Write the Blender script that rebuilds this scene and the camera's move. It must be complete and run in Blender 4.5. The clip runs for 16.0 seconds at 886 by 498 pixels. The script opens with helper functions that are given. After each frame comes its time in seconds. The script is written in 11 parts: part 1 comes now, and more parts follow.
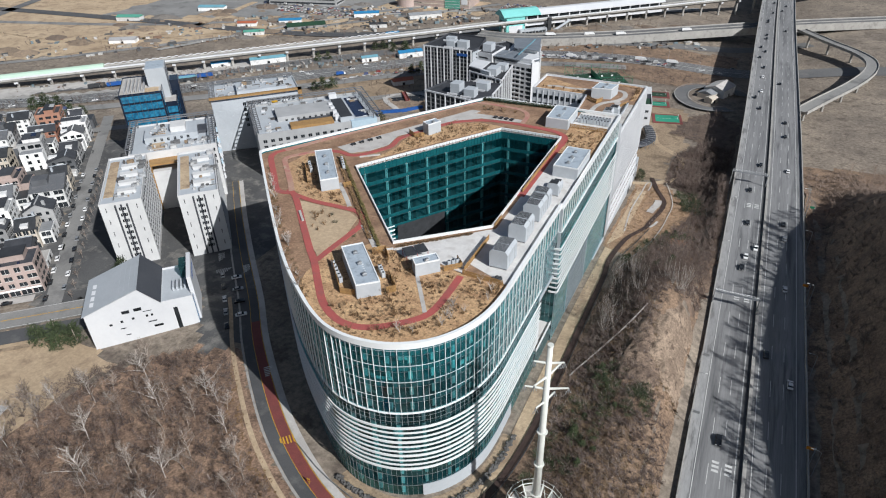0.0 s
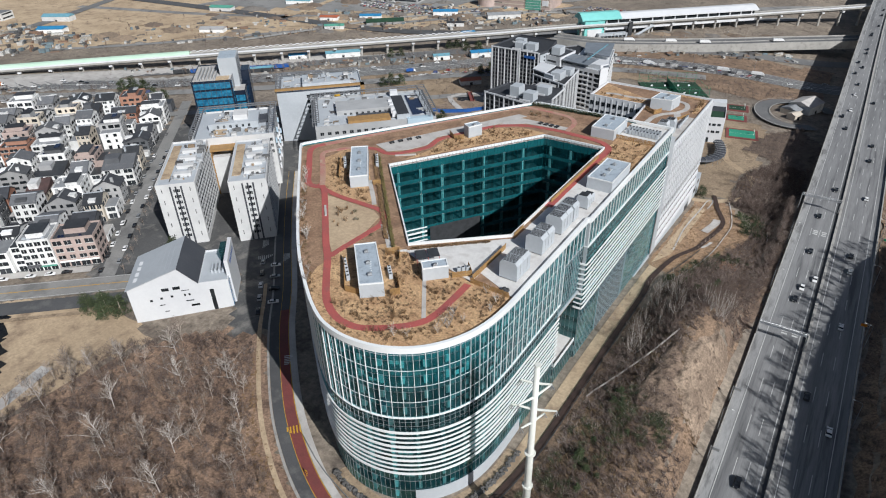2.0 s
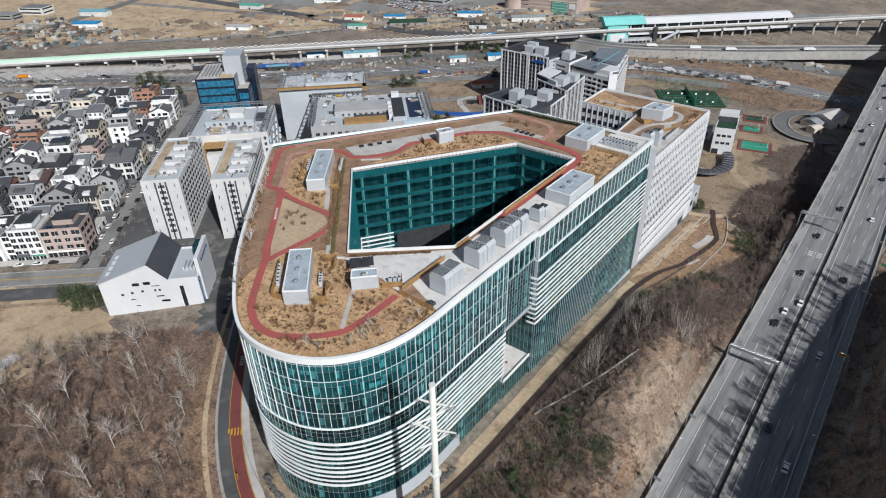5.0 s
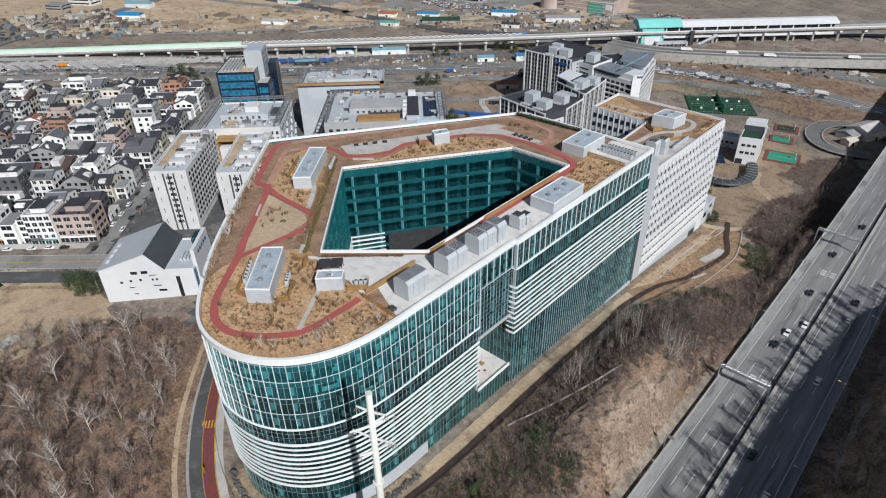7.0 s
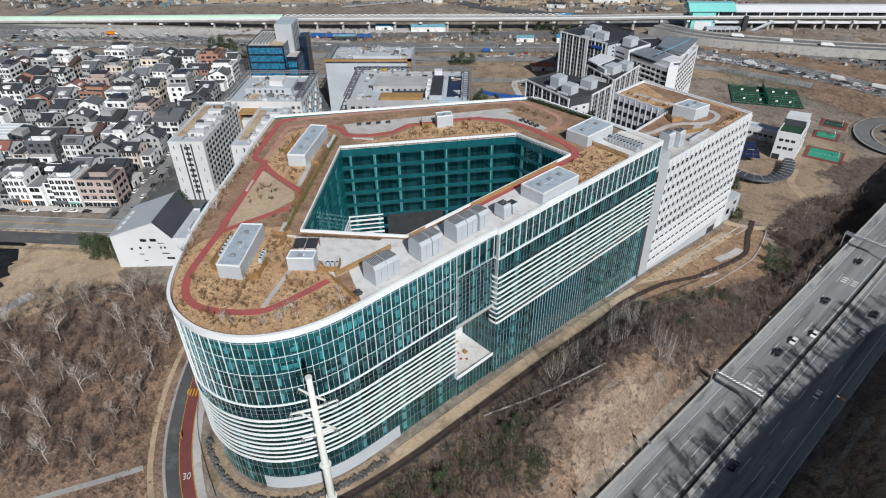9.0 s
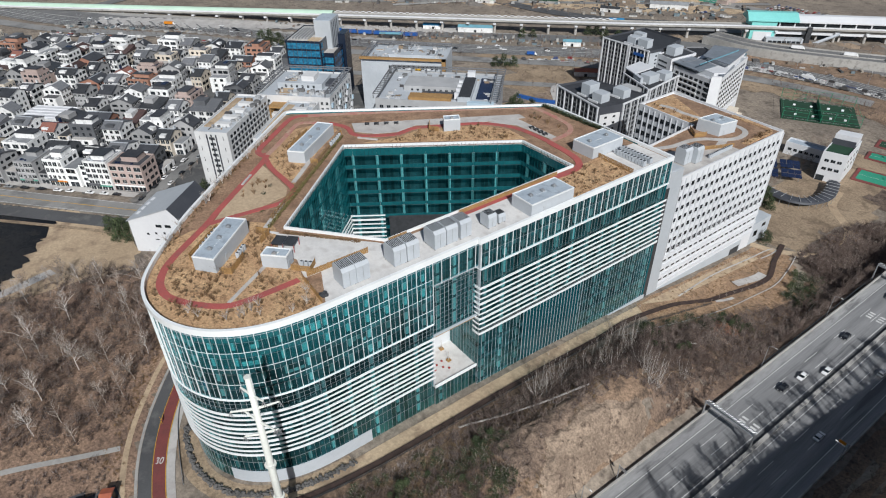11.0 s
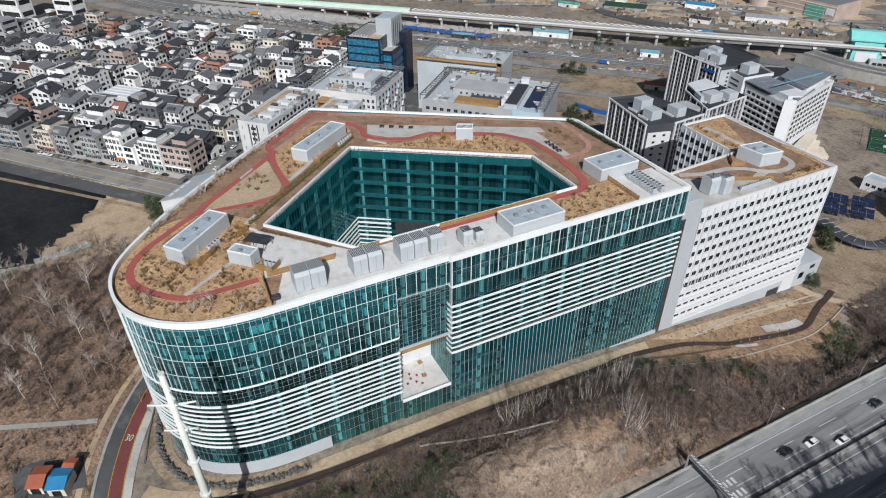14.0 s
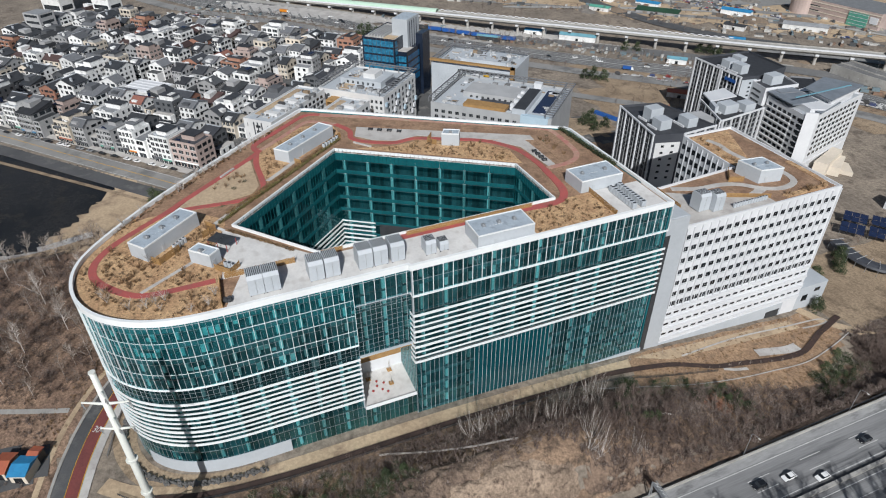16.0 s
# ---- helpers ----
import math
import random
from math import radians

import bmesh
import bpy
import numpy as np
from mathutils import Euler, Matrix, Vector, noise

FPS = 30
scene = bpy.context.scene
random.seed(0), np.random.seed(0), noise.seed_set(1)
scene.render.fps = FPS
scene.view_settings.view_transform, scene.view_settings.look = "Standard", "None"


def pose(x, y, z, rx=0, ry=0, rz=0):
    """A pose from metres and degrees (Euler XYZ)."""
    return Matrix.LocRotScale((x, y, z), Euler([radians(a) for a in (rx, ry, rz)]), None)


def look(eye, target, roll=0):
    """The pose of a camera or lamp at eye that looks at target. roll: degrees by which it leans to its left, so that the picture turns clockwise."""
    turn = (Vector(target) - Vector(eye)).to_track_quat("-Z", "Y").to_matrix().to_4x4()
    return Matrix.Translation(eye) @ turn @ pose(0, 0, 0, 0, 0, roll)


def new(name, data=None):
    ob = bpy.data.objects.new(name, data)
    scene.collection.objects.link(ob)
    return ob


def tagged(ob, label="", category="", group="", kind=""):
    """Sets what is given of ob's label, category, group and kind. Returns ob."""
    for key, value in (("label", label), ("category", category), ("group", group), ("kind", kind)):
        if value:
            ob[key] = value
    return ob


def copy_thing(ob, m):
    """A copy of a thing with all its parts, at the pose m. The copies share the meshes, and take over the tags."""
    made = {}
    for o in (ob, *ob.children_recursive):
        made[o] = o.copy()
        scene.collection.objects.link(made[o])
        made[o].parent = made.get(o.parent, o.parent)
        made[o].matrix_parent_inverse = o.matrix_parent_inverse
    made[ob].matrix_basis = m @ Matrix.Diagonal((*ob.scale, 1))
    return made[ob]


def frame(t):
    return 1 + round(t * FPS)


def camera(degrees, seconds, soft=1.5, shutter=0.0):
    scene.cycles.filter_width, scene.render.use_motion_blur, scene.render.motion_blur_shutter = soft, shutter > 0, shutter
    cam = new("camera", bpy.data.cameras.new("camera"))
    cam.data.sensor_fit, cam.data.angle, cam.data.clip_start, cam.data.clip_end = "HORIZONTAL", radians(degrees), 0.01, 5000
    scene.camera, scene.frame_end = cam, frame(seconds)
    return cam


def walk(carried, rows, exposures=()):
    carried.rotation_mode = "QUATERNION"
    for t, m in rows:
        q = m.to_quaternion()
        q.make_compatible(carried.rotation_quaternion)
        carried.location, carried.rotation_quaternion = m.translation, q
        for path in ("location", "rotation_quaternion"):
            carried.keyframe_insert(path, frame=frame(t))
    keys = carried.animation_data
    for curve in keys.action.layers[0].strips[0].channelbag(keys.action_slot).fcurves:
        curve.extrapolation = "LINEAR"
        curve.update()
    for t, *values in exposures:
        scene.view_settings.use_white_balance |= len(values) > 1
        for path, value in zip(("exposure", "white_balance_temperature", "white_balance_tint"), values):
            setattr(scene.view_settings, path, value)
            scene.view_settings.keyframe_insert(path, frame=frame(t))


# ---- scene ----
cam = camera(70.9, 16.0, soft=1.1)
METRES, EYE, TILT, LEAN, TURN = 163.2, 150.0, 0.0, 0.0, 26.1
ROWS = [
    (0.0, 0.0, 0.0, 0.0, -0.75, -33.04, 1.16),
    (0.5, 0.0277, 0.0051, -0.0007, 1.27, -33.02, 1.13),
    (1.0, 0.0541, 0.0111, -0.0012, 3.49, -33.01, 1.15),
    (1.5, 0.0808, 0.0182, -0.0012, 5.76, -33.01, 1.12),
    (2.0, 0.1078, 0.0266, -0.0018, 7.49, -32.97, 1.1),
    (2.5, 0.1355, 0.0362, -0.0016, 8.19, -32.95, 1.12),
    (3.0, 0.1645, 0.0457, -0.0021, 8.33, -32.91, 1.12),
    (3.5, 0.1942, 0.0552, -0.0024, 8.83, -32.91, 1.09),
    (4.0, 0.2229, 0.0644, -0.0027, 9.67, -32.9, 1.09),
    (6.5, 0.3597, 0.1199, -0.0035, 15.05, -32.89, 1.0),
    (7.0, 0.3875, 0.1332, -0.0038, 16.11, -33.0, 0.94),
    (7.5, 0.4153, 0.1467, -0.0036, 17.22, -33.46, 0.9),
    (8.0, 0.4426, 0.1608, -0.0039, 18.63, -34.17, 0.88),
    (8.5, 0.4702, 0.176, -0.0039, 20.01, -34.74, 0.83),
    (9.0, 0.4974, 0.1921, -0.0041, 21.54, -34.82, 0.79),
    (11.5, 0.6328, 0.2882, -0.0046, 29.55, -34.85, 0.56),
    (12.0, 0.657, 0.3101, -0.0046, 31.52, -34.88, 0.54),
    (12.5, 0.6809, 0.3337, -0.0046, 33.69, -34.89, 0.52),
    (13.0, 0.704, 0.3588, -0.0041, 35.75, -34.92, 0.48),
    (13.5, 0.7265, 0.3852, -0.004, 36.6, -34.87, 0.49),
    (14.0, 0.7495, 0.4108, -0.0037, 37.45, -34.84, 0.46),
    (14.5, 0.7709, 0.4351, -0.0038, 38.51, -34.82, 0.47),
    (15.0, 0.7909, 0.4592, -0.0037, 39.72, -34.81, 0.49),
    (15.5, 0.8107, 0.4844, -0.0034, 40.75, -34.81, 0.47),
    (16.0, 0.8311, 0.5105, -0.0032, 41.61, -34.82, 0.45),
]
walk(cam, [(t, pose(0, 0, EYE, TILT, LEAN, TURN) @ pose(METRES * x, METRES * y, METRES * z, 90 + pitch, roll, yaw)) for t, x, y, z, yaw, pitch, roll in ROWS], exposures=[(0.0, 0.13), (2.0, 0.09), (4.0, 0.04), (6.5, 0.0), (16.0, -0.02)])


# ---- world, sun and exposure ----
SUN_TO = Vector((0.92 * math.cos(radians(37.3)), -0.39 * math.cos(radians(37.3)), math.sin(radians(37.3)))).normalized()
world = bpy.data.worlds.new("sky")
scene.world = world
world.use_nodes = True
wn = world.node_tree.nodes
sky = wn.new("ShaderNodeTexSky")
sky.sky_type, sky.sun_disc = "NISHITA", False
sky.sun_elevation, sky.sun_rotation = radians(37.3), math.atan2(SUN_TO.x, SUN_TO.y)
sky.air_density, sky.dust_density = 1.0, 1.4
world.node_tree.links.new(sky.outputs[0], wn["Background"].inputs[0])
wn["Background"].inputs[1].default_value = 0.049
sun_lamp = bpy.data.lights.new("sun", "SUN")
sun_lamp.energy, sun_lamp.angle, sun_lamp.color = 4.55, radians(0.5), (0.985, 0.995, 1.0)
sun = new("sun", sun_lamp)
sun.matrix_world = look(tuple(SUN_TO * 400), (0, 0, 0))


# ---- materials ----
def ramp2(nt, fac, lo, hi):
    n = nt.nodes.new("ShaderNodeMapRange")
    n.inputs["From Min"].default_value, n.inputs["From Max"].default_value = lo, hi
    nt.links.new(fac, n.inputs["Value"])
    return n.outputs[0]


def noise_node(nt, coord, scale, detail=4.0, rough=0.6):
    n = nt.nodes.new("ShaderNodeTexNoise")
    n.inputs["Scale"].default_value, n.inputs["Detail"].default_value, n.inputs["Roughness"].default_value = scale, detail, rough
    nt.links.new(coord, n.inputs["Vector"])
    return n.outputs["Fac"]


def mix_colour(nt, fac, a, b, kind="MIX"):
    n = nt.nodes.new("ShaderNodeMix")
    n.data_type, n.blend_type = "RGBA", kind
    for socket, value in ((n.inputs["Factor"], fac), (n.inputs["A"], a), (n.inputs["B"], b)):
        if isinstance(value, bpy.types.NodeSocket):
            nt.links.new(value, socket)
        else:
            socket.default_value = value if isinstance(value, float) else (*value, 1.0)
    return n.outputs["Result"]


def surf(name, c1, c2, big=0.05, fine=1.5, rough=0.8, metal=0.0, bump=0.15, vary=0.0, c3=None, mid=0.3, spread=0.12, grain=0.25, stretch=None, spec=0.4):
    """A weathered surface: two colours in large patches, a third in smaller ones, fine grain and relief; vary: lightness from piece to piece."""
    m = bpy.data.materials.new(name)
    m.use_nodes = True
    nt = m.node_tree
    b = nt.nodes["Principled BSDF"]
    geo = nt.nodes.new("ShaderNodeNewGeometry")
    coord = geo.outputs["Position"]
    if stretch:
        mp = nt.nodes.new("ShaderNodeMapping")
        mp.inputs["Scale"].default_value = stretch
        nt.links.new(coord, mp.inputs["Vector"])
        coord = mp.outputs[0]
    col = mix_colour(nt, ramp2(nt, noise_node(nt, coord, big, 6), 0.5 - spread, 0.5 + spread), c1, c2)
    if c3:
        col = mix_colour(nt, ramp2(nt, noise_node(nt, coord, mid, 5, 0.65), 0.52, 0.66), col, c3)
    fine_out = noise_node(nt, coord, fine, 4, 0.7)
    dark = nt.nodes.new("ShaderNodeMapRange")
    dark.inputs["From Min"].default_value, dark.inputs["From Max"].default_value = 0.3, 0.7
    dark.inputs["To Min"].default_value, dark.inputs["To Max"].default_value = 1 - grain, 1 + grain
    nt.links.new(fine_out, dark.inputs["Value"])
    scaled = nt.nodes.new("ShaderNodeVectorMath")
    scaled.operation = "SCALE"
    nt.links.new(col, scaled.inputs[0])
    nt.links.new(dark.outputs[0], scaled.inputs["Scale"])
    out = scaled.outputs[0]
    if vary:
        info = nt.nodes.new("ShaderNodeObjectInfo")
        r = nt.nodes.new("ShaderNodeMapRange")
        r.inputs["To Min"].default_value, r.inputs["To Max"].default_value = 1 - vary, 1 + vary
        nt.links.new(info.outputs["Random"], r.inputs["Value"])
        s2 = nt.nodes.new("ShaderNodeVectorMath")
        s2.operation = "SCALE"
        nt.links.new(out, s2.inputs[0])
        nt.links.new(r.outputs[0], s2.inputs["Scale"])
        out = s2.outputs[0]
    nt.links.new(out, b.inputs["Base Color"])
    b.inputs["Roughness"].default_value, b.inputs["Metallic"].default_value = rough, metal
    b.inputs["Specular IOR Level"].default_value = spec
    if bump:
        bp = nt.nodes.new("ShaderNodeBump")
        bp.inputs["Strength"].default_value, bp.inputs["Distance"].default_value = bump, 0.5 / fine
        nt.links.new(fine_out, bp.inputs["Height"])
        nt.links.new(bp.outputs[0], b.inputs["Normal"])
    return m


def glass(name, tint, gloss=0.04, rough=0.03, body=(0.006, 0.10, 0.105), cover=0.35):
    """Coated window glass: partly clear through its tint, partly its own body colour, mirror-like at a slant."""
    m = bpy.data.materials.new(name)
    m.use_nodes = True
    nt = m.node_tree
    b = nt.nodes["Principled BSDF"]
    geo = nt.nodes.new("ShaderNodeNewGeometry")
    r = geo.outputs["Random Per Island"]
    clear = nt.nodes.new("ShaderNodeBsdfTransparent")
    nt.links.new(mix_colour(nt, r, tuple(c * 0.5 for c in tint), tint), clear.inputs[0])
    nt.links.new(mix_colour(nt, r, tuple(c * 0.45 for c in body), tuple(c * 1.6 for c in body)), b.inputs["Base Color"])
    b.inputs["Roughness"].default_value, b.inputs["Specular IOR Level"].default_value = 0.3, 0.0
    inner = nt.nodes.new("ShaderNodeMixShader")
    inner.inputs[0].default_value = cover
    nt.links.new(clear.outputs[0], inner.inputs[1])
    nt.links.new(b.outputs[0], inner.inputs[2])
    shine = nt.nodes.new("ShaderNodeBsdfGlossy")
    shine.inputs["Roughness"].default_value = rough
    shine.inputs["Color"].default_value = (0.50, 0.93, 0.97, 1)
    slant = nt.nodes.new("ShaderNodeLayerWeight")
    slant.inputs[0].default_value = 0.5
    fres = nt.nodes.new("ShaderNodeMath")
    fres.operation = "POWER"
    fres.inputs[1].default_value = 4.0
    nt.links.new(slant.outputs["Facing"], fres.inputs[0])
    add = nt.nodes.new("ShaderNodeMath")
    add.operation, add.use_clamp = "ADD", True
    add.inputs[1].default_value = gloss
    nt.links.new(fres.outputs[0], add.inputs[0])
    mx = nt.nodes.new("ShaderNodeMixShader")
    nt.links.new(add.outputs[0], mx.inputs[0])
    nt.links.new(inner.outputs[0], mx.inputs[1])
    nt.links.new(shine.outputs[0], mx.inputs[2])
    nt.links.new(mx.outputs[0], nt.nodes["Material Output"].inputs[0])
    return m


def twig_mix(name, colours):
    """Bark colours that run from twig to twig, darker and paler in patches."""
    m = bpy.data.materials.new(name)
    m.use_nodes = True
    nt = m.node_tree
    geo = nt.nodes.new("ShaderNodeNewGeometry")
    cr = nt.nodes.new("ShaderNodeValToRGB")
    while len(cr.color_ramp.elements) < len(colours):
        cr.color_ramp.elements.new(0.5)
    for k, (e, c) in enumerate(zip(cr.color_ramp.elements, colours)):
        e.position, e.color = k / (len(colours) - 1), (*c, 1)
    nt.links.new(geo.outputs["Random Per Island"], cr.inputs[0])
    patchy = ramp2(nt, noise_node(nt, geo.outputs["Position"], 0.09, 5, 0.7), 0.35, 0.65)
    b = nt.nodes["Principled BSDF"]
    nt.links.new(mix_colour(nt, patchy, cr.outputs[0], colours[0]), b.inputs["Base Color"])
    b.inputs["Roughness"].default_value = 0.95
    b.inputs["Specular IOR Level"].default_value = 0.2
    return m


M = {}
M["brush"] = twig_mix("mixed_brush", ((0.085, 0.061, 0.052), (0.145, 0.107, 0.09), (0.215, 0.168, 0.146), (0.38, 0.325, 0.29)))
M["brush_pale"] = twig_mix("pale_brush", ((0.12, 0.088, 0.068), (0.22, 0.17, 0.135), (0.34, 0.285, 0.24), (0.46, 0.41, 0.365)))
M["straw"] = twig_mix("straw_brush", ((0.13, 0.09, 0.055), (0.24, 0.165, 0.10), (0.34, 0.25, 0.16)))
M["field"] = surf("dry_field", (0.27, 0.225, 0.178), (0.18, 0.150, 0.122), 0.03, 0.5, 0.95, c3=(0.13, 0.105, 0.085), mid=0.11, grain=0.4, bump=0.4)
M["litter"] = surf("leaf_litter", (0.21, 0.138, 0.100), (0.32, 0.215, 0.148), 0.07, 1.2, 0.95, c3=(0.11, 0.074, 0.053), mid=0.22, grain=0.6, bump=0.8)
M["dry_grass"] = surf("dry_grass", (0.27, 0.185, 0.125), (0.17, 0.115, 0.08), 0.09, 1.3, 0.95, c3=(0.085, 0.062, 0.046), mid=0.2, grain=0.55, bump=0.8)
M["rubble"] = surf("broken_brown_soil", (0.24, 0.175, 0.13), (0.15, 0.108, 0.082), 0.15, 1.5, 0.95, c3=(0.075, 0.053, 0.042), mid=0.5, grain=0.55, bump=0.9)
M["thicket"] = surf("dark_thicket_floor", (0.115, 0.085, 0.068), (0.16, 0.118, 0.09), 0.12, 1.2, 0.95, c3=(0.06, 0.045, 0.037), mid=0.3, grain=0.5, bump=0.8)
M["garden_soil"] = surf("orange_garden_soil", (0.37, 0.245, 0.15), (0.27, 0.175, 0.11), 0.15, 1.3, 0.95, c3=(0.17, 0.115, 0.075), mid=0.4, grain=0.4, bump=0.5)
M["clay"] = surf("bare_clay", (0.33, 0.25, 0.185), (0.20, 0.148, 0.11), 0.10, 1.3, 0.95, c3=(0.12, 0.085, 0.064), mid=0.5, grain=0.45, bump=0.9)
M["red_soil"] = surf("reddish_soil", (0.20, 0.14, 0.102), (0.135, 0.095, 0.072), 0.12, 1.0, 0.95, c3=(0.09, 0.06, 0.044), mid=0.3, grain=0.5, bump=0.8)
M["sand"] = surf("bare_sand", (0.50, 0.385, 0.26), (0.40, 0.30, 0.20), 0.03, 0.8, 0.95, c3=(0.28, 0.205, 0.14), mid=0.09, grain=0.2, bump=0.25)
M["tan"] = surf("dry_tan_soil", (0.33, 0.25, 0.17), (0.25, 0.185, 0.125), 0.05, 1.0, 0.95, c3=(0.17, 0.125, 0.085), mid=0.12, grain=0.35, bump=0.4)
M["asphalt"] = surf("asphalt", (0.092, 0.093, 0.096), (0.068, 0.069, 0.072), 0.06, 2.5, 0.85, c3=(0.125, 0.124, 0.122), mid=0.12, grain=0.12, bump=0.1)
M["asphalt_mid"] = surf("grey_asphalt", (0.165, 0.165, 0.163), (0.125, 0.126, 0.128), 0.03, 0.8, 0.85, c3=(0.20, 0.195, 0.19), mid=0.06, grain=0.15, bump=0.08)
M["asphalt_pale"] = surf("worn_asphalt", (0.27, 0.265, 0.255), (0.215, 0.212, 0.205), 0.03, 1.2, 0.85, c3=(0.15, 0.148, 0.145), mid=0.05, grain=0.12, bump=0.08)
M["deck_road"] = surf("motorway_paving", (0.265, 0.265, 0.266), (0.165, 0.166, 0.169), 0.09, 0.9, 0.8, c3=(0.11, 0.111, 0.114), mid=0.16, grain=0.14, bump=0.08, stretch=(2.6, 0.12, 1), spread=0.2)
M["shoulder"] = surf("shoulder_paving", (0.33, 0.33, 0.326), (0.25, 0.25, 0.252), 0.1, 0.9, 0.85, c3=(0.13, 0.13, 0.13), mid=0.2, grain=0.15, stretch=(1.5, 0.3, 1))
M["redway"] = surf("red_road_paint", (0.20, 0.055, 0.05), (0.16, 0.05, 0.047), 0.2, 2.0, 0.8, grain=0.15)
M["track"] = surf("red_rubber_track", (0.40, 0.095, 0.085), (0.33, 0.085, 0.078), 0.15, 2.5, 0.9, c3=(0.29, 0.10, 0.09), grain=0.12)
M["track_pale"] = surf("faded_track", (0.40, 0.17, 0.14), (0.40, 0.25, 0.19), 0.12, 2.0, 0.9, c3=(0.44, 0.34, 0.25), grain=0.15)
M["paint"] = surf("road_marking_paint", (0.62, 0.62, 0.6), (0.5, 0.5, 0.49), 0.4, 3.0, 0.8, grain=0.12)
M["yellow"] = surf("yellow_paint", (0.62, 0.36, 0.03), (0.52, 0.3, 0.03), 0.4, 3.0, 0.7, grain=0.1)
M["concrete"] = surf("concrete", (0.40, 0.385, 0.36), (0.33, 0.32, 0.30), 0.1, 1.2, 0.85, c3=(0.26, 0.25, 0.235), mid=0.3, grain=0.1)
M["pale_paving"] = surf("pale_paving", (0.50, 0.48, 0.455), (0.42, 0.40, 0.38), 0.1, 1.2, 0.8, c3=(0.38, 0.35, 0.33), mid=0.2, grain=0.08)
M["terrace_stone"] = surf("terrace_stone", (0.66, 0.65, 0.63), (0.58, 0.57, 0.555), 0.12, 1.2, 0.8, c3=(0.50, 0.48, 0.46), mid=0.3, grain=0.08)
M["white"] = surf("white_cladding", (0.655, 0.665, 0.68), (0.60, 0.61, 0.63), 0.06, 0.7, 0.45, grain=0.03, bump=0.02)
M["white_metal"] = surf("white_painted_metal", (0.78, 0.80, 0.80), (0.73, 0.75, 0.755), 0.1, 0.8, 0.35, grain=0.03, bump=0.02)
M["grey_panel"] = surf("grey_panel", (0.43, 0.455, 0.48), (0.39, 0.415, 0.44), 0.08, 0.9, 0.5, grain=0.04, bump=0.03)
M["pale_grey"] = surf("pale_grey_panel", (0.455, 0.485, 0.515), (0.41, 0.44, 0.47), 0.08, 0.9, 0.5, grain=0.04, bump=0.03)
M["roof_felt"] = surf("grey_roof_felt", (0.38, 0.44, 0.495), (0.33, 0.385, 0.44), 0.2, 1.5, 0.8, c3=(0.27, 0.31, 0.35), mid=0.5, grain=0.08)
M["mulch"] = surf("straw_mulch", (0.54, 0.36, 0.20), (0.40, 0.245, 0.135), 0.2, 1.6, 0.95, c3=(0.21, 0.125, 0.068), mid=0.6, grain=0.5, bump=0.8)
M["roof_soil"] = surf("dry_lawn_soil", (0.33, 0.215, 0.138), (0.235, 0.142, 0.092), 0.12, 1.4, 0.95, c3=(0.17, 0.105, 0.068), mid=0.35, grain=0.38, bump=0.5)
M["timber"] = surf("timber_screen", (0.36, 0.215, 0.085), (0.29, 0.17, 0.07), 0.6, 3.0, 0.7, grain=0.15, vary=0.12)
M["dark_metal"] = surf("dark_metal", (0.05, 0.053, 0.058), (0.035, 0.037, 0.04), 0.5, 3.0, 0.45, grain=0.1)
M["steel"] = surf("galvanised_steel", (0.42, 0.43, 0.44), (0.34, 0.35, 0.36), 0.6, 3.0, 0.4, metal=0.6, grain=0.1)
M["spandrel_back"] = surf("spandrel_board", (0.15, 0.19, 0.20), (0.10, 0.13, 0.14), 0.12, 0.8, 0.8, grain=0.12)
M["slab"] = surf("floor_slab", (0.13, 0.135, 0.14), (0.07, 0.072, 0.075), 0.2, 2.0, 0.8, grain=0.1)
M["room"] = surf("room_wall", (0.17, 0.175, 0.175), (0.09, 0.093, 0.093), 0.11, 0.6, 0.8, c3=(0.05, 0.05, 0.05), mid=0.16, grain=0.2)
M["blind"] = surf("pale_blind", (0.62, 0.62, 0.60), (0.42, 0.42, 0.41), 0.25, 1.0, 0.8, c3=(0.3, 0.3, 0.3), mid=0.5, grain=0.1)
M["column"] = surf("white_column", (0.62, 0.62, 0.61), (0.54, 0.54, 0.53), 0.3, 2.0, 0.7, grain=0.05)
M["teal"] = surf("teal_spandrel", (0.011, 0.105, 0.118), (0.008, 0.080, 0.095), 0.25, 0.6, 0.12, grain=0.06, bump=0.01, spec=0.6)
M["teal_deep"] = surf("deep_teal_panel", (0.006, 0.060, 0.072), (0.005, 0.045, 0.056), 0.2, 0.6, 0.15, grain=0.1, bump=0.01, spec=0.5)
M["teal_pale"] = surf("pale_teal_spandrel", (0.022, 0.14, 0.16), (0.016, 0.115, 0.135), 0.1, 0.6, 0.15, grain=0.06, bump=0.01, spec=0.6)
M["glass"] = glass("teal_glass", (0.44, 0.86, 0.89), 0.06, body=(0.006, 0.10, 0.13), cover=0.12)
M["pane_leaf"] = glass("teal_pane", (0.58, 0.93, 0.95), 0.03, body=(0.006, 0.12, 0.15), cover=0.08)
M["glass_dark"] = glass("smoky_glass", (0.38, 0.62, 0.65), 0.03, body=(0.008, 0.05, 0.06), cover=0.2)
M["glass_clear"] = glass("clear_glass", (0.5, 0.72, 0.72), 0.03, body=(0.05, 0.16, 0.16), cover=0.2)
M["glass_blue"] = surf("blue_glass", (0.010, 0.065, 0.15), (0.016, 0.12, 0.25), 0.12, 0.4, 0.08, grain=0.2, bump=0.02, spec=0.8)
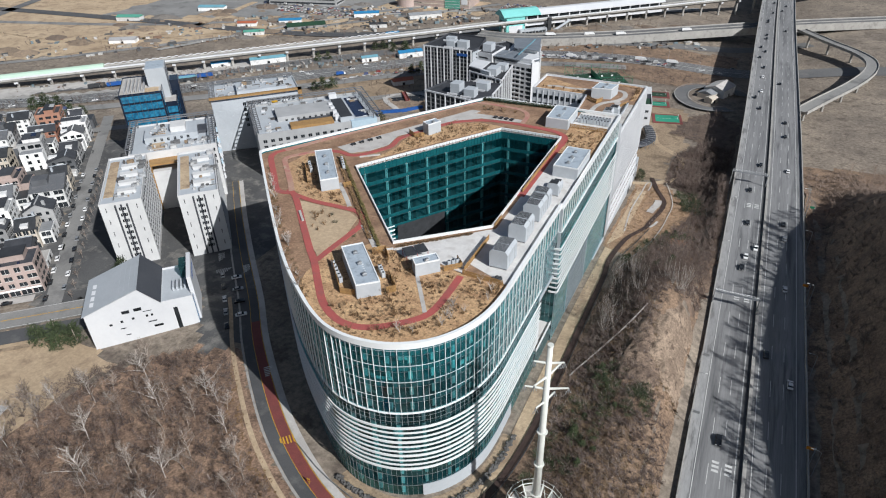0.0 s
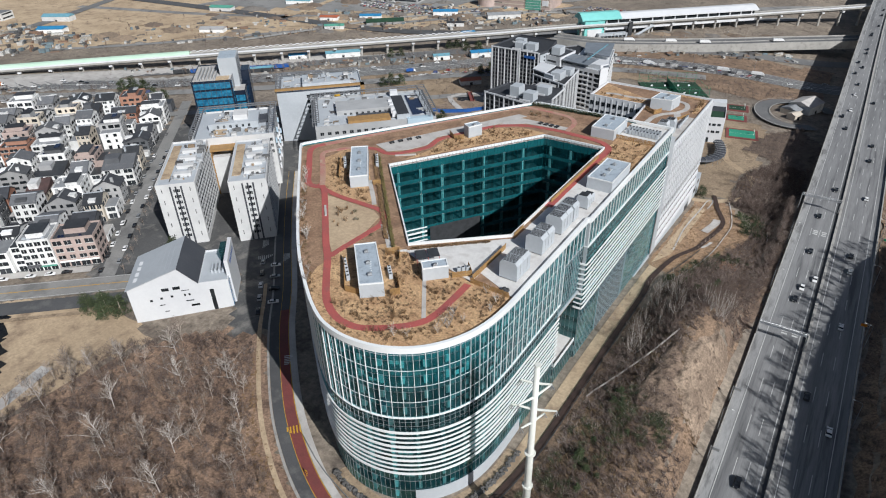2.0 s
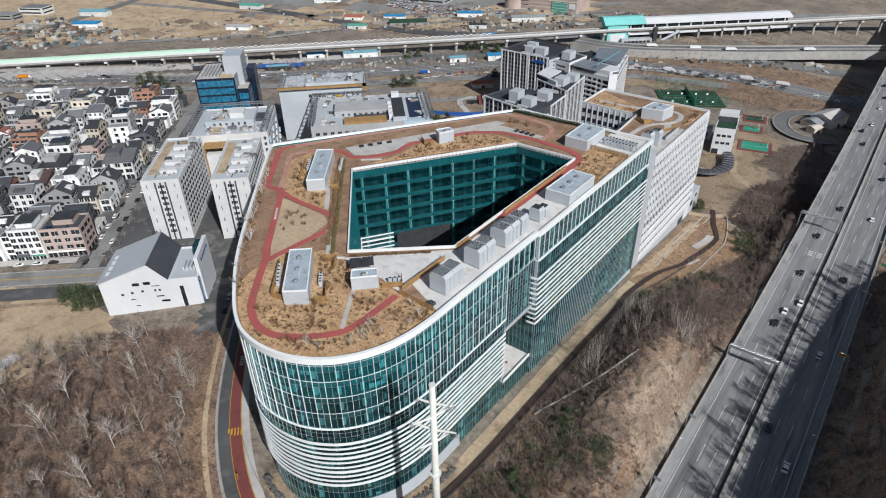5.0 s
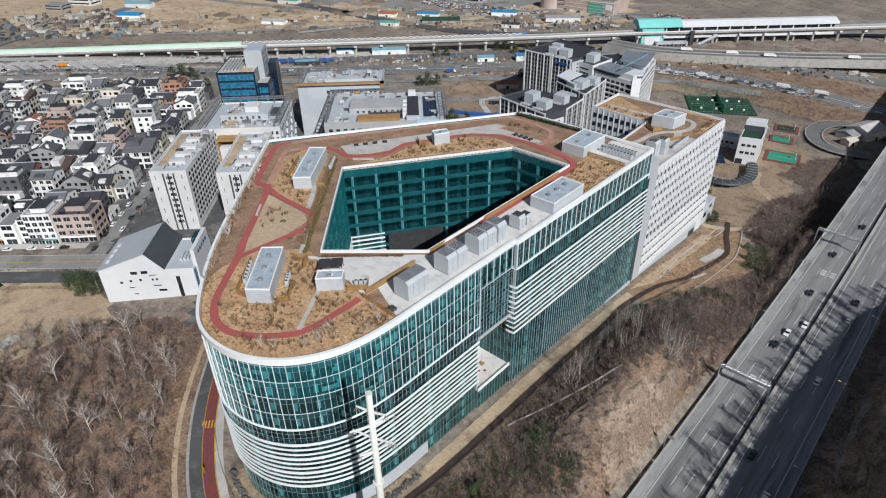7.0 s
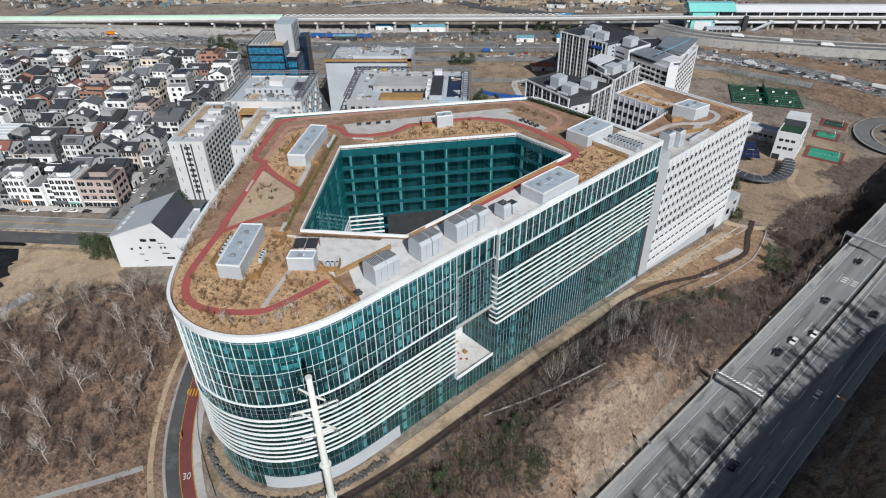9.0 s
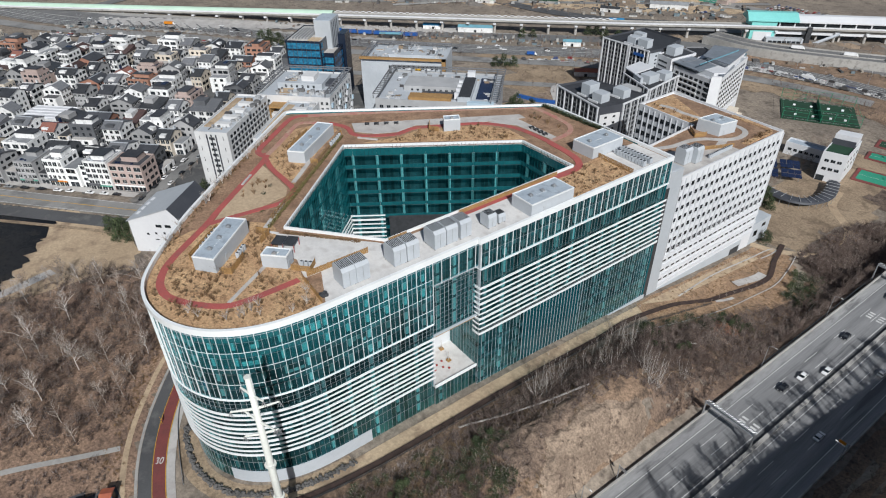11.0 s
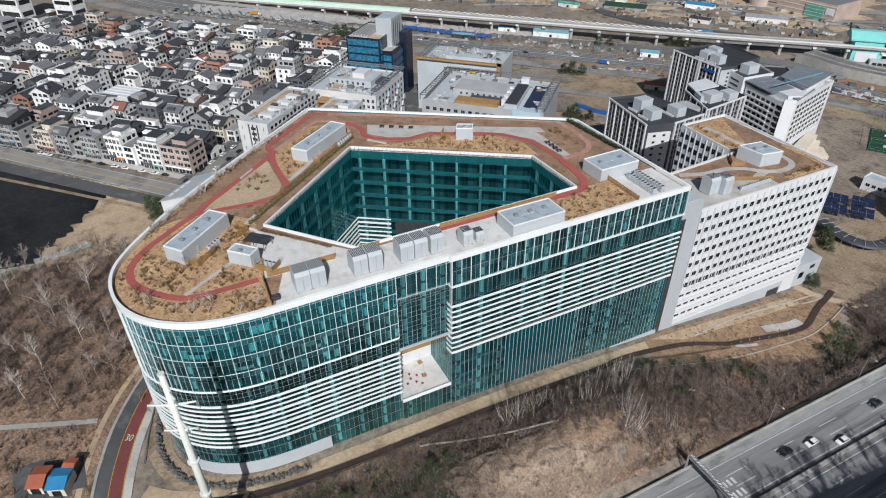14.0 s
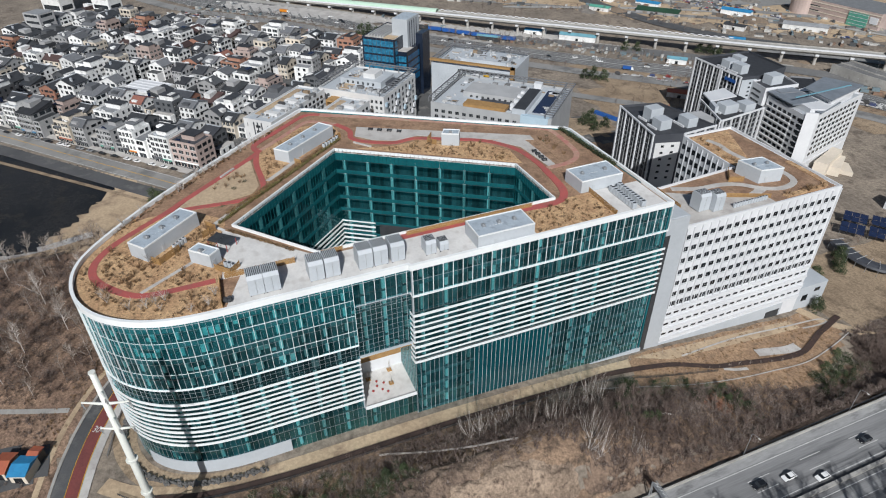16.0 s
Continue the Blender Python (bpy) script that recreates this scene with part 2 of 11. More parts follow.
M["window"] = surf("dark_window", (0.014, 0.017, 0.02), (0.032, 0.037, 0.042), 0.3, 1.0, 0.14, grain=0.2, bump=0.0, vary=0.5, spec=0.35)
# near-black mottled cover of the field patch and of the hollow
M["water"] = surf("dark_mottle", (0.010, 0.011, 0.012), (0.024, 0.023, 0.022), 0.03, 0.6, 0.22, c3=(0.030, 0.027, 0.023), mid=0.07, grain=0.25, bump=0.05, spec=0.15)
M["bark"] = surf("grey_bark", (0.40, 0.345, 0.30), (0.28, 0.235, 0.20), 0.8, 4.0, 0.9, grain=0.2, vary=0.25)
M["bark_pale"] = surf("pale_birch_bark", (0.54, 0.50, 0.465), (0.40, 0.365, 0.335), 0.8, 4.0, 0.9, grain=0.2, vary=0.2)
M["twig_dark"] = surf("dark_twigs", (0.135, 0.10, 0.085), (0.085, 0.062, 0.052), 0.15, 3.0, 0.95, c3=(0.20, 0.165, 0.145), mid=0.4, grain=0.25, vary=0.25)
M["red_leaf"] = surf("withered_leaves", (0.33, 0.16, 0.10), (0.26, 0.12, 0.075), 0.5, 3.0, 0.95, grain=0.3)
M["street"] = surf("town_paving", (0.10, 0.10, 0.10), (0.07, 0.07, 0.071), 0.06, 1.2, 0.9, c3=(0.20, 0.19, 0.175), mid=0.1, grain=0.18)
M["twig"] = surf("brown_twigs", (0.23, 0.178, 0.145), (0.15, 0.11, 0.088), 0.5, 3.0, 0.95, grain=0.2, vary=0.3)
M["dry_shrub"] = surf("dry_shrub", (0.26, 0.165, 0.085), (0.17, 0.105, 0.058), 0.5, 3.0, 0.95, grain=0.3, vary=0.3)
M["needle"] = surf("evergreen_needles", (0.062, 0.080, 0.034), (0.038, 0.054, 0.026), 0.5, 3.0, 0.9, grain=0.3, vary=0.3)
M["olive"] = surf("olive_hedge_leaves", (0.16, 0.135, 0.05), (0.11, 0.10, 0.038), 0.5, 3.0, 0.9, c3=(0.20, 0.14, 0.06), mid=0.8, grain=0.3)
M["lawn_green"] = surf("green_court", (0.03, 0.27, 0.17), (0.026, 0.23, 0.15), 0.1, 1.0, 0.85, grain=0.06)
M["turf"] = surf("dark_green_turf", (0.014, 0.045, 0.026), (0.018, 0.058, 0.032), 0.1, 1.0, 0.9, grain=0.12)
M["tyre"] = surf("tyre_rubber", (0.02, 0.02, 0.02), (0.03, 0.03, 0.03), 1.0, 4.0, 0.9)


# ---- helpers for building ----
def part(name, bm, material, parent=None, label="", smooth=False):
    me = bpy.data.meshes.new(name)
    bm.to_mesh(me)
    bm.free()
    me.materials.append(M[material] if isinstance(material, str) else material)
    if smooth:
        for p in me.polygons:
            p.use_smooth = True
    ob = new(name, me)
    if parent:
        ob.parent = parent
    if label:
        ob["label"] = label
    return ob


def share(name, like, parent, m):
    """Another object on the mesh of like."""
    ob = new(name, like.data)
    ob.parent = parent
    ob.matrix_basis = m
    return ob


def thing(name, label, category, group="", kind="", at=(0, 0, 0), turn=0):
    ob = new(name)
    ob.empty_display_size = 0.5
    ob.matrix_basis = pose(*at, 0, 0, turn)
    return tagged(ob, label, category, group, kind)


def box(bm, x0, y0, z0, x1, y1, z1, m=None):
    made = bmesh.ops.create_cube(bm, size=1, matrix=Matrix.Translation(((x0 + x1) / 2, (y0 + y1) / 2, (z0 + z1) / 2)) @ Matrix.Diagonal((abs(x1 - x0), abs(y1 - y0), abs(z1 - z0), 1)))
    if m:
        bmesh.ops.transform(bm, matrix=m, verts=made["verts"])
    return bm


def box_bm(*a, bevel=0.0):
    bm = box(bmesh.new(), *a)
    if bevel:
        bmesh.ops.bevel(bm, geom=bm.edges[:], offset=bevel, segments=1, affect="EDGES")
    return bm


def rod(bm, a, b, r0, r1=None, n=6):
    a, b = Vector(a), Vector(b)
    d = b - a
    if d.length < 1e-6:
        return bm
    m = Matrix.Translation((a + b) / 2) @ d.to_track_quat("Z", "Y").to_matrix().to_4x4()
    bmesh.ops.create_cone(bm, cap_ends=True, segments=n, radius1=r0, radius2=r0 if r1 is None else r1, depth=d.length, matrix=m)
    return bm


def slab_bm(loop, z0, z1):
    bm = bmesh.new()
    low = [bm.verts.new((x, y, z0)) for x, y in loop]
    top = [bm.verts.new((x, y, z1)) for x, y in loop]
    n = len(loop)
    for i in range(n):
        bm.faces.new((low[i], low[(i + 1) % n], top[(i + 1) % n], top[i]))
    bm.faces.new(top)
    bm.faces.new(low[::-1])
    bmesh.ops.recalc_face_normals(bm, faces=bm.faces[:])
    return bm


def holed_slab(outer, inner, z0, z1):
    """A flat slab with a hole."""
    bm = bmesh.new()
    edges = []
    for loop in (outer, inner):
        vs = [bm.verts.new((x, y, z1)) for x, y in loop]
        edges += [bm.edges.new((vs[i], vs[(i + 1) % len(vs)])) for i in range(len(vs))]
    bmesh.ops.triangle_fill(bm, use_beauty=True, use_dissolve=False, edges=edges, normal=(0, 0, 1))
    faces = bm.faces[:]
    out = bmesh.ops.extrude_face_region(bm, geom=faces)
    bmesh.ops.translate(bm, vec=(0, 0, z0 - z1), verts=[v for v in out["geom"] if isinstance(v, bmesh.types.BMVert)])
    bmesh.ops.recalc_face_normals(bm, faces=bm.faces[:])
    return bm


def tube_bm(pts, r):
    """One square bar that follows a line of points."""
    bm = bmesh.new()
    rows = []
    for i, p in enumerate(pts):
        d = (pts[min(i + 1, len(pts) - 1)] - pts[max(i - 1, 0)]).normalized()
        x = Vector((d.y, -d.x, 0)).normalized() * r
        z = Vector((0, 0, r))
        rows.append([bm.verts.new(p + q) for q in (x + z, x - z, -x - z, -x + z)])
    for a, b in zip(rows, rows[1:]):
        for k in range(4):
            bm.faces.new((a[k], a[(k + 1) % 4], b[(k + 1) % 4], b[k]))
    bm.faces.new(rows[0])
    bm.faces.new(rows[-1][::-1])
    bmesh.ops.recalc_face_normals(bm, faces=bm.faces[:])
    return bm


def smooth_path(points, step, closed=False):
    """Points at even steps along a smooth curve through the given ones."""
    p = [Vector((*q, 0)) if len(q) == 2 else Vector(q) for q in points]
    n, fine = len(p), []
    for i in range(n if closed else n - 1):
        a, b, c, d = (p[(i - 1) % n] if closed or i else p[0] * 2 - p[1]), p[i], p[(i + 1) % n], (p[(i + 2) % n] if closed or i + 2 < n else p[-1] * 2 - p[-2])
        k = max(2, int((c - b).length / step * 3))
        for j in range(k):
            t = j / k
            fine.append(0.5 * ((2 * b) + (c - a) * t + (2 * a - 5 * b + 4 * c - d) * t * t + (3 * b - a - 3 * c + d) * t ** 3))
    fine.append(p[0] if closed else p[-1])
    return even(fine, step)


def even(line, step):
    total = sum((b - a).length for a, b in zip(line, line[1:]))
    count = max(1, round(total / step))
    gap, out, run, want = total / count, [line[0].copy()], 0.0, total / count
    for a, b in zip(line, line[1:]):
        d = (b - a).length
        while d > 0 and run + d >= want - 1e-6 and len(out) < count + 1:
            out.append(a.lerp(b, (want - run) / d))
            want += gap
        run += d
    if len(out) < count + 1:
        out.append(line[-1].copy())
    return out


def normals(pts, closed=False):
    """Unit normals to the right of a flat line of points."""
    out, n = [], len(pts)
    for i in range(n):
        a, b = pts[(i - 1) % n if closed else max(i - 1, 0)], pts[(i + 1) % n if closed else min(i + 1, n - 1)]
        d = (b - a).to_2d().normalized()
        out.append(Vector((d.y, -d.x, 0)))
    return out


def offset(pts, by, closed=False):
    return [p + n * by for p, n in zip(pts, normals(pts, closed))]


def fold(x):
    return 0.0 if x < 0 else 1.0 if x > 1 else x * x * (3 - 2 * x)


def step_to(a, b, x):
    return fold((x - a) / (b - a))


def ground(x, y):
    """The lie of the land."""
    north = step_to(165, 450, y)
    z = -8 - 18 * north - 8 * step_to(-110, -235, x) * (1 - north)
    z += 7 * math.exp(-(((x + 100) / 60) ** 2) - ((y - 38) / 34) ** 2)
    z += 14.5 * math.exp(-(((x + 9) / 14) ** 2) - ((y - 206) / 46) ** 2)
    z += 4 * math.exp(-(((x + 12) / 16) ** 2) - ((y - 125) / 40) ** 2)
    away = abs(x - 27) - 18.5
    road = (1 - step_to(0, 9, away)) * (1 - step_to(330, 400, y))
    z = z * (1 - road) - 9.7 * road
    z += (32 + 10 * step_to(90, 165, y)) * step_to(47, 84, x) * (1 - step_to(270, 420, y))
    z -= 9 * math.exp(-(((x - 5) / 70) ** 2)) * step_to(470, 640, y)
    return z


def drape(pts, half, lift, name, material, parent=None, label="", across=2):
    """A ribbon along the ground."""
    bm = bmesh.new()
    ns = normals(pts)
    rows = []
    for p, n in zip(pts, ns):
        rows.append([bm.verts.new((q.x, q.y, ground(q.x, q.y) + lift)) for q in (p + n * half * (2 * k / across - 1) for k in range(across + 1))])
    for a, b in zip(rows, rows[1:]):
        for k in range(across):
            bm.faces.new((a[k], a[k + 1], b[k + 1], b[k]))
    bmesh.ops.recalc_face_normals(bm, faces=bm.faces[:])
    if bm.faces and sum(f.normal.z for f in bm.faces) < 0:
        bmesh.ops.reverse_faces(bm, faces=bm.faces[:])
    return part(name, bm, material, parent, label)


def ribbon(pts, half, z0, z1, material, name, parent, label="", shift=0.0):
    """A flat strip of even width at one height, with a little thickness."""
    bm = bmesh.new()
    ns = normals(pts)
    rows = []
    for p, n in zip(pts, ns):
        l, r = p + n * (shift - half), p + n * (shift + half)
        rows.append([bm.verts.new((l.x, l.y, z0)), bm.verts.new((l.x, l.y, z1)), bm.verts.new((r.x, r.y, z1)), bm.verts.new((r.x, r.y, z0))])
    for a, b in zip(rows, rows[1:]):
        for k in range(4):
            bm.faces.new((a[k], a[(k + 1) % 4], b[(k + 1) % 4], b[k]))
    bm.faces.new(rows[0])
    bm.faces.new(rows[-1][::-1])
    bmesh.ops.recalc_face_normals(bm, faces=bm.faces[:])
    return part(name, bm, material, parent, label)


def uv(u, v):
    """The town's own grid, turned by 45 degrees."""
    return ((u - v) * 0.70711, (u + v) * 0.70711)


def inside_loop(x, y, loop):
    hit = False
    for (ax, ay), (bx, by) in zip(loop, loop[1:] + loop[:1]):
        if (ay > y) != (by > y) and x < (bx - ax) * (y - ay) / (by - ay) + ax:
            hit = not hit
    return hit


# ---- land ----
def land():
    def sheet(x0, x1, y0, y1, step, skip=None):
        bm = bmesh.new()
        nx, ny = round((x1 - x0) / step), round((y1 - y0) / step)
        vs = [[bm.verts.new((x0 + i * step, y0 + j * step, ground(x0 + i * step, y0 + j * step))) for j in range(ny + 1)] for i in range(nx + 1)]
        for i in range(nx):
            for j in range(ny):
                bm.faces.new((vs[i][j], vs[i + 1][j], vs[i + 1][j + 1], vs[i][j + 1]))
        return bm

    bm = sheet(-440, 200, -100, 500, 5)
    ob = part("ground", bm, "field", None, smooth=True)
    tagged(ob, "dry brown winter field rolling down from the hill", "ground", kind="structure")
    bm = bmesh.new()
    xs = [-4000, -2500, -1500, -1000, -800] + [-780 + 20 * k for k in range(17)] + [-440] + [-440 + 20 * k for k in range(1, 33)] + [200, 260, 340, 450, 700, 1200, 2500, 4000]
    xs = sorted(set(xs))
    ys = sorted(set([-4000, -2000, -1000, -500, -250] + [-100 + 20 * k for k in range(31)] + [500 + 20 * k for k in range(28)] + [1100, 1300, 1700, 2600, 4000]))
    vs = {(x, y): bm.verts.new((x, y, ground(x, y) - (0.0 if not (-440 <= x <= 200 and -100 <= y <= 500) else 0.0))) for x in xs for y in ys}
    for a, b in zip(xs, xs[1:]):
        for c, d in zip(ys, ys[1:]):
            if a >= -440 and b <= 200 and c >= -100 and d <= 500:
                continue
            bm.faces.new((vs[a, c], vs[b, c], vs[b, d], vs[a, d]))
    far = part("ground", bm, "field", None, smooth=True)
    tagged(far, "wide dry plain of fields round the town", "ground", kind="structure")


def patch(loop, lift, name, material, label, category="ground", step=4.0, rag=2.0, kind="structure", rough=0.0):
    """A patch of other cover on the ground with a ragged edge."""
    loop = [Vector((*p, 0)) for p in loop]
    x0, x1 = min(p.x for p in loop), max(p.x for p in loop)
    y0, y1 = min(p.y for p in loop), max(p.y for p in loop)

    def inside(x, y):
        hit = False
        for a, b in zip(loop, loop[1:] + loop[:1]):
            if (a.y > y) != (b.y > y) and x < (b.x - a.x) * (y - a.y) / (b.y - a.y) + a.x:
                hit = not hit
        return hit

    bm = bmesh.new()
    nx, ny = int((x1 - x0) / step) + 1, int((y1 - y0) / step) + 1
    grid = {}

    def vert(i, j):
        if (i, j) not in grid:
            x, y = x0 + i * step, y0 + j * step
            w = noise.noise_vector((x * 0.13, y * 0.13, 3.7)) * rag
            x, y = x + w.x, y + w.y
            up = rough * (abs(noise.noise((x * 0.30, y * 0.16, 1.3))) * 1.5 + abs(noise.noise((x * 0.8, y * 0.45, 4.4))) * 0.7 + noise.noise((x * 1.5, y * 1.1, 8.1)) * 0.25) if rough else 0.0
            grid[i, j] = bm.verts.new((x, y, ground(x, y) + lift + max(0.0, up)))
        return grid[i, j]

    for i in range(nx):
        for j in range(ny):
            if inside(x0 + (i + 0.5) * step, y0 + (j + 0.5) * step):
                bm.faces.new((vert(i, j), vert(i + 1, j), vert(i + 1, j + 1), vert(i, j + 1)))
    if rough > 1:  # rough soil runs out into the ground at its edge
        ring, seen = [v for v in bm.verts if v.is_boundary], set()
        for k in range(7):
            seen.update(ring)
            for v in ring:
                g = ground(v.co.x, v.co.y) - 0.3
                v.co.z = g + (v.co.z - g) * (k / 7) ** 1.3
            ring = list({e.other_vert(v) for v in ring for e in v.link_edges} - seen)
            ring.sort(key=lambda v: (v.co.x, v.co.y))
    return tagged(part(name, bm, material, None, smooth=True), label, category, kind=kind)


land()
patch([(-196, 78), (-186, 102), (-170, 122), (-148, 127), (-120, 102), (-101, 88), (-83.5, 79), (-65, 73), (-43, 68.4), (-40, -60), (-190, -60), (-196, 40)], 0.10, "wood_floor", "litter", "brown leaf litter under the bare wood", step=3)
patch([(-36, 60), (-36, 165), (-30, 235), (-14, 290), (-6, 320), (-28, 385), (-10, 430), (6, 430), (8.5, 300), (8.5, 40), (-10, 20)], 0.10, "wood_floor", "dry_grass", "brown leaf litter on the scrubby ridge", step=3)
patch([(46, -60), (46, 420), (130, 430), (190, 430), (190, -60)], 0.12, "wood_floor", "dry_grass", "dark leaf litter on the shaded hillside", step=5)
patch([(-22, 166), (-18, 184), (-12, 196), (-7, 202), (-6, 188), (-3, 172), (2, 164), (-4, 156), (-14, 158)], 0.55, "rough_slope", "rubble", "rough broken soil beside the clay slope", step=0.8, rag=2.5, rough=1.3)
patch([(-11, 172), (-8.5, 188), (-7, 199), (-2, 208), (4, 211), (7.8, 206), (7.8, 160), (2, 163)], 0.7, "bare_slope", "clay", "eroded bare clay slope above the motorway", step=0.7, rag=2.5, rough=1.5)
patch([(-2, 214), (0, 250), (3, 300), (4, 340), (8.4, 340), (8.4, 206)], 0.18, "bare_slope", "red_soil", "reddish soil on the foot of the ridge", step=2, rag=2.0, rough=0.3)
patch([(-340, 17), (-262, 92), (-236, 112), (-206, 106), (-190, 104), (-197, 80), (-198, 45), (-205, 5)], 0.13, "bare_field", "sand", "bare sandy field beside the wood", step=3)
patch([(-41, 258), (-41, 346), (-26, 352), (-9, 322), (-9, 306), (-15, 284), (-28, 252)], 0.13, "planting_ground", "garden_soil", "orange-brown soil of the new garden", step=3, rag=1.0)
patch([(-62, 346), (-40, 352), (-24, 360), (-30, 388), (-20, 420), (-26, 450), (-24, 476), (-34, 500), (-62, 500), (-72, 440), (-70, 380)], 0.13, "dry_ground", "tan", "bare tan ground round the sports courts", step=4, rag=2.0)
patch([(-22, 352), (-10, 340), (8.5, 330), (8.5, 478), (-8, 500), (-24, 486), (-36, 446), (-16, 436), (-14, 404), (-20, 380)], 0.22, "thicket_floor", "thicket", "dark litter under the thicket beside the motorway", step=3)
# lots and strips of the plain
patch([(-1100, 250), (-760, 262), (-660, 390), (-520, 530), (-400, 640), (-290, 740), (-420, 1000), (-1100, 1000)], 0.25, "far_field", "sand", "bare tan field beyond the railway", step=16, rag=12.0)
patch([(-760, 560), (-520, 640), (-420, 760), (-520, 860), (-760, 800)], 0.4, "far_lot", "asphalt_pale", "pale gravel lots far off", step=16, rag=10.0)
patch([(-360, 430), (-300, 430), (-180, 540), (-130, 556), (-150, 600), (-250, 570), (-340, 490)], 0.2, "road_verge", "tan", "dry verge beside the trunk road", step=8, rag=4.0)
patch([(-310, 405), (-250, 400), (-190, 430), (-190, 500), (-240, 505), (-290, 460)], 0.24, "rough_lot", "tan", "rough tan building plot", step=6, rag=4.0)
patch([(-190, 574), (-60, 560), (0, 566), (0, 690), (-100, 670), (-220, 625)], 0.2, "road_verge", "dry_grass", "brown verge between the roads", step=8, rag=3.0)
patch([(-720, 120), (-640, 160), (-480, 320), (-420, 380), (-440, 400), (-560, 290), (-720, 150)], 0.3, "rail_verge", "concrete", "pale gravel yard along the railway", step=8, rag=2.0)
patch([(-670, 184), (-568, 319), (-432, 485), (-425, 467), (-531, 329), (-576, 251), (-644, 178)], 0.5, "rail_platform", "pale_paving", "pale paved goods platform along the railway", step=6, rag=1.5)
patch([uv(-98, 250), uv(-98, 462), uv(60, 462), uv(118, 430), uv(118, 330), uv(20, 290), uv(-10, 250)], 0.14, "town_ground", "street", "grey paved ground between the town blocks", step=8, rag=2.0)
patch([uv(-32, 200), uv(-32, 252), uv(-98, 252), uv(-98, 262), uv(-6, 262), uv(-6, 196)], 0.14, "town_ground", "street", "dark paved ground beside the church", step=5, rag=1.0)
patch([(-227, 344), (-192, 416), (-177, 391), (-201, 330)], 0.3, "stream_bank", "dry_grass", "brown grass bank of a small channel", step=4, rag=1.5)
patch([(-262, 367), (-247, 398), (-222, 379), (-236, 347)], 0.3, "rough_lot", "tan", "bare tan building plot", step=4, rag=2.0)
patch([(-256, 404), (-262, 429), (-244, 442), (-226, 436), (-236, 408)], 0.34, "rough_lot", "clay", "bare reddish building plot", step=4, rag=2.0)


patch([(-262, 436), (-240, 460), (-222, 452), (-232, 436), (-250, 428)], 0.36, "dark_hollow", "water", "dark wet hollow on the building plot", step=3, rag=1.5)


# ---- the main building ----
ROOF, SOIL = 51.0, 50.0
NOSE = [(-43.2, 176.0), (-43.2, 158), (-43.2, 140), (-43.3, 124), (-44.6, 114), (-47.8, 106), (-53.2, 99.2), (-60.6, 94.6), (-68.5, 92.8), (-76, 93.2), (-83, 95.8), (-92.6, 102.2), (-107.4, 114.3), (-127.6, 134.4), (-161.2, 169.8)]
NORTH = [(-42.4, 177.0), (-42.4, 262.8), (-102.0, 262.6), (-104.0, 261.6), (-162.2, 173.4), (-162.6, 171.6)]
YARD = [(-120.9, 175.5), (-84.3, 230.2), (-59.4, 230.6), (-59.2, 155.5), (-82.6, 135.3)]
curve = smooth_path(NOSE[::-1], 1.5)
OUTER = [(p.x, p.y) for p in curve] + NORTH
block = thing("office_building", "large teal-glass office block with a rounded end and roof garden", "building")


def wall_strip(pts, z0, z1, inset, name, material, parent, label="", depth=0.0):
    """An upright strip that follows a line of points; depth: its thickness to the inside."""
    bm = bmesh.new()
    line = offset(pts, -inset)
    back = offset(pts, -inset - depth)
    rows = []
    for p, q in zip(line, back):
        rows.append([bm.verts.new((p.x, p.y, z0)), bm.verts.new((p.x, p.y, z1))] + ([bm.verts.new((q.x, q.y, z1)), bm.verts.new((q.x, q.y, z0))] if depth else []))
    k = len(rows[0])
    for a, b in zip(rows, rows[1:]):
        for i in range(k if depth else 1):
            bm.faces.new((a[i], b[i], b[(i + 1) % k], a[(i + 1) % k]))
    if depth:
        bm.faces.new(rows[0])
        bm.faces.new(rows[-1][::-1])
    bmesh.ops.recalc_face_normals(bm, faces=bm.faces[:])
    return part(name, bm, material, parent, label)


def panes(pts, z0, z1, inset, material, parent, gap=0.05, tilt=0.004, seed=1):
    """Joined panes of one storey, each a leaf of its own that leans a trifle."""
    rnd = random.Random(seed)
    bm = bmesh.new()
    line = offset(pts, -inset)
    for a, b in zip(line, line[1:]):
        d = (b - a)
        n = Vector((d.y, -d.x, 0)).normalized()
        u = d.normalized()
        j = [rnd.uniform(-tilt, tilt) * 2 for _ in range(3)]
        p, q = a + u * gap, b - u * gap
        v = [bm.verts.new((p.x + n.x * j[0], p.y + n.y * j[0], z0 + gap)), bm.verts.new((q.x + n.x * j[1], q.y + n.y * j[1], z0 + gap)),
             bm.verts.new((q.x + n.x * j[2], q.y + n.y * j[2], z1 - gap)), bm.verts.new((p.x + n.x * (j[0] + j[2] - j[1]), p.y + n.y * (j[0] + j[2] - j[1]), z1 - gap))]
        bm.faces.new(v)
    ob = part("window_pane", bm, material, parent)
    ob["kind"] = "stuff"
    return ob


def fins(pts, z0, z1, inset, wide, deep, name, material, parent, every=1):
    bm = bmesh.new()
    box(bm, -wide / 2, -deep, 0, wide / 2, 0.05, z1 - z0)
    first = None
    line, ns = offset(pts, -inset), normals(pts)
    for i in range(0, len(line), every):
        turn = math.degrees(math.atan2(ns[i].y, ns[i].x)) + 90
        m = pose(line[i].x, line[i].y, z0, 0, 0, turn)
        if first is None:
            first = part(name, bm, material, parent)
            first.matrix_basis = m
        else:
            share(name, first, parent, m)


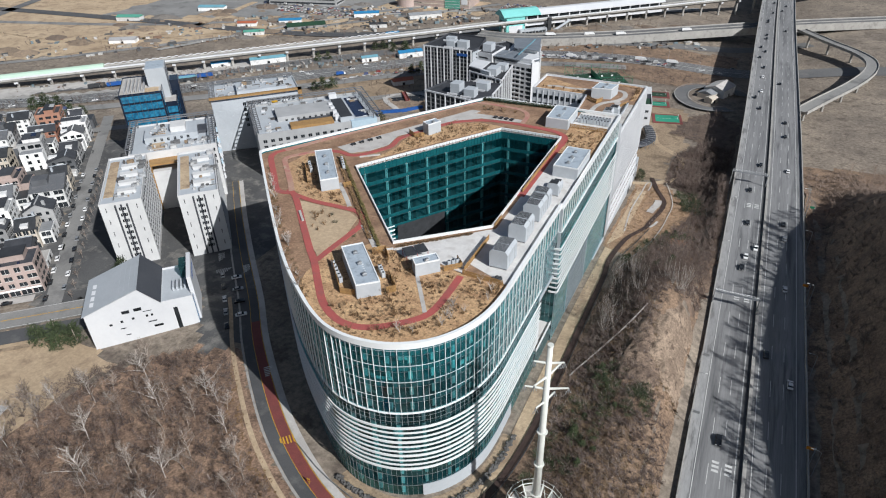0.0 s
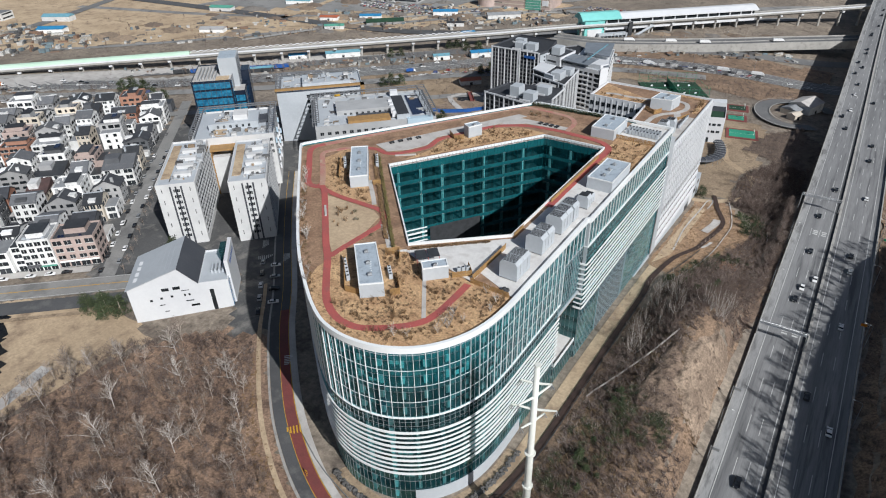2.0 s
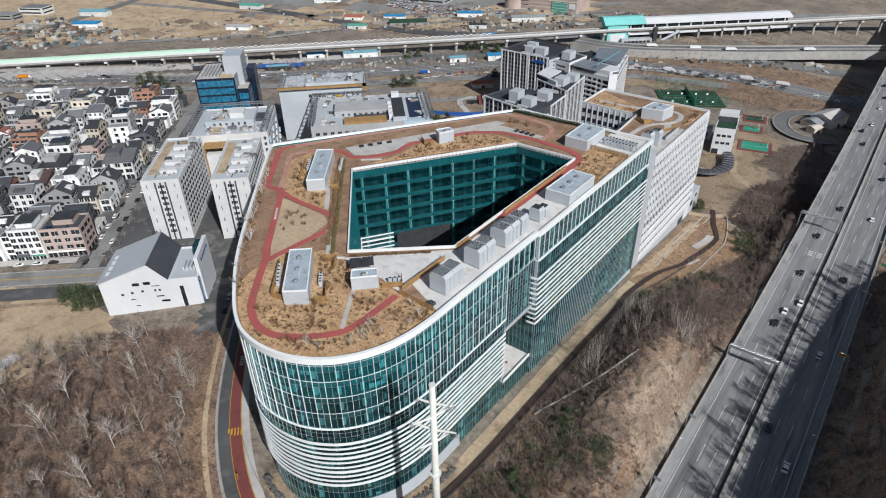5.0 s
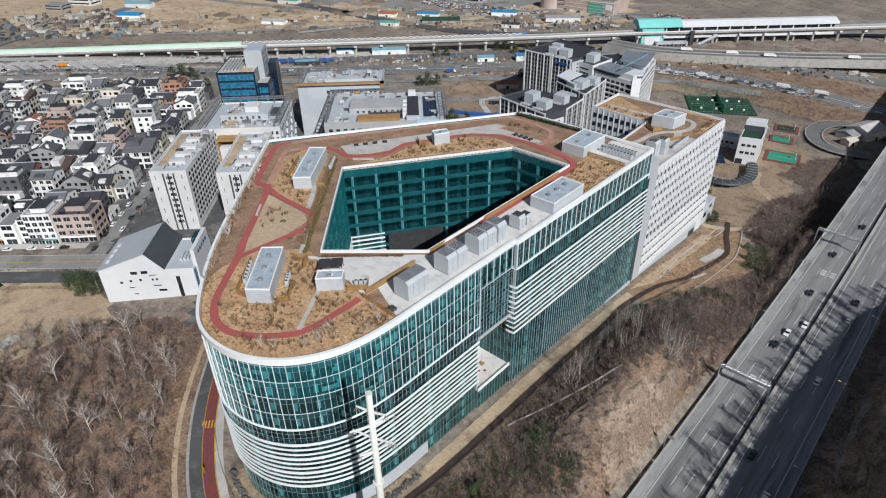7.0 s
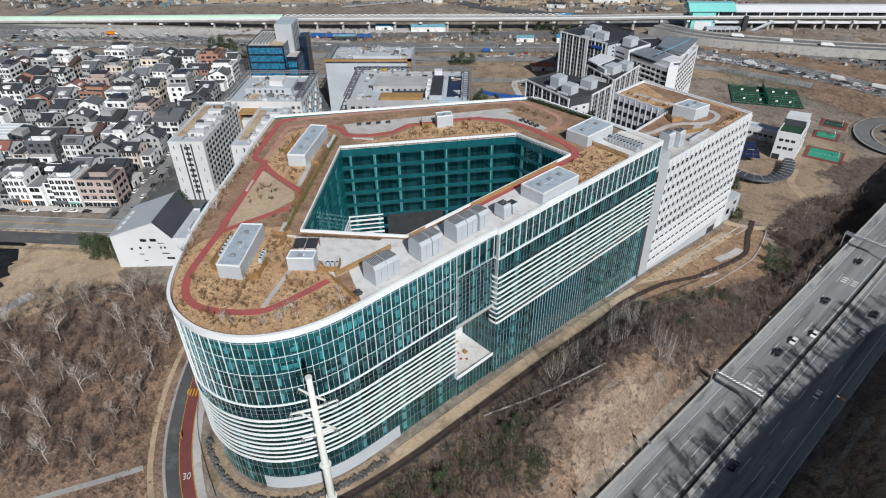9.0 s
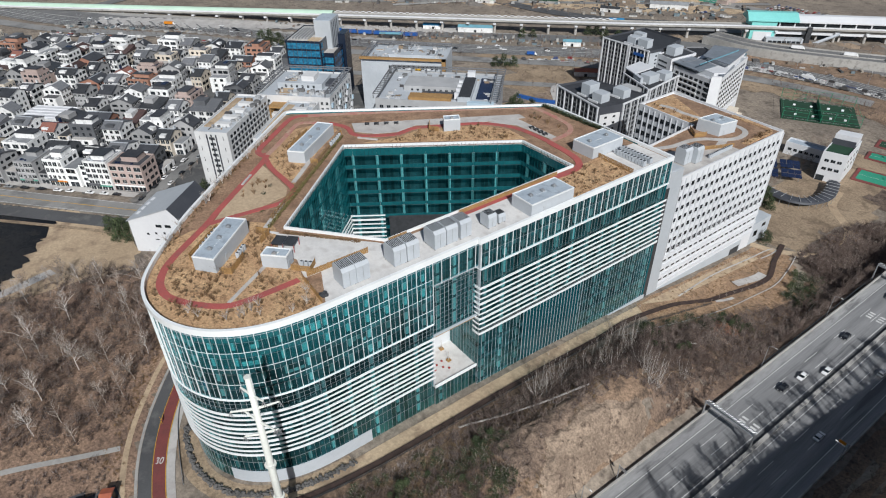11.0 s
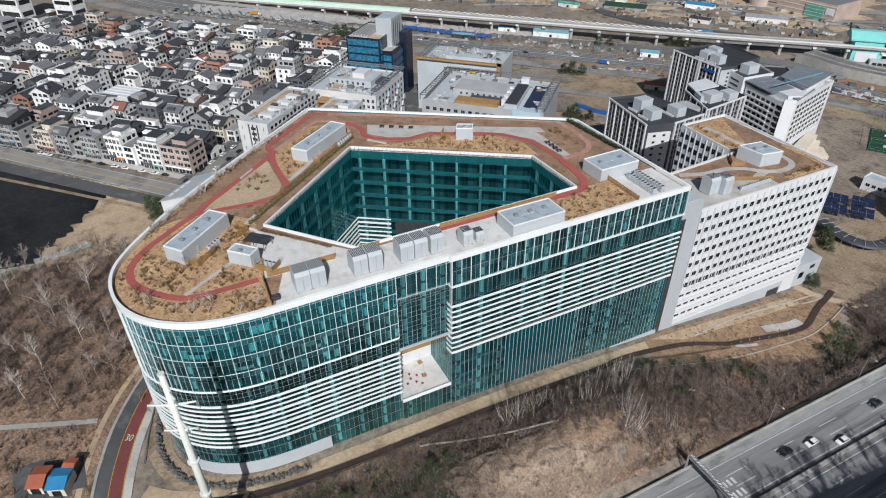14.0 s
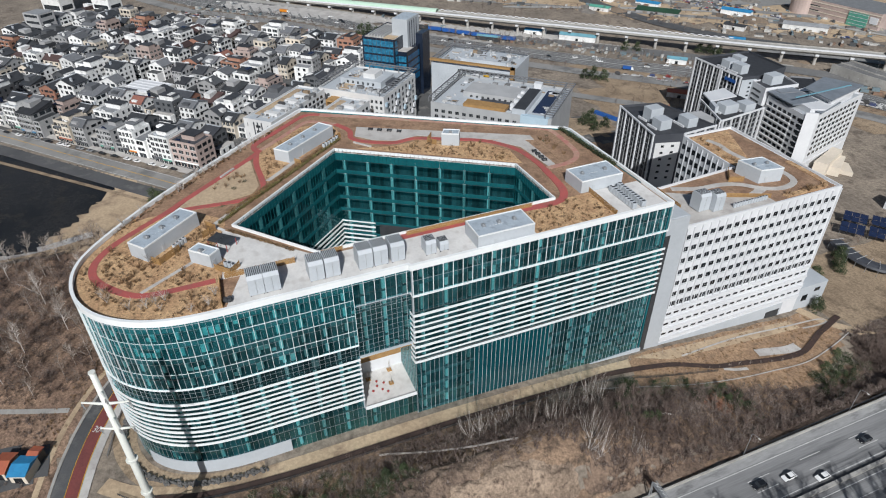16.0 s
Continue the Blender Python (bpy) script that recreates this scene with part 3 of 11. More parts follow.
def thin_bars(pts, z0, z1, inset, wide, deep, material, parent):
    """Slim upright bars of a glass front, too fine to pick apart."""
    bm = bmesh.new()
    line, ns = offset(pts, -inset), normals(pts)
    for p, n in zip(line, ns):
        turn = math.degrees(math.atan2(n.y, n.x)) + 90
        box(bm, -wide / 2, -deep, z0, wide / 2, 0.05, z1, pose(p.x, p.y, 0, 0, 0, turn))
    ob = part("mullion", bm, material, parent)
    ob["kind"] = "stuff"


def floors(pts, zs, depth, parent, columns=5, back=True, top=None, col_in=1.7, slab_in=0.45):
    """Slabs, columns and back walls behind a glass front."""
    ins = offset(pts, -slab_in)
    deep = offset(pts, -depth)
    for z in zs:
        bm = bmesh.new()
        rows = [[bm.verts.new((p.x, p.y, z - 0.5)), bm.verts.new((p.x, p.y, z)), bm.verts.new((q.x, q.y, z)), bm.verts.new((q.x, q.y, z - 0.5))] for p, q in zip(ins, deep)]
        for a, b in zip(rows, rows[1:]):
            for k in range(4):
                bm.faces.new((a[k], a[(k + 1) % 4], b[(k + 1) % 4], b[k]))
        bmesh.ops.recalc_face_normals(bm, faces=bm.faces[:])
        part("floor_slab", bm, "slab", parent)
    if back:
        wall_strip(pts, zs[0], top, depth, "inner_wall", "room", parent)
    bm = bmesh.new()
    box(bm, -0.5, -0.5, 0, 0.5, 0.5, top - zs[0] - 0.6)
    first = None
    line, ns = offset(pts, -col_in), normals(pts)
    for i in range(2, len(line) - 1, columns):
        m = pose(line[i].x, line[i].y, zs[0], 0, 0, math.degrees(math.atan2(ns[i].y, ns[i].x)))
        if first is None:
            first = part("column", bm, "column", parent)
            first.matrix_basis = m
        else:
            share("column", first, parent, m)


def blinds(pts, z0, z1, seed, inset=0.5, share_of=0.07):
    """Pale blinds and boards behind odd panes, often side by side and half drawn."""
    r = random.Random(900 + seed)
    line = offset(pts, -inset)
    bm = bmesh.new()
    tall = z1 - z0
    more = 0
    for a, b in zip(line, line[1:]):
        if r.random() < share_of:
            more = r.choice((1, 1, 2, 3))
            low, high = r.choice(((0.1, 0.62), (0.12, 0.4), (0.36, 0.64), (0.1, 0.3)))
        if more:
            more -= 1
            c, e = a.lerp(b, 0.08), a.lerp(b, 0.92)
            bm.faces.new([bm.verts.new(q) for q in ((c.x, c.y, z0 + tall * low), (e.x, e.y, z0 + tall * low), (e.x, e.y, z0 + tall * high), (c.x, c.y, z0 + tall * high))])
    ob = part("blind", bm, "blind", block)
    ob["kind"] = "stuff"


def blades(pts, z0, z1, count, proud, parent):
    """Horizontal white sun blades, a broad one at every third."""
    gap = (z1 - z0) / (count - 1)
    for i in range(count):
        tall = 0.74 if i % 3 == 0 else 0.46
        z = z0 + i * gap
        wall_strip(pts, z - tall / 2, z + tall / 2, -proud, "sun_blade", "white_metal", parent, depth=0.28)


# curved and straight fronts: upper storeys, dark storey, blades, base
front = [p for p in curve if p.x < -60 or p.y < 159.8] + [Vector((-43.2, 160.4, 0))]
notch = even([Vector((-43.2, 160.4, 0)), Vector((-43.2, 177.0, 0))], 1.5)
bays = front + notch[1:]
LEVELS = [27.2, 32.6, 38.0, 43.4, 48.4]
near = len(front) - 76
for i, (a, b) in enumerate(zip(LEVELS, LEVELS[1:])):
    if i < 2:
        panes(front, a, b, 0.15, "glass", block, seed=i)
    else:
        panes(front[:near + 1], a, b, 0.15, "glass", block, seed=i)
    wall_strip(front, a - 0.06, a + 0.06, 0.05, "transom", "white_metal", block, depth=0.08)
    wall_strip(front, b - 1.80, b - 1.76, 0.1, "transom", "steel", block, depth=0.05)
    blinds(front, a, b, i)
    wall_strip(front, b - 1.75, b - 0.1, 0.34, "spandrel", "spandrel_back", block)
panes(bays, 48.4, 50.3, 0.15, "teal_pale", block, seed=9)
panes(notch, 41.2, 44.8, 0.15, "glass", block, seed=10)
panes(notch, 44.8, 48.4, 0.15, "glass", block, seed=10)
wall_strip(bays, 48.36, 48.44, 0.08, "transom", "pale_grey", block, depth=0.08)
fins(front, 27.2, 50.3, 0.0, 0.11, 0.24, "mullion", "white_metal", block, every=2)
thin_bars(front[1::2], 27.2, 50.3, 0.04, 0.05, 0.08, "pale_grey", block)
fins(notch, 41.0, 50.3, 0.0, 0.12, 0.2, "mullion", "white_metal", block, every=2)
wall_strip(front, 26.95, 27.17, -0.25, "ledge", "white_metal", block, "white metal ledge", depth=0.6)
wall_strip(notch, 40.9, 41.02, 0.02, "ledge", "pale_grey", block, "pale metal ledge", depth=0.9)
panes(front, 21.9, 26.75, 0.4, "glass_dark", block, seed=11)
for z in (23.5, 25.1):
    wall_strip(front, z - 0.03, z + 0.03, 0.34, "transom", "steel", block, depth=0.08)
thin_bars(front, 21.9, 26.75, 0.4, 0.06, 0.08, "pale_grey", block)
for a, b in ((5.4, 10.8), (10.8, 16.3), (16.3, 21.9)):
    panes(front, a, b, 0.5, "glass", block, seed=int(a))
blades(front, 5.2, 21.6, 10, 0.35, block)
for a, b in ((-9.8, -3.6), (-3.6, 0.6), (0.6, 5.2)):
    panes(front, a, b, 0.9, "glass", block, seed=int(a) + 50)
    wall_strip(front, b - 0.03, b + 0.03, 0.8, "transom", "steel", block, depth=0.1)
thin_bars(front, -9.8, 5.2, 0.85, 0.06, 0.07, "steel", block)
low = [p for p in front if p.x > -56 and p.y < 138]
wall_strip(low, -10, -3.2, 0.5, "plinth_panel", "pale_grey", block, "pale grey base panels", depth=0.3)
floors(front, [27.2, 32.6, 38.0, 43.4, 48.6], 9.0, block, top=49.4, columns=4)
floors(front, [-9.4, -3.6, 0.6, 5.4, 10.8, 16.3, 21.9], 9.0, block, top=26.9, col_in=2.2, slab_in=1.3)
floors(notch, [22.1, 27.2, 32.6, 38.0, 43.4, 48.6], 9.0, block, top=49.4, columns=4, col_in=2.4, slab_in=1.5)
# recess over the terrace
for a, b in ((22.1, 27.2), (27.2, 32.6), (32.6, 38.0), (38.0, 40.75)):
    for c in range(3):
        panes(notch, a + (b - a) * c / 3, a + (b - a) * (c + 1) / 3, 0.9, "glass", block, seed=int(a) + c + 60)
        wall_strip(notch, a + (b - a) * c / 3 - 0.03, a + (b - a) * c / 3 + 0.03, 0.84, "transom", "steel", block, depth=0.08)
thin_bars(notch, 22.1, 40.75, 0.85, 0.06, 0.08, "pale_grey", block)
for k, (a, b) in enumerate(((22.1, 27.2), (27.2, 32.6), (32.6, 38.0))):
    blinds(notch, a, b, 70 + k, 1.3, 0.06)
wall_strip(notch, 21.6, 22.0, 0.3, "lintel", "pale_grey", block, depth=0.8)
# open terrace
part("terrace_floor", box_bm(-57.8, 160.4, 0.1, -43.3, 177.0, 0.5), "terrace_stone", block, "pale paved terrace")
part("terrace_wall", box_bm(-58.1, 160.4, 0.5, -57.8, 177.0, 21.6), "white", block, "white rear wall of the terrace")
part("corner_post", box_bm(-43.5, 176.8, 22.1, -42.45, 177.1, 50.2), "grey_panel", block)
part("timber_band", box_bm(-57.8, 160.6, 5.4, -57.6, 176.8, 8.2), "timber", block, "brown timber band")
part("terrace_wall", box_bm(-57.8, 160.0, 0.5, -43.6, 160.4, 21.6), "grey_panel", block, "grey side wall of the terrace")
part("terrace_soffit", box_bm(-57.8, 160.4, 21.2, -43.6, 177.0, 21.6), "timber", block, "timber soffit over the terrace")
side = even([Vector((-57.8, 177.0, 0)), Vector((-42.6, 177.0, 0))], 1.5)
for z in (-9.8, 0.5, 4.9, 9.7, 14.5):
    panes(side, z, z + 4.7, 0.0, "glass_clear", block, seed=int(z) + 20)
wall_strip(side, -9.8, 21.6, 1.4, "terrace_wall", "pale_grey", block, "pale wall behind glass")
thin_bars(side, 0.5, 21.6, 0.0, 0.07, 0.12, "steel", block)
for a, b in ((-9.8, -3.6), (-3.6, 0.1)):
    panes(notch, a, b, 0.3, "glass", block, seed=int(a) + 90)
thin_bars(notch, -9.8, 0.1, 0.25, 0.07, 0.14, "steel", block)
wall_strip(notch, 0.0, 1.3, -0.1, "balustrade", "white_metal", block, "white terrace balustrade", depth=0.25)
floors(notch, [-9.4, -3.6, 0.0], 9.0, block, top=0.0, columns=20)

# north wing front
wing = even([Vector((-42.4, 177.0, 0)), Vector((-42.4, 263.6, 0))], 1.5)
for a, b in ((40.3, 45.4), (45.4, 50.3)):
    panes(wing, a, b, 0.15, "glass", block, seed=int(a) + 100)
    wall_strip(wing, b - 1.7, b - 0.1, 0.34, "spandrel", "spandrel_back", block)
wall_strip(wing, 45.35, 45.45, 0.05, "transom", "steel", block, depth=0.15)
fins(wing, 40.3, 50.3, 0.0, 0.15, 0.22, "mullion", "white_metal", block, every=2)
thin_bars(wing[1::2], 40.3, 50.3, 0.1, 0.06, 0.08, "steel", block)
ends = [Vector((-44.8, 177.0, 0)), Vector((-43.6, 177.0, 0))] + wing
wall_strip(ends, 40.0, 40.28, -0.45, "ledge", "white_metal", block, "white metal ledge", depth=0.9)
panes(wing, 33.9, 39.8, 0.4, "glass", block, seed=120)
thin_bars(wing, 33.9, 39.8, 0.4, 0.08, 0.12, "steel", block)
for a, b in ((15.2, 21.4), (21.4, 27.6), (27.6, 33.9)):
    panes(wing, a, b, 0.3, "glass", block, seed=int(a) + 130)
blades(ends, 15.2, 33.4, 10, 0.8, block)
for k, (a, b) in enumerate(((-7.2, -1.8), (-1.8, 3.6), (3.6, 9.0), (9.0, 14.8), (40.3, 45.4), (45.4, 50.0), (33.9, 39.8))):
    blinds(wing, a, b, 20 + k, share_of=0.03)
for k, (a, b) in enumerate(((5.4, 10.8), (10.8, 16.3), (16.3, 21.9), (21.9, 26.7), (-3.6, 0.6), (0.6, 5.2))):
    blinds(front, a, b, 30 + k, 1.2, 0.05)
for a, b in ((-14.0, -7.2), (-7.2, -1.8), (-1.8, 3.6), (3.6, 9.0), (9.0, 14.8)):
    panes(wing, a, b, 0.3, "glass", block, seed=int(a) + 170)
    wall_strip(wing, b - 1.3, b - 0.1, 0.42, "spandrel", "spandrel_back", block)
thin_bars(wing, -14, 14.8, 0.3, 0.07, 0.07, "pale_grey", block)
wall_strip(wing[13:32], -14, 14.8, 0.22, "spandrel", "teal_deep", block, "closed dark teal panels", depth=0.06)
thin_bars(wing[13:33], -14, 14.8, 0.18, 0.09, 0.1, "pale_grey", block)
wall_strip(wing, -15, -11.2, -0.25, "plinth_panel", "pale_grey", block, "pale grey base panels", depth=0.5)
floors(wing, [-14, -7.2, -1.8, 3.6, 9.0, 15.2, 21.4, 27.6, 33.9, 40.3, 45.4], 9.0, block, top=49.4)

# back fronts, roof slab, parapet
back_line = even([Vector((*p, 0)) for p in [(-42.4, 263.4), (-102.0, 262.6), (-104.0, 261.6), (-162.2, 173.4), (-162.6, 171.6)]], 1.5)
wall_strip(back_line, -22, 50.3, 0.3, "rear_wall", "teal_pale", block, "teal glazed rear front", depth=0.4)
part("roof_slab", holed_slab([(p.x, p.y) for p in offset(curve, -0.5)] + NORTH, YARD, 49.4, 49.9), "roof_soil", block, "roof deck under soil")
whole = curve + [Vector((*p, 0)) for p in NORTH]


def kerb(loop, wide, z0, z1, name, material, parent, label=""):
    pts = [Vector((*p, 0)) for p in loop]
    n = len(pts)
    bm = bmesh.new()
    rows = []
    for i in range(n):
        a, b, c = pts[i - 1], pts[i], pts[(i + 1) % n]
        d1, d2 = (b - a).normalized(), (c - b).normalized()
        n1, n2 = Vector((d1.y, -d1.x, 0)), Vector((d2.y, -d2.x, 0))
        mid = (n1 + n2)
        mid = mid / max(0.35, mid.length_squared / 2)
        o, q = b + mid * 0.0, b - mid * wide
        rows.append([bm.verts.new((o.x, o.y, z0)), bm.verts.new((o.x, o.y, z1)), bm.verts.new((q.x, q.y, z1)), bm.verts.new((q.x, q.y, z0))])
    for i in range(n):
        a, b = rows[i], rows[(i + 1) % n]
        for k in range(4):
            bm.faces.new((a[k], a[(k + 1) % 4], b[(k + 1) % 4], b[k]))
    bmesh.ops.recalc_face_normals(bm, faces=bm.faces[:])
    return part(name, bm, material, parent, label)


RIM = [(p.x, p.y) for p in offset(curve, 0.35)] + [(-42.0, 176.4), (-42.0, 263.4), (-102.0, 263.2), (-104.2, 262.0), (-162.6, 173.6), (-163, 171.6)]
kerb(RIM, 0.85, 49.3, ROOF + 0.1, "parapet", "white_metal", block, "white metal parapet")
kerb(YARD, 0.42, 49.3, ROOF - 0.2, "parapet", "white_metal", block, "white metal parapet of the courtyard")

# courtyard fronts
for i in range(len(YARD)):
    a, b = Vector((*YARD[i], 0)), Vector((*YARD[(i + 1) % len(YARD)], 0))
    line = even([a, b], 1.5)
    panes(line, 46.3, 50.6, 0.05, "teal", block, seed=200 + i)
    for k, z in enumerate((40.9, 35.5, 30.1, 24.7, 19.3, 13.9, 8.5, 3.1)):
        panes(line, z + 1.5, z + 5.4, 0.05, "glass", block, seed=210 + 10 * i + k)
        panes(line, z, z + 1.5, 0.05, "teal", block, seed=300 + 10 * i + k)
    thin_bars(line, 3.1, 50.6, 0.0, 0.06, 0.08, "teal", block)
    floors(line, [3.1, 8.5, 13.9, 19.3, 24.7, 30.1, 35.5, 40.9, 46.3], 1.2 if i == 2 else 7.0, block, top=49.3, columns=6, col_in=0.7, slab_in=0.4)
    for z in (40.9, 35.5, 30.1, 24.7, 19.3, 13.9):
        wall_strip(line, z + 1.46, z + 1.54, -0.02, "transom", "teal_pale", block, depth=0.06)
    if i == 0:
        blades(line[:10], 7.0, 20.6, 8, 0.7, block)
        # closed dark sheet; its colour stands for the shade inside an opening
        wall_strip(line[10:26], 3.1, 20.0, -0.15, "passage", "dark_metal", block, "dark sheet for the shade inside an opening")
    if i == 4:
        blades(line[-22:], 7.0, 20.6, 8, 0.7, block)
part("courtyard_floor", slab_bm([(x, y) for x, y in YARD], 2.6, 3.1), "concrete", block)

# grey link between the two buildings, then the white wing
part("link_wall", box_bm(-66, 263.6, -18, -42.6, 272.2, 43.5), "grey_panel", block, "grey panelled stair core")
part("link_roof", box_bm(-65.5, 264, 43.5, -43, 271.8, 43.75), "pale_grey", block)
part("slot_window", box_bm(-42.65, 263.5, -14, -42.5, 265.5, 37.5), "dark_metal", block, "tall dark window slot")

annex = thing("office_annex", "white panelled office wing with rows of small windows", "building")
AX = [(-43.0, 272.4), (-43.0, 341.9), (-99.5, 343.2), (-99.5, 318.0), (-70.0, 316.6), (-67.4, 272.4)]
part("wall", slab_bm(AX, -24, 38.2), "white", annex, "white panelled walls")
kerb(AX, 0.6, 38.2, 39.1, "parapet", "white", annex)


def window_set(parent, line, zs, wide, tall, sill=True, proud=0.06, name="window"):
    """Windows in rows: a dark pane in a frame with a white reveal."""
    first = None
    parent = next((c for c in parent.children if c.name.split(".")[0] == "wall"), parent)
    ns = normals(line)
    for p, n in zip(line, ns):
        turn = math.degrees(math.atan2(n.y, n.x)) + 90
        for z in zs:
            m = pose(p.x, p.y, z, 0, 0, turn)
            if first is None:
                bm = bmesh.new()
                box(bm, -wide / 2, -proud, 0, -0.06, 0.05, tall)
                box(bm, 0.06, -proud, tall * 0.12 if tall > 2.1 else 0, wide / 2, 0.05, tall)
                first = part(name, bm, "window", parent)
                first.matrix_basis = m
            else:
                share(name, first, parent, m)


BAY, STOREY = 3.44, 4.8
east = [Vector((-43.0, 273.9 + BAY * k, 0)) for k in range(20)]
floors = [33.4 - STOREY * k for k in range(6)]
window_set(annex, east, floors, 2.1, 1.8)
window_set(annex, [p + Vector((0, d, 0)) for p in east for d in (-0.86, 0.86)], [4.7], 1.3, 2.1)
window_set(annex, east, [0.5, -4.3, -9.1], 2.1, 0.85)
sill = None
annex_wall = next(c for c in annex.children if c.name.split(".")[0] == "wall")
for p in east:
    for z in floors:
        m = pose(p.x, p.y, z - 0.62, 0, 0, 90)
        if sill is None:
            sill = part("louvre", box_bm(-1.0, -0.07, 0, 1.0, 0.05, 0.34), "grey_panel", annex_wall, "grey louvre under the window")
            sill.matrix_basis = m
        else:
            share("louvre", sill, annex_wall, m)
for z in floors:
    wall_strip([Vector((-43.0, 272.6, 0)), Vector((-43.0, 341.7, 0))], z - 0.22, z - 0.06, -0.14, "sill", "white", annex, depth=0.3)
ribs = [Vector((-43.0, 272.62 + BAY * k, 0)) for k in range(21)]
ribs[1:] = [Vector((-43.0, 273.9 + BAY * (k - 0.5), 0)) for k in range(1, 20)] + [Vector((-43.0, 341.6, 0))]
fins(ribs, 4.2, 38.2, 0.0, 0.36, 0.5, "rib", "white", annex)
for z in (2.7, -2.1, -6.9, -11.7):
    for low, tall, out in ((0.0, 0.75, 0.45), (1.05, 0.35, 0.3)):
        wall_strip([Vector((-43.0, 272.4, 0)), Vector((-43.0, 341.9, 0))], z + low, z + low + tall, -out, "band", "white", annex, depth=out + 0.2)
    wall_strip([Vector((-43.0, 272.4, 0)), Vector((-43.0, 341.9, 0))], z - 0.85, z - 0.6, -0.22, "band", "white", annex, depth=0.42)
part("base_wall", box_bm(-43.2, 272.4, -24, -42.8, 334, -13.0), "pale_grey", annex, "pale grey base wall")
part("doorway", box_bm(-43.15, 326, -20.5, -42.72, 333, -15.6), "dark_metal", annex, "dark service doorway")
south = [Vector((-98.0 + 3.1 * k, 317.9 - 0.0475 * 3.1 * k, 0)) for k in range(9)]
window_set(annex, south, [33.6 - 4.5 * k for k in range(6)], 1.8, 2.3)
fins([p + Vector((1.5, 0, 0)) for p in south[:-1]], -10, 38.2, 0.0, 0.4, 0.3, "rib", "white", annex)
part("side_porch", box_bm(-56, 342.4, -24, -43.4, 358, -9), "pale_grey", annex, "low grey service porch")
part("porch_window", box_bm(-43.45, 345.5, -16.5, -43.33, 348.5, -13.5), "window", annex)
part("porch_window", box_bm(-43.45, 351.5, -13.0, -43.33, 354.5, -11.2), "window", annex)


# ---- motorway ----
M["road_green"] = surf("green_sign", (0.02, 0.22, 0.12), (0.018, 0.19, 0.10), 0.3, 2.0, 0.5, grain=0.08)
M["car_black"] = surf("black_car_paint", (0.012, 0.013, 0.015), (0.016, 0.017, 0.02), 0.5, 3.0, 0.18, grain=0.1, bump=0.0, spec=0.7)
M["car_white"] = surf("white_car_paint", (0.78, 0.78, 0.77), (0.72, 0.72, 0.72), 0.5, 3.0, 0.25, grain=0.03, bump=0.0)
M["car_silver"] = surf("silver_car_paint", (0.42, 0.43, 0.44), (0.36, 0.37, 0.38), 0.5, 3.0, 0.3, metal=0.5, grain=0.05, bump=0.0)
M["car_red"] = surf("red_car_paint", (0.32, 0.02, 0.02), (0.26, 0.02, 0.02), 0.5, 3.0, 0.25, grain=0.05, bump=0.0)
M["car_blue"] = surf("blue_lorry_paint", (0.02, 0.10, 0.34), (0.02, 0.08, 0.28), 0.5, 3.0, 0.35, grain=0.08, bump=0.0)
M["orange"] = surf("orange_bus_paint", (0.62, 0.22, 0.015), (0.55, 0.19, 0.015), 0.5, 3.0, 0.35, grain=0.06, bump=0.0)
M["lamp_white"] = surf("lamp_lens", (0.8, 0.8, 0.78), (0.75, 0.75, 0.72), 0.5, 3.0, 0.2, grain=0.02, bump=0.0)


def road_x(y):
    return 27.2 - 4.5 * step_to(300, 850, y)


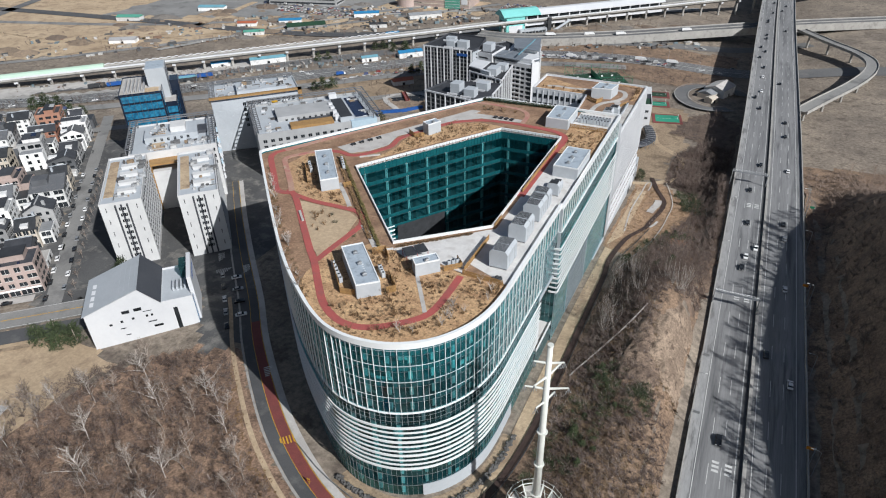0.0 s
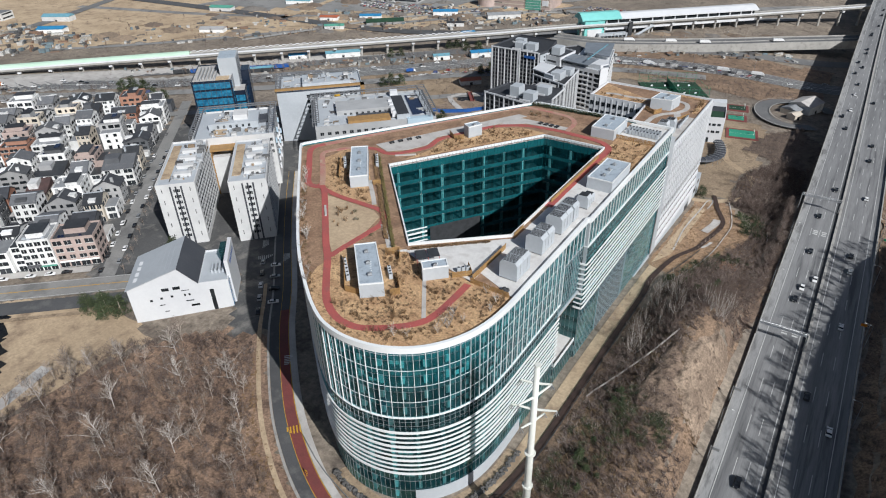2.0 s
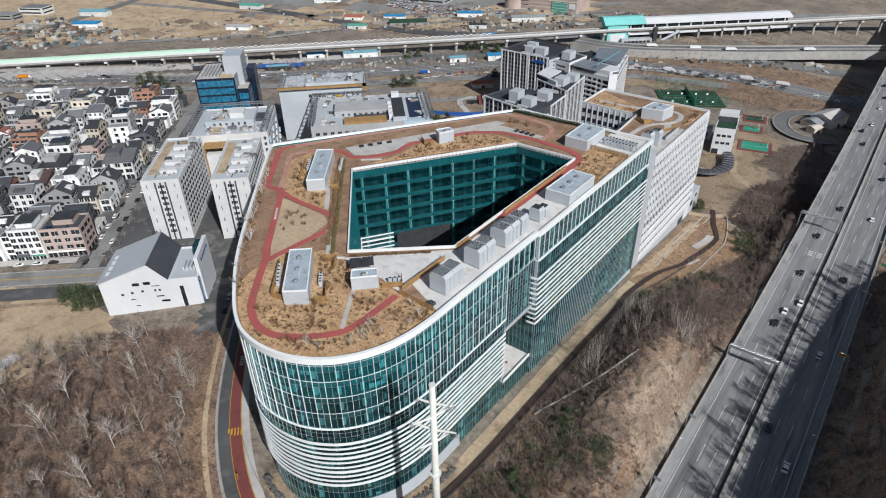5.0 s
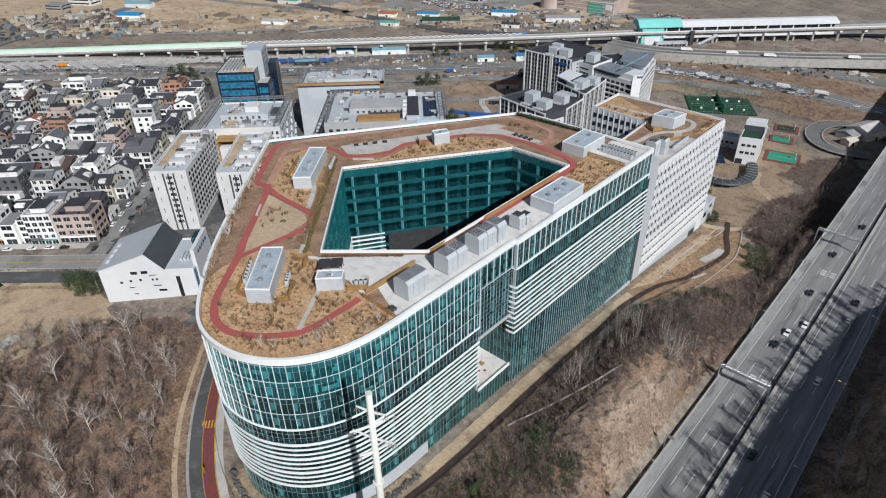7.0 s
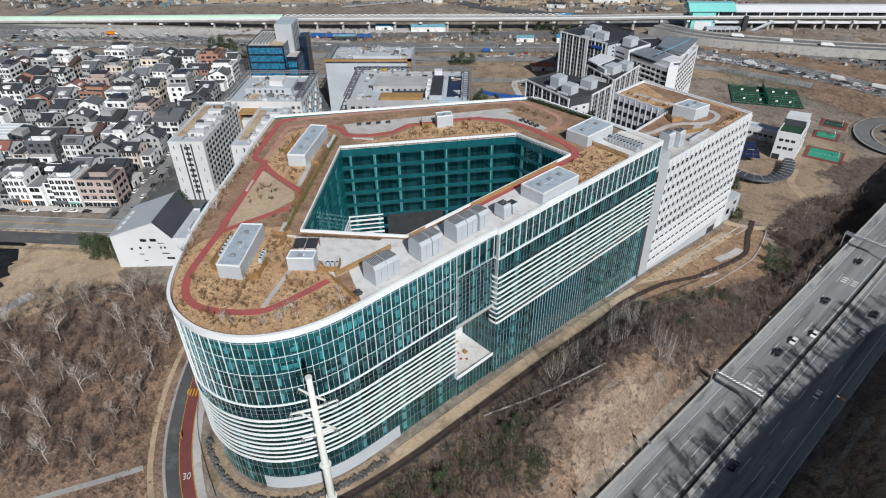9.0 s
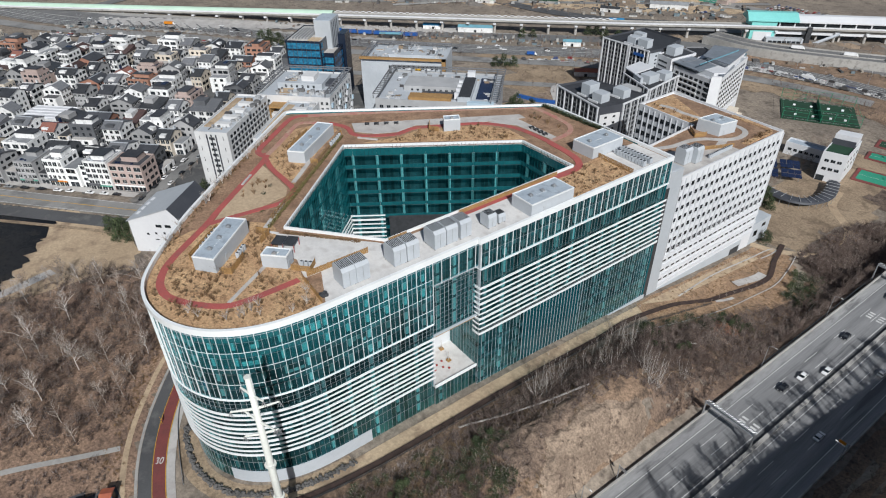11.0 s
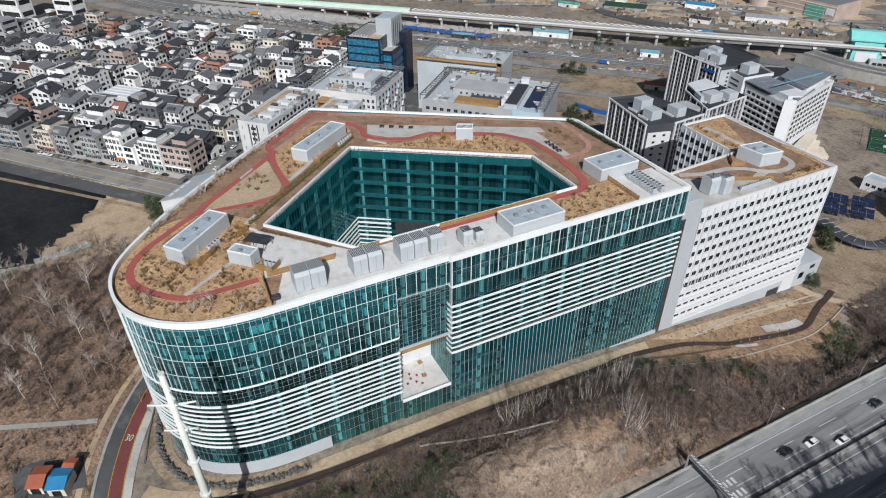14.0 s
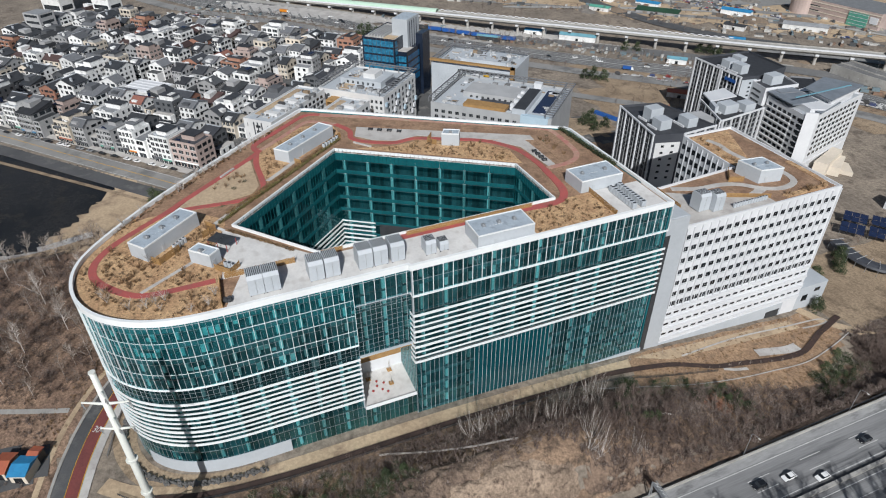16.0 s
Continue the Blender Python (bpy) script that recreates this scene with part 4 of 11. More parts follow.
def motorway():
    top = thing("motorway", "grey two-way motorway on a long viaduct", "road", kind="structure")
    ys = [-150 + 10 * k for k in range(150)]

    def strip(x0, x1, z0, z1, name, material, label=""):
        bm = bmesh.new()
        rows = []
        for y in ys:
            c = road_x(y)
            rows.append([bm.verts.new((c + a, y, z)) for a, z in ((x0, z0), (x0, z1), (x1, z1), (x1, z0))])
        for a, b in zip(rows, rows[1:]):
            for k in range(4):
                bm.faces.new((a[k], a[(k + 1) % 4], b[(k + 1) % 4], b[k]))
        bmesh.ops.recalc_face_normals(bm, faces=bm.faces[:])
        return part(name, bm, material, top, label)

    strip(-17.0, 17.2, -10.6, -9.0, "deck", "deck_road", "worn grey paving")
    strip(-17.2, -16.75, -10.8, -8.1, "barrier", "concrete")
    strip(16.85, 17.3, -10.8, -8.0, "barrier", "concrete")
    strip(-0.55, 0.5, -9.3, -8.15, "barrier", "concrete", "concrete median barrier")
    # dark joint, with the median barrier's shadow coloured into the same strip
    strip(-2.1, -0.6, -9.2, -8.985, "gutter", "asphalt", "dark joint and barrier shadow in one strip")
    strip(-16.7, -14.0, -9.2, -8.99, "shoulder", "shoulder", "worn grey shoulder")
    for x in (-13.6, -2.5, 2.0, 14.0):
        strip(x - 0.1, x + 0.1, -9.1, -8.98, "edge_line", "paint")
    bm = box_bm(-0.09, 0, -9.05, 0.09, 8, -8.98)
    first = None
    for x in (-9.9, -6.2, 6.0, 10.0):
        for k in range(20):
            y = 96 + 20 * k + (5 if x > 0 else 0)
            m = pose(road_x(y) + x, y, 0)
            if first is None:
                first = part("lane_dash", bm, "paint", top)
                first.matrix_basis = m
            else:
                share("lane_dash", first, top, m)
    bm = bmesh.new()
    for x in (-9.9, -6.2, 6.0, 10.0):
        for k in range(20, 48):
            y = 96 + 20 * k
            box(bm, road_x(y) + x - 0.09, y, -9.05, road_x(y) + x + 0.09, y + 8, -8.98)
    ob = part("lane_dash", bm, "paint", top)
    ob["kind"] = "stuff"
    for y in range(420, 1300, 40):
        bm = bmesh.new()
        c = road_x(y)
        for dx in (-10, 10):
            rod(bm, (c + dx, y, -45), (c + dx, y, -12), 1.4, n=10)
        box(bm, c - 15, y - 1.3, -12.2, c + 15, y + 1.3, -10.6)
        part("pier", bm, "concrete", top, "concrete bridge pier")
    # lettering on the lanes, kept as plain bars
    for y in (141.5, 233.0, 318.0):
        for x in (-8.0, -4.3):
            for k in range(3):
                b = part("road_marking", box_bm(-1.0, 0, -9.05, 1.0, 0.9, -8.978), "paint", top)
                b.matrix_basis = pose(road_x(y) + x, y + 1.7 * k, 0)


motorway()


def gantry(y, x0, x1, label):
    ob = thing("sign_gantry", label, "gantry", "motorway gantries", at=(0, y, -9))
    for x in (x0, x1):
        bm = bmesh.new()
        rod(bm, (x, 0, -1.5), (x, 0, 7.2), 0.22, n=8)
        rod(bm, (x, 1.2, -1.5), (x, 0.2, 6.4), 0.14, n=6)
        part("column", bm, "steel", ob)
    for dz, dy in ((6.2, 0), (7.2, 0), (6.2, 1.1), (7.2, 1.1)):
        part("chord", rod(bmesh.new(), (x0, dy, dz), (x1, dy, dz), 0.12, n=6), "steel", ob)
    bm = bmesh.new()
    n = int((x1 - x0) / 1.2)
    for k in range(n):
        a, b = x0 + (x1 - x0) * k / n, x0 + (x1 - x0) * (k + 1) / n
        rod(bm, (a, 0, 6.2), (b, 0, 7.2), 0.05, n=4)
        rod(bm, (a, 1.1, 7.2), (b, 1.1, 6.2), 0.05, n=4)
        rod(bm, (a, 0, 7.2), (b, 1.1, 7.2), 0.05, n=4)
    lat = part("lattice", bm, "steel", ob)
    part("walkway", box_bm(x0, 0.05, 6.12, x1, 1.05, 6.18), "steel", ob)
    return ob


gantry(226.5, 10.2, 26.6, "grey steel lattice gantry over the motorway")
gantry(345.0, 8.4, 26.0, "grey steel lattice gantry over the motorway")


def sign_post(x, y, out, label, plate="steel"):
    ob = thing("sign_post", label, "sign", "motorway signs", at=(x, y, -9))
    bm = rod(bmesh.new(), (0, 0, -1), (0, 0, 6.5), 0.16, n=8)
    rod(bm, (0, 0, 6.2), (out, 0, 6.2), 0.1, n=6)
    rod(bm, (0, 0, 5.4), (out, 0, 5.4), 0.1, n=6)
    part("post", bm, "steel", ob)
    p = part("plate", box_bm(-1.0, -0.05, 0, 1.0, 0.05, 1.2, bevel=0.02), plate, ob)
    p.matrix_basis = pose(out * 0.6, -0.12, 5.2)
    return ob


sign_post(9.6, 158, 2.6, "small steel cantilever sign beside the motorway")
sign_post(9.6, 187, 2.6, "small steel cantilever sign beside the motorway")
sign_post(44.9, 318, 3.0, "green road sign beyond the motorway", "road_green")
sign_post(44.9, 246, -3.0, "orange warning sign beside the motorway", "orange")
sign_post(44.9, 157, -2.5, "orange warning sign beside the motorway", "orange")


def street_lamp(x, y, z, turn, tall=10.0, label="slim steel street lamp with a curved arm", reach=2.2):
    ob = thing("street_lamp", label, "street lamp", "street lamps", at=(x, y, z), turn=turn)
    part("pole", rod(bmesh.new(), (0, 0, -0.5), (0, 0, tall), 0.12, 0.07, 8), "steel", ob)
    bm = bmesh.new()
    for k in range(4):
        a0, a1 = math.pi / 2 * k / 4, math.pi / 2 * (k + 1) / 4
        rod(bm, (reach * (1 - math.cos(a0)), 0, tall - 0.1 + 0.8 * math.sin(a0)), (reach * (1 - math.cos(a1)), 0, tall - 0.1 + 0.8 * math.sin(a1)), 0.06, n=6)
    arm = part("arm", bm, "steel", ob)
    part("head", box_bm(reach - 0.1, -0.16, tall + 0.6, reach + 0.7, 0.16, tall + 0.75, bevel=0.03), "lamp_white", arm, "white lamp head")
    return ob


lamp = street_lamp(45.2, 152, -9, 180)
for y in (196, 240, 284, 328):
    copy_thing(lamp, pose(45.2, y, -9, 0, 0, 180))
for y in (118, 172, 262, 306):
    copy_thing(lamp, pose(9.4, y, -9.5, 0, 0, 0))


# ---- vehicles ----
def loft(profile, half, inset, z_in):
    """A car body: a side outline swept across, drawn in towards the top."""
    bm = bmesh.new()
    sides = []
    for s in (-1, 1):
        sides.append([bm.verts.new((x, s * (half - inset * max(0.0, z - z_in)), z)) for x, z in profile])
    n = len(profile)
    for k in range(n):
        bm.faces.new((sides[0][k], sides[0][(k + 1) % n], sides[1][(k + 1) % n], sides[1][k]))
    bm.faces.new(sides[0])
    bm.faces.new(sides[1][::-1])
    bmesh.ops.recalc_face_normals(bm, faces=bm.faces[:])
    return bm


def car(paint, label, far=False):
    ob = thing("car", label, "car", "cars")
    bm = loft([(-2.25, 0.35), (-2.3, 0.8), (-2.1, 0.98), (-1.2, 1.02), (0.9, 1.0), (2.0, 0.86), (2.28, 0.65), (2.28, 0.35)], 0.92, 0.06, 0.5)
    bmesh.ops.bevel(bm, geom=bm.edges[:], offset=0.05, segments=1, affect="EDGES")
    if far:
        box(bm, -1.25, -0.66, 1.36, 0.35, 0.66, 1.46)
    body = part("body", bm, paint, ob)
    part("window_band", loft([(-1.75, 0.98), (-1.2, 1.38), (0.25, 1.4), (1.15, 0.97)], 0.84, 0.3, 1.0), "window", body, "dark car windows")
    if not far:
        part("roof_panel", loft([(-1.3, 1.38), (-1.1, 1.44), (0.2, 1.46), (0.4, 1.39)], 0.72, 0.2, 1.38), paint, body)
        wheel = None
        for x in (-1.4, 1.4):
            for y in (-0.86, 0.86):
                if wheel is None:
                    bm = bmesh.new()
                    bmesh.ops.create_cone(bm, cap_ends=True, segments=12, radius1=0.33, radius2=0.33, depth=0.22, matrix=pose(0, 0, 0, 90))
                    wheel = part("wheel", bm, "tyre", ob)
                    wheel.matrix_basis = pose(x, y, 0.33)
                else:
                    share("wheel", wheel, ob, pose(x, y, 0.33))
        for y in (-0.62, 0.62):
            h = part("headlight", box_bm(2.2, -0.2, 0.6, 2.31, 0.2, 0.75, bevel=0.02), "lamp_white", body)
            h.matrix_basis = pose(0, y, 0)
    return ob


def lorry(paint, label, length=9.0, tall=3.2):
    ob = thing("lorry", label, "lorry", "lorries")
    part("cargo_box", box_bm(-length / 2, -1.2, 0.9, length / 2 - 2.2, 1.2, tall, bevel=0.06), paint, ob)
    part("cab", loft([(length / 2 - 2.0, 0.6), (length / 2 - 2.0, 2.6), (length / 2 - 0.9, 2.6), (length / 2 - 0.2, 1.6), (length / 2, 0.6)], 1.15, 0.04, 1.0), "car_white", ob)
    part("windscreen", box_bm(length / 2 - 0.85, -1.0, 1.65, length / 2 - 0.3, 1.0, 2.3), "window", ob)
    wheel = None
    for x in (-length / 2 + 1.2, -length / 2 + 2.5, length / 2 - 1.2):
        for y in (-1.0, 1.0):
            if wheel is None:
                bm = bmesh.new()
                bmesh.ops.create_cone(bm, cap_ends=True, segments=10, radius1=0.48, radius2=0.48, depth=0.3, matrix=pose(0, 0, 0, 90))
                wheel = part("wheel", bm, "tyre", ob)
                wheel.matrix_basis = pose(x, y, 0.48)
            else:
                share("wheel", wheel, ob, pose(x, y, 0.48))
    return ob


cars = {k: car(k, v) for k, v in (("car_black", "black saloon car on the road"), ("car_white", "white saloon car on the road"), ("car_silver", "silver saloon car on the road"), ("car_red", "dark red saloon car on the road"))}
far_cars = {k: car(k, v, True) for k, v in (("car_black", "small dark car far off"), ("car_white", "small white car far off"), ("car_silver", "small silver car far off"))}
truck = lorry("car_white", "white box lorry on the far road", 11)
blue_truck = lorry("car_blue", "blue covered lorry on the far road", 9)
bus = lorry("orange", "orange bus on the far road", 11)
used = set()


def park(kinds, key, x, y, z, turn):
    """The first of a kind is set in place, the later ones are copies."""
    ob = kinds[key] if isinstance(kinds, dict) else kinds
    if ob.name not in used:
        used.add(ob.name)
        ob.matrix_basis = pose(x, y, z, 0, 0, turn)
        return ob
    return copy_thing(ob, pose(x, y, z, 0, 0, turn))


rnd = random.Random(5)
# (offset from the middle of the motorway, place along it, paint, heading)
for dx, y, paint in ((-8.0, 154, "car_black"), (-6.6, 268, "car_white"), (-2.9, 277, "car_white"), (-7.6, 300, "car_black"), (-8.4, 337, "car_black"), (-4.4, 372, "car_black"), (-7.8, 258, "car_black"),
                     (4.0, 202, "car_black"), (8.8, 291, "car_silver"), (12.0, 189, "car_white"), (8.2, 305, "car_black"), (9.8, 369, "car_white"), (9.6, 248, "car_white")):
    park(cars, paint, road_x(y) + dx, y, -8.98, -90 if dx < 0 else 90)
for k in range(22):
    y = 420 + 22 * k + rnd.uniform(-8, 8)
    dx = rnd.choice((-11.8, -8.0, -4.4, -8.0, 4.2, 8.0))
    park(far_cars, rnd.choice(("car_black", "car_black", "car_black", "car_white")), road_x(y) + dx, y, -8.98, -90 if dx < 0 else 90)

# ---- roads and rail of the plain ----
def stripe(points, half, lift, name, material, label, step=12, across=2):
    return tagged(drape(smooth_path(points, step), half, lift, name, material, None, across=across), label, "road", kind="structure")


TRUNK = [(-780, 100), (-674, 157), (-568, 262), (-505, 310), (-420, 398), (-342, 475), (-290, 527), (-238, 572), (-180, 600), (-100, 617), (-37, 628), (40, 642), (160, 672)]
stripe(TRUNK, 13, 0.5, "trunk_road", "asphalt_mid", "broad worn trunk road across the plain")
NEAR_ROAD = [(-760, 76), (-650, 140), (-548, 238), (-484, 290), (-400, 374), (-322, 452), (-272, 500), (-225, 540), (-172, 570), (-96, 590)]
stripe(NEAR_ROAD, 7, 0.48, "service_road", "asphalt_pale", "pale service road beside the trunk road")
stripe([(-760, 130), (-650, 205), (-545, 322), (-450, 425), (-380, 497), (-330, 548), (-262, 606), (-205, 636), (-120, 668), (-40, 700), (60, 750)], 9, 0.45, "side_road", "asphalt_mid", "worn asphalt side road beside the railway")
stripe([(-730, 140), (-610, 270), (-510, 375), (-420, 466), (-330, 552), (-280, 600)], 6, 0.4, "rail_yard", "concrete", "pale gravel strip under the railway")
stripe([(-434, 255), (-300, 395), (-250, 445), (-200, 480), (-160, 510)], 5, 0.5, "slip_road", "asphalt_pale", "narrow asphalt slip road")
stripe([(-900, 480), (-640, 560), (-440, 700), (-300, 860)], 6, 0.4, "farm_road", "asphalt_pale", "narrow grey road across the far plain")
stripe([(-700, 330), (-560, 500), (-420, 660), (-300, 800)], 5, 0.4, "farm_road", "asphalt_pale", "narrow grey road beyond the railway")
stripe([(-420, -40), (-361, 13), (-300, 67), (-240, 121), (-214, 145)], 6.2, 0.35, "main_street", "asphalt_pale", "grey main street with worn markings", 6)
stripe([(-400, -42), (-346, 8), (-262, 84), (-231, 112), (-204, 137)], 4.6, 0.45, "new_lane", "asphalt", "fresh black asphalt carriageway", 6)
stripe([(-420, -25), (-368, 23), (-306, 80), (-262, 120)], 2.6, 0.5, "pavement", "pale_paving", "pale paved footway before the shops", 6)
stripe([(-392, -58), (-338, -2), (-258, 76), (-226, 105)], 1.2, 0.5, "verge_path", "tan", "dry verge strip beside the street", 6)
stripe([uv(-92, 262), uv(-92, 330), uv(-92, 420), uv(-92, 520)], 3.6, 0.3, "side_street", "asphalt_pale", "grey side street lined with parked cars", 6)
road_line = smooth_path([(-262, 248), (-230, 214), (-197, 181), (-168, 153.0), (-146, 130.0), (-118, 105.0), (-99, 91.5), (-82, 82.5), (-64, 76.5), (-42, 72), (-5, 64)], 3)
tagged(drape(offset(road_line, 1.45), 1.85, 0.16, "street", "asphalt"), "dark asphalt lane round the office block", "road", kind="structure")
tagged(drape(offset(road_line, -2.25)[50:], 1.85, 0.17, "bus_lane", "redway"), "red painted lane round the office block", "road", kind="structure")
# red stops at the block's shadow edge; the shaded stretch is coloured dark
tagged(drape(offset(road_line, -2.25)[:51], 1.85, 0.16, "street", "asphalt"), "lane coloured as dark asphalt where the block's shade falls", "road", kind="structure")
tagged(drape(offset(road_line, -5.4), 1.2, 0.26, "pavement", "pale_paving"), "pale footway between road and building", "pavement", kind="structure")
tagged(drape(offset(road_line, 3.8), 0.4, 0.22, "pavement", "concrete"), "grey footway beside the wood", "pavement", kind="structure")
tagged(drape(offset(road_line, 7.4)[42:], 0.8, 0.2, "side_path", "sand"), "worn sandy path beside the road", "path", kind="structure")
tagged(drape(offset(road_line, -0.4), 0.08, 0.2, "centre_line", "yellow"), "yellow centre line", "road marking", kind="structure")
tagged(drape(offset(road_line, -4.0), 0.1, 0.2, "edge_line", "yellow"), "yellow edge line", "road marking", kind="structure")


def crossing(p, turn, n, wide, name="crossing_bar", material="paint", long=3.0, gap=0.9, label="white crossing bars on the street"):
    ob = thing("crossing", label, "crossing", "crossings", at=(p[0], p[1], ground(*p) + 0.22), turn=turn)
    first = None
    for k in range(n):
        m = pose((k - n / 2) * gap, 0, 0)
        if first is None:
            first = part("bar", box_bm(-0.22, -long / 2, 0, 0.22, long / 2, 0.02), material, ob)
            first.matrix_basis = m
        else:
            share("bar", first, ob, m)


crossing((-104.0, 97.6), 50, 5, 3, long=3.2, gap=1.0, material="yellow", label="yellow speed table on the red lane")
crossing((-186, 173), -45, 9, 3, label="white crossing bars on the shaded street")
crossing((-196, 170), 45, 9, 3, label="white crossing bars on the shaded street")
crossing((-206, 178), -45, 9, 3, label="white crossing bars on the shaded street")
crossing((-130, 120), -45, 6, 3, label="white crossing bars on the shaded street")
crossing((-229, 124), 42, 9, 3, label="white crossing bars on the main street")
sign = thing("speed_mark", "white painted number on the red lane", "road marking", at=(-73.9, 81.7, ground(-73.9, 81.7) + 0.26), turn=58)
cu = bpy.data.curves.new("digits", "FONT")
cu.body, cu.size, cu.extrude, cu.align_x, cu.align_y = "30", 3.4, 0.01, "CENTER", "CENTER"
tmp = bpy.data.objects.new("digits", cu)
me = bpy.data.meshes.new_from_object(tmp)
bpy.data.objects.remove(tmp)
me.materials.clear()
me.materials.append(M["paint"])
dig = new("digits", me)
dig.parent = sign
dig.matrix_basis = Matrix.Diagonal((0.75, 1.0, 1, 1))

# rail viaduct
M["noise_green"] = surf("pale_green_canopy", (0.50, 0.66, 0.54), (0.44, 0.60, 0.48), 0.05, 0.6, 0.6, grain=0.05)
M["aqua"] = surf("aqua_cladding", (0.22, 0.60, 0.57), (0.19, 0.54, 0.51), 0.05, 0.6, 0.5, grain=0.05)
rail = smooth_path([(-900, -10), (-722, 168.5), (-522, 375), (-326, 573), (-243.8, 661), (-112, 790), (30, 930), (200, 1100)], 6.5)
via = thing("rail_viaduct", "pale concrete railway viaduct with checkered side screens", "viaduct", kind="structure")
ribbon(rail, 5.2, -14.8, -13.2, "concrete", "deck", via)
ribbon(rail, 3.0, -16.6, -14.8, "concrete", "girder", via)
ribbon(rail, 0.25, -13.2, -11.9, "white", "side_screen", via, shift=5.2)
ribbon(rail, 0.25, -13.2, -12.4, "concrete", "side_screen", via, shift=-5.2)
ns = normals(rail)
panel_a = panel_b = pier = None
for i, (p, n) in enumerate(zip(rail, ns)):
    turn = math.degrees(math.atan2(n.y, n.x)) + 90
    if -530 < p.x < -330 and i % 2 == 0:
        for k in range(4):
            q = p + Vector((-n.y, n.x, 0)) * (13.0 * k / 4) - n * (5.2 - 0.0)
            m = pose(q.x, q.y, -12.4 + (0.7 if k % 2 else 0.0), 0, 0, turn)
            if panel_a is None:
                panel_a = part("screen_panel", box_bm(-1.6, -0.1, 0, 1.6, 0.1, 0.7), "white", via)
                panel_a.matrix_basis = m
            else:
                share("screen_panel", panel_a, via, m)
    if i % 4 == 0 and p.x < 0:
        m = pose(p.x, p.y, ground(p.x, p.y) - 1, 0, 0, turn)
        if pier is None:
            bm = bmesh.new()
            tall = -16.6 - ground(p.x, p.y) + 1
            rod(bm, (0, 0, 0), (0, 0, 12), 1.3, n=12)
            pier = part("pier", bm, "concrete", via)
            cap = box_bm(-1.4, -4.2, 0, 1.4, 4.2, 1.4)
        pier_top = -16.6 - m.translation.z
        if i == 0:
            pier.matrix_basis = m @ Matrix.Diagonal((1, 1, pier_top / 12, 1))
            cap_ob = part("pier_cap", box_bm(-4.2, -1.4, -1.4, 4.2, 1.4, 0), "white", via)
            cap_ob.matrix_basis = pose(p.x, p.y, -16.6, 0, 0, turn + 90)
        else:
            share("pier", pier, via, m @ Matrix.Diagonal((1, 1, pier_top / 12, 1)))
            share("pier_cap", cap_ob, via, pose(p.x, p.y, -16.6, 0, 0, turn + 90))
tube = [p for p in rail if p.x < -520]
bm = bmesh.new()
rows = []
for p, n in zip(tube, normals(tube)):
    rows.append([bm.verts.new((p.x + n.x * 5.0 * math.cos(a), p.y + n.y * 5.0 * math.cos(a), -13.0 + 3.4 * math.sin(a))) for a in (0, 0.5, 1.05, 1.57, 2.1, 2.64, 3.14)])
for a, b in zip(rows, rows[1:]):
    for k in range(6):
        bm.faces.new((a[k], a[k + 1], b[k + 1], b[k]))
part("noise_tunnel", bm, "noise_green", via, "pale green noise tunnel over the track")


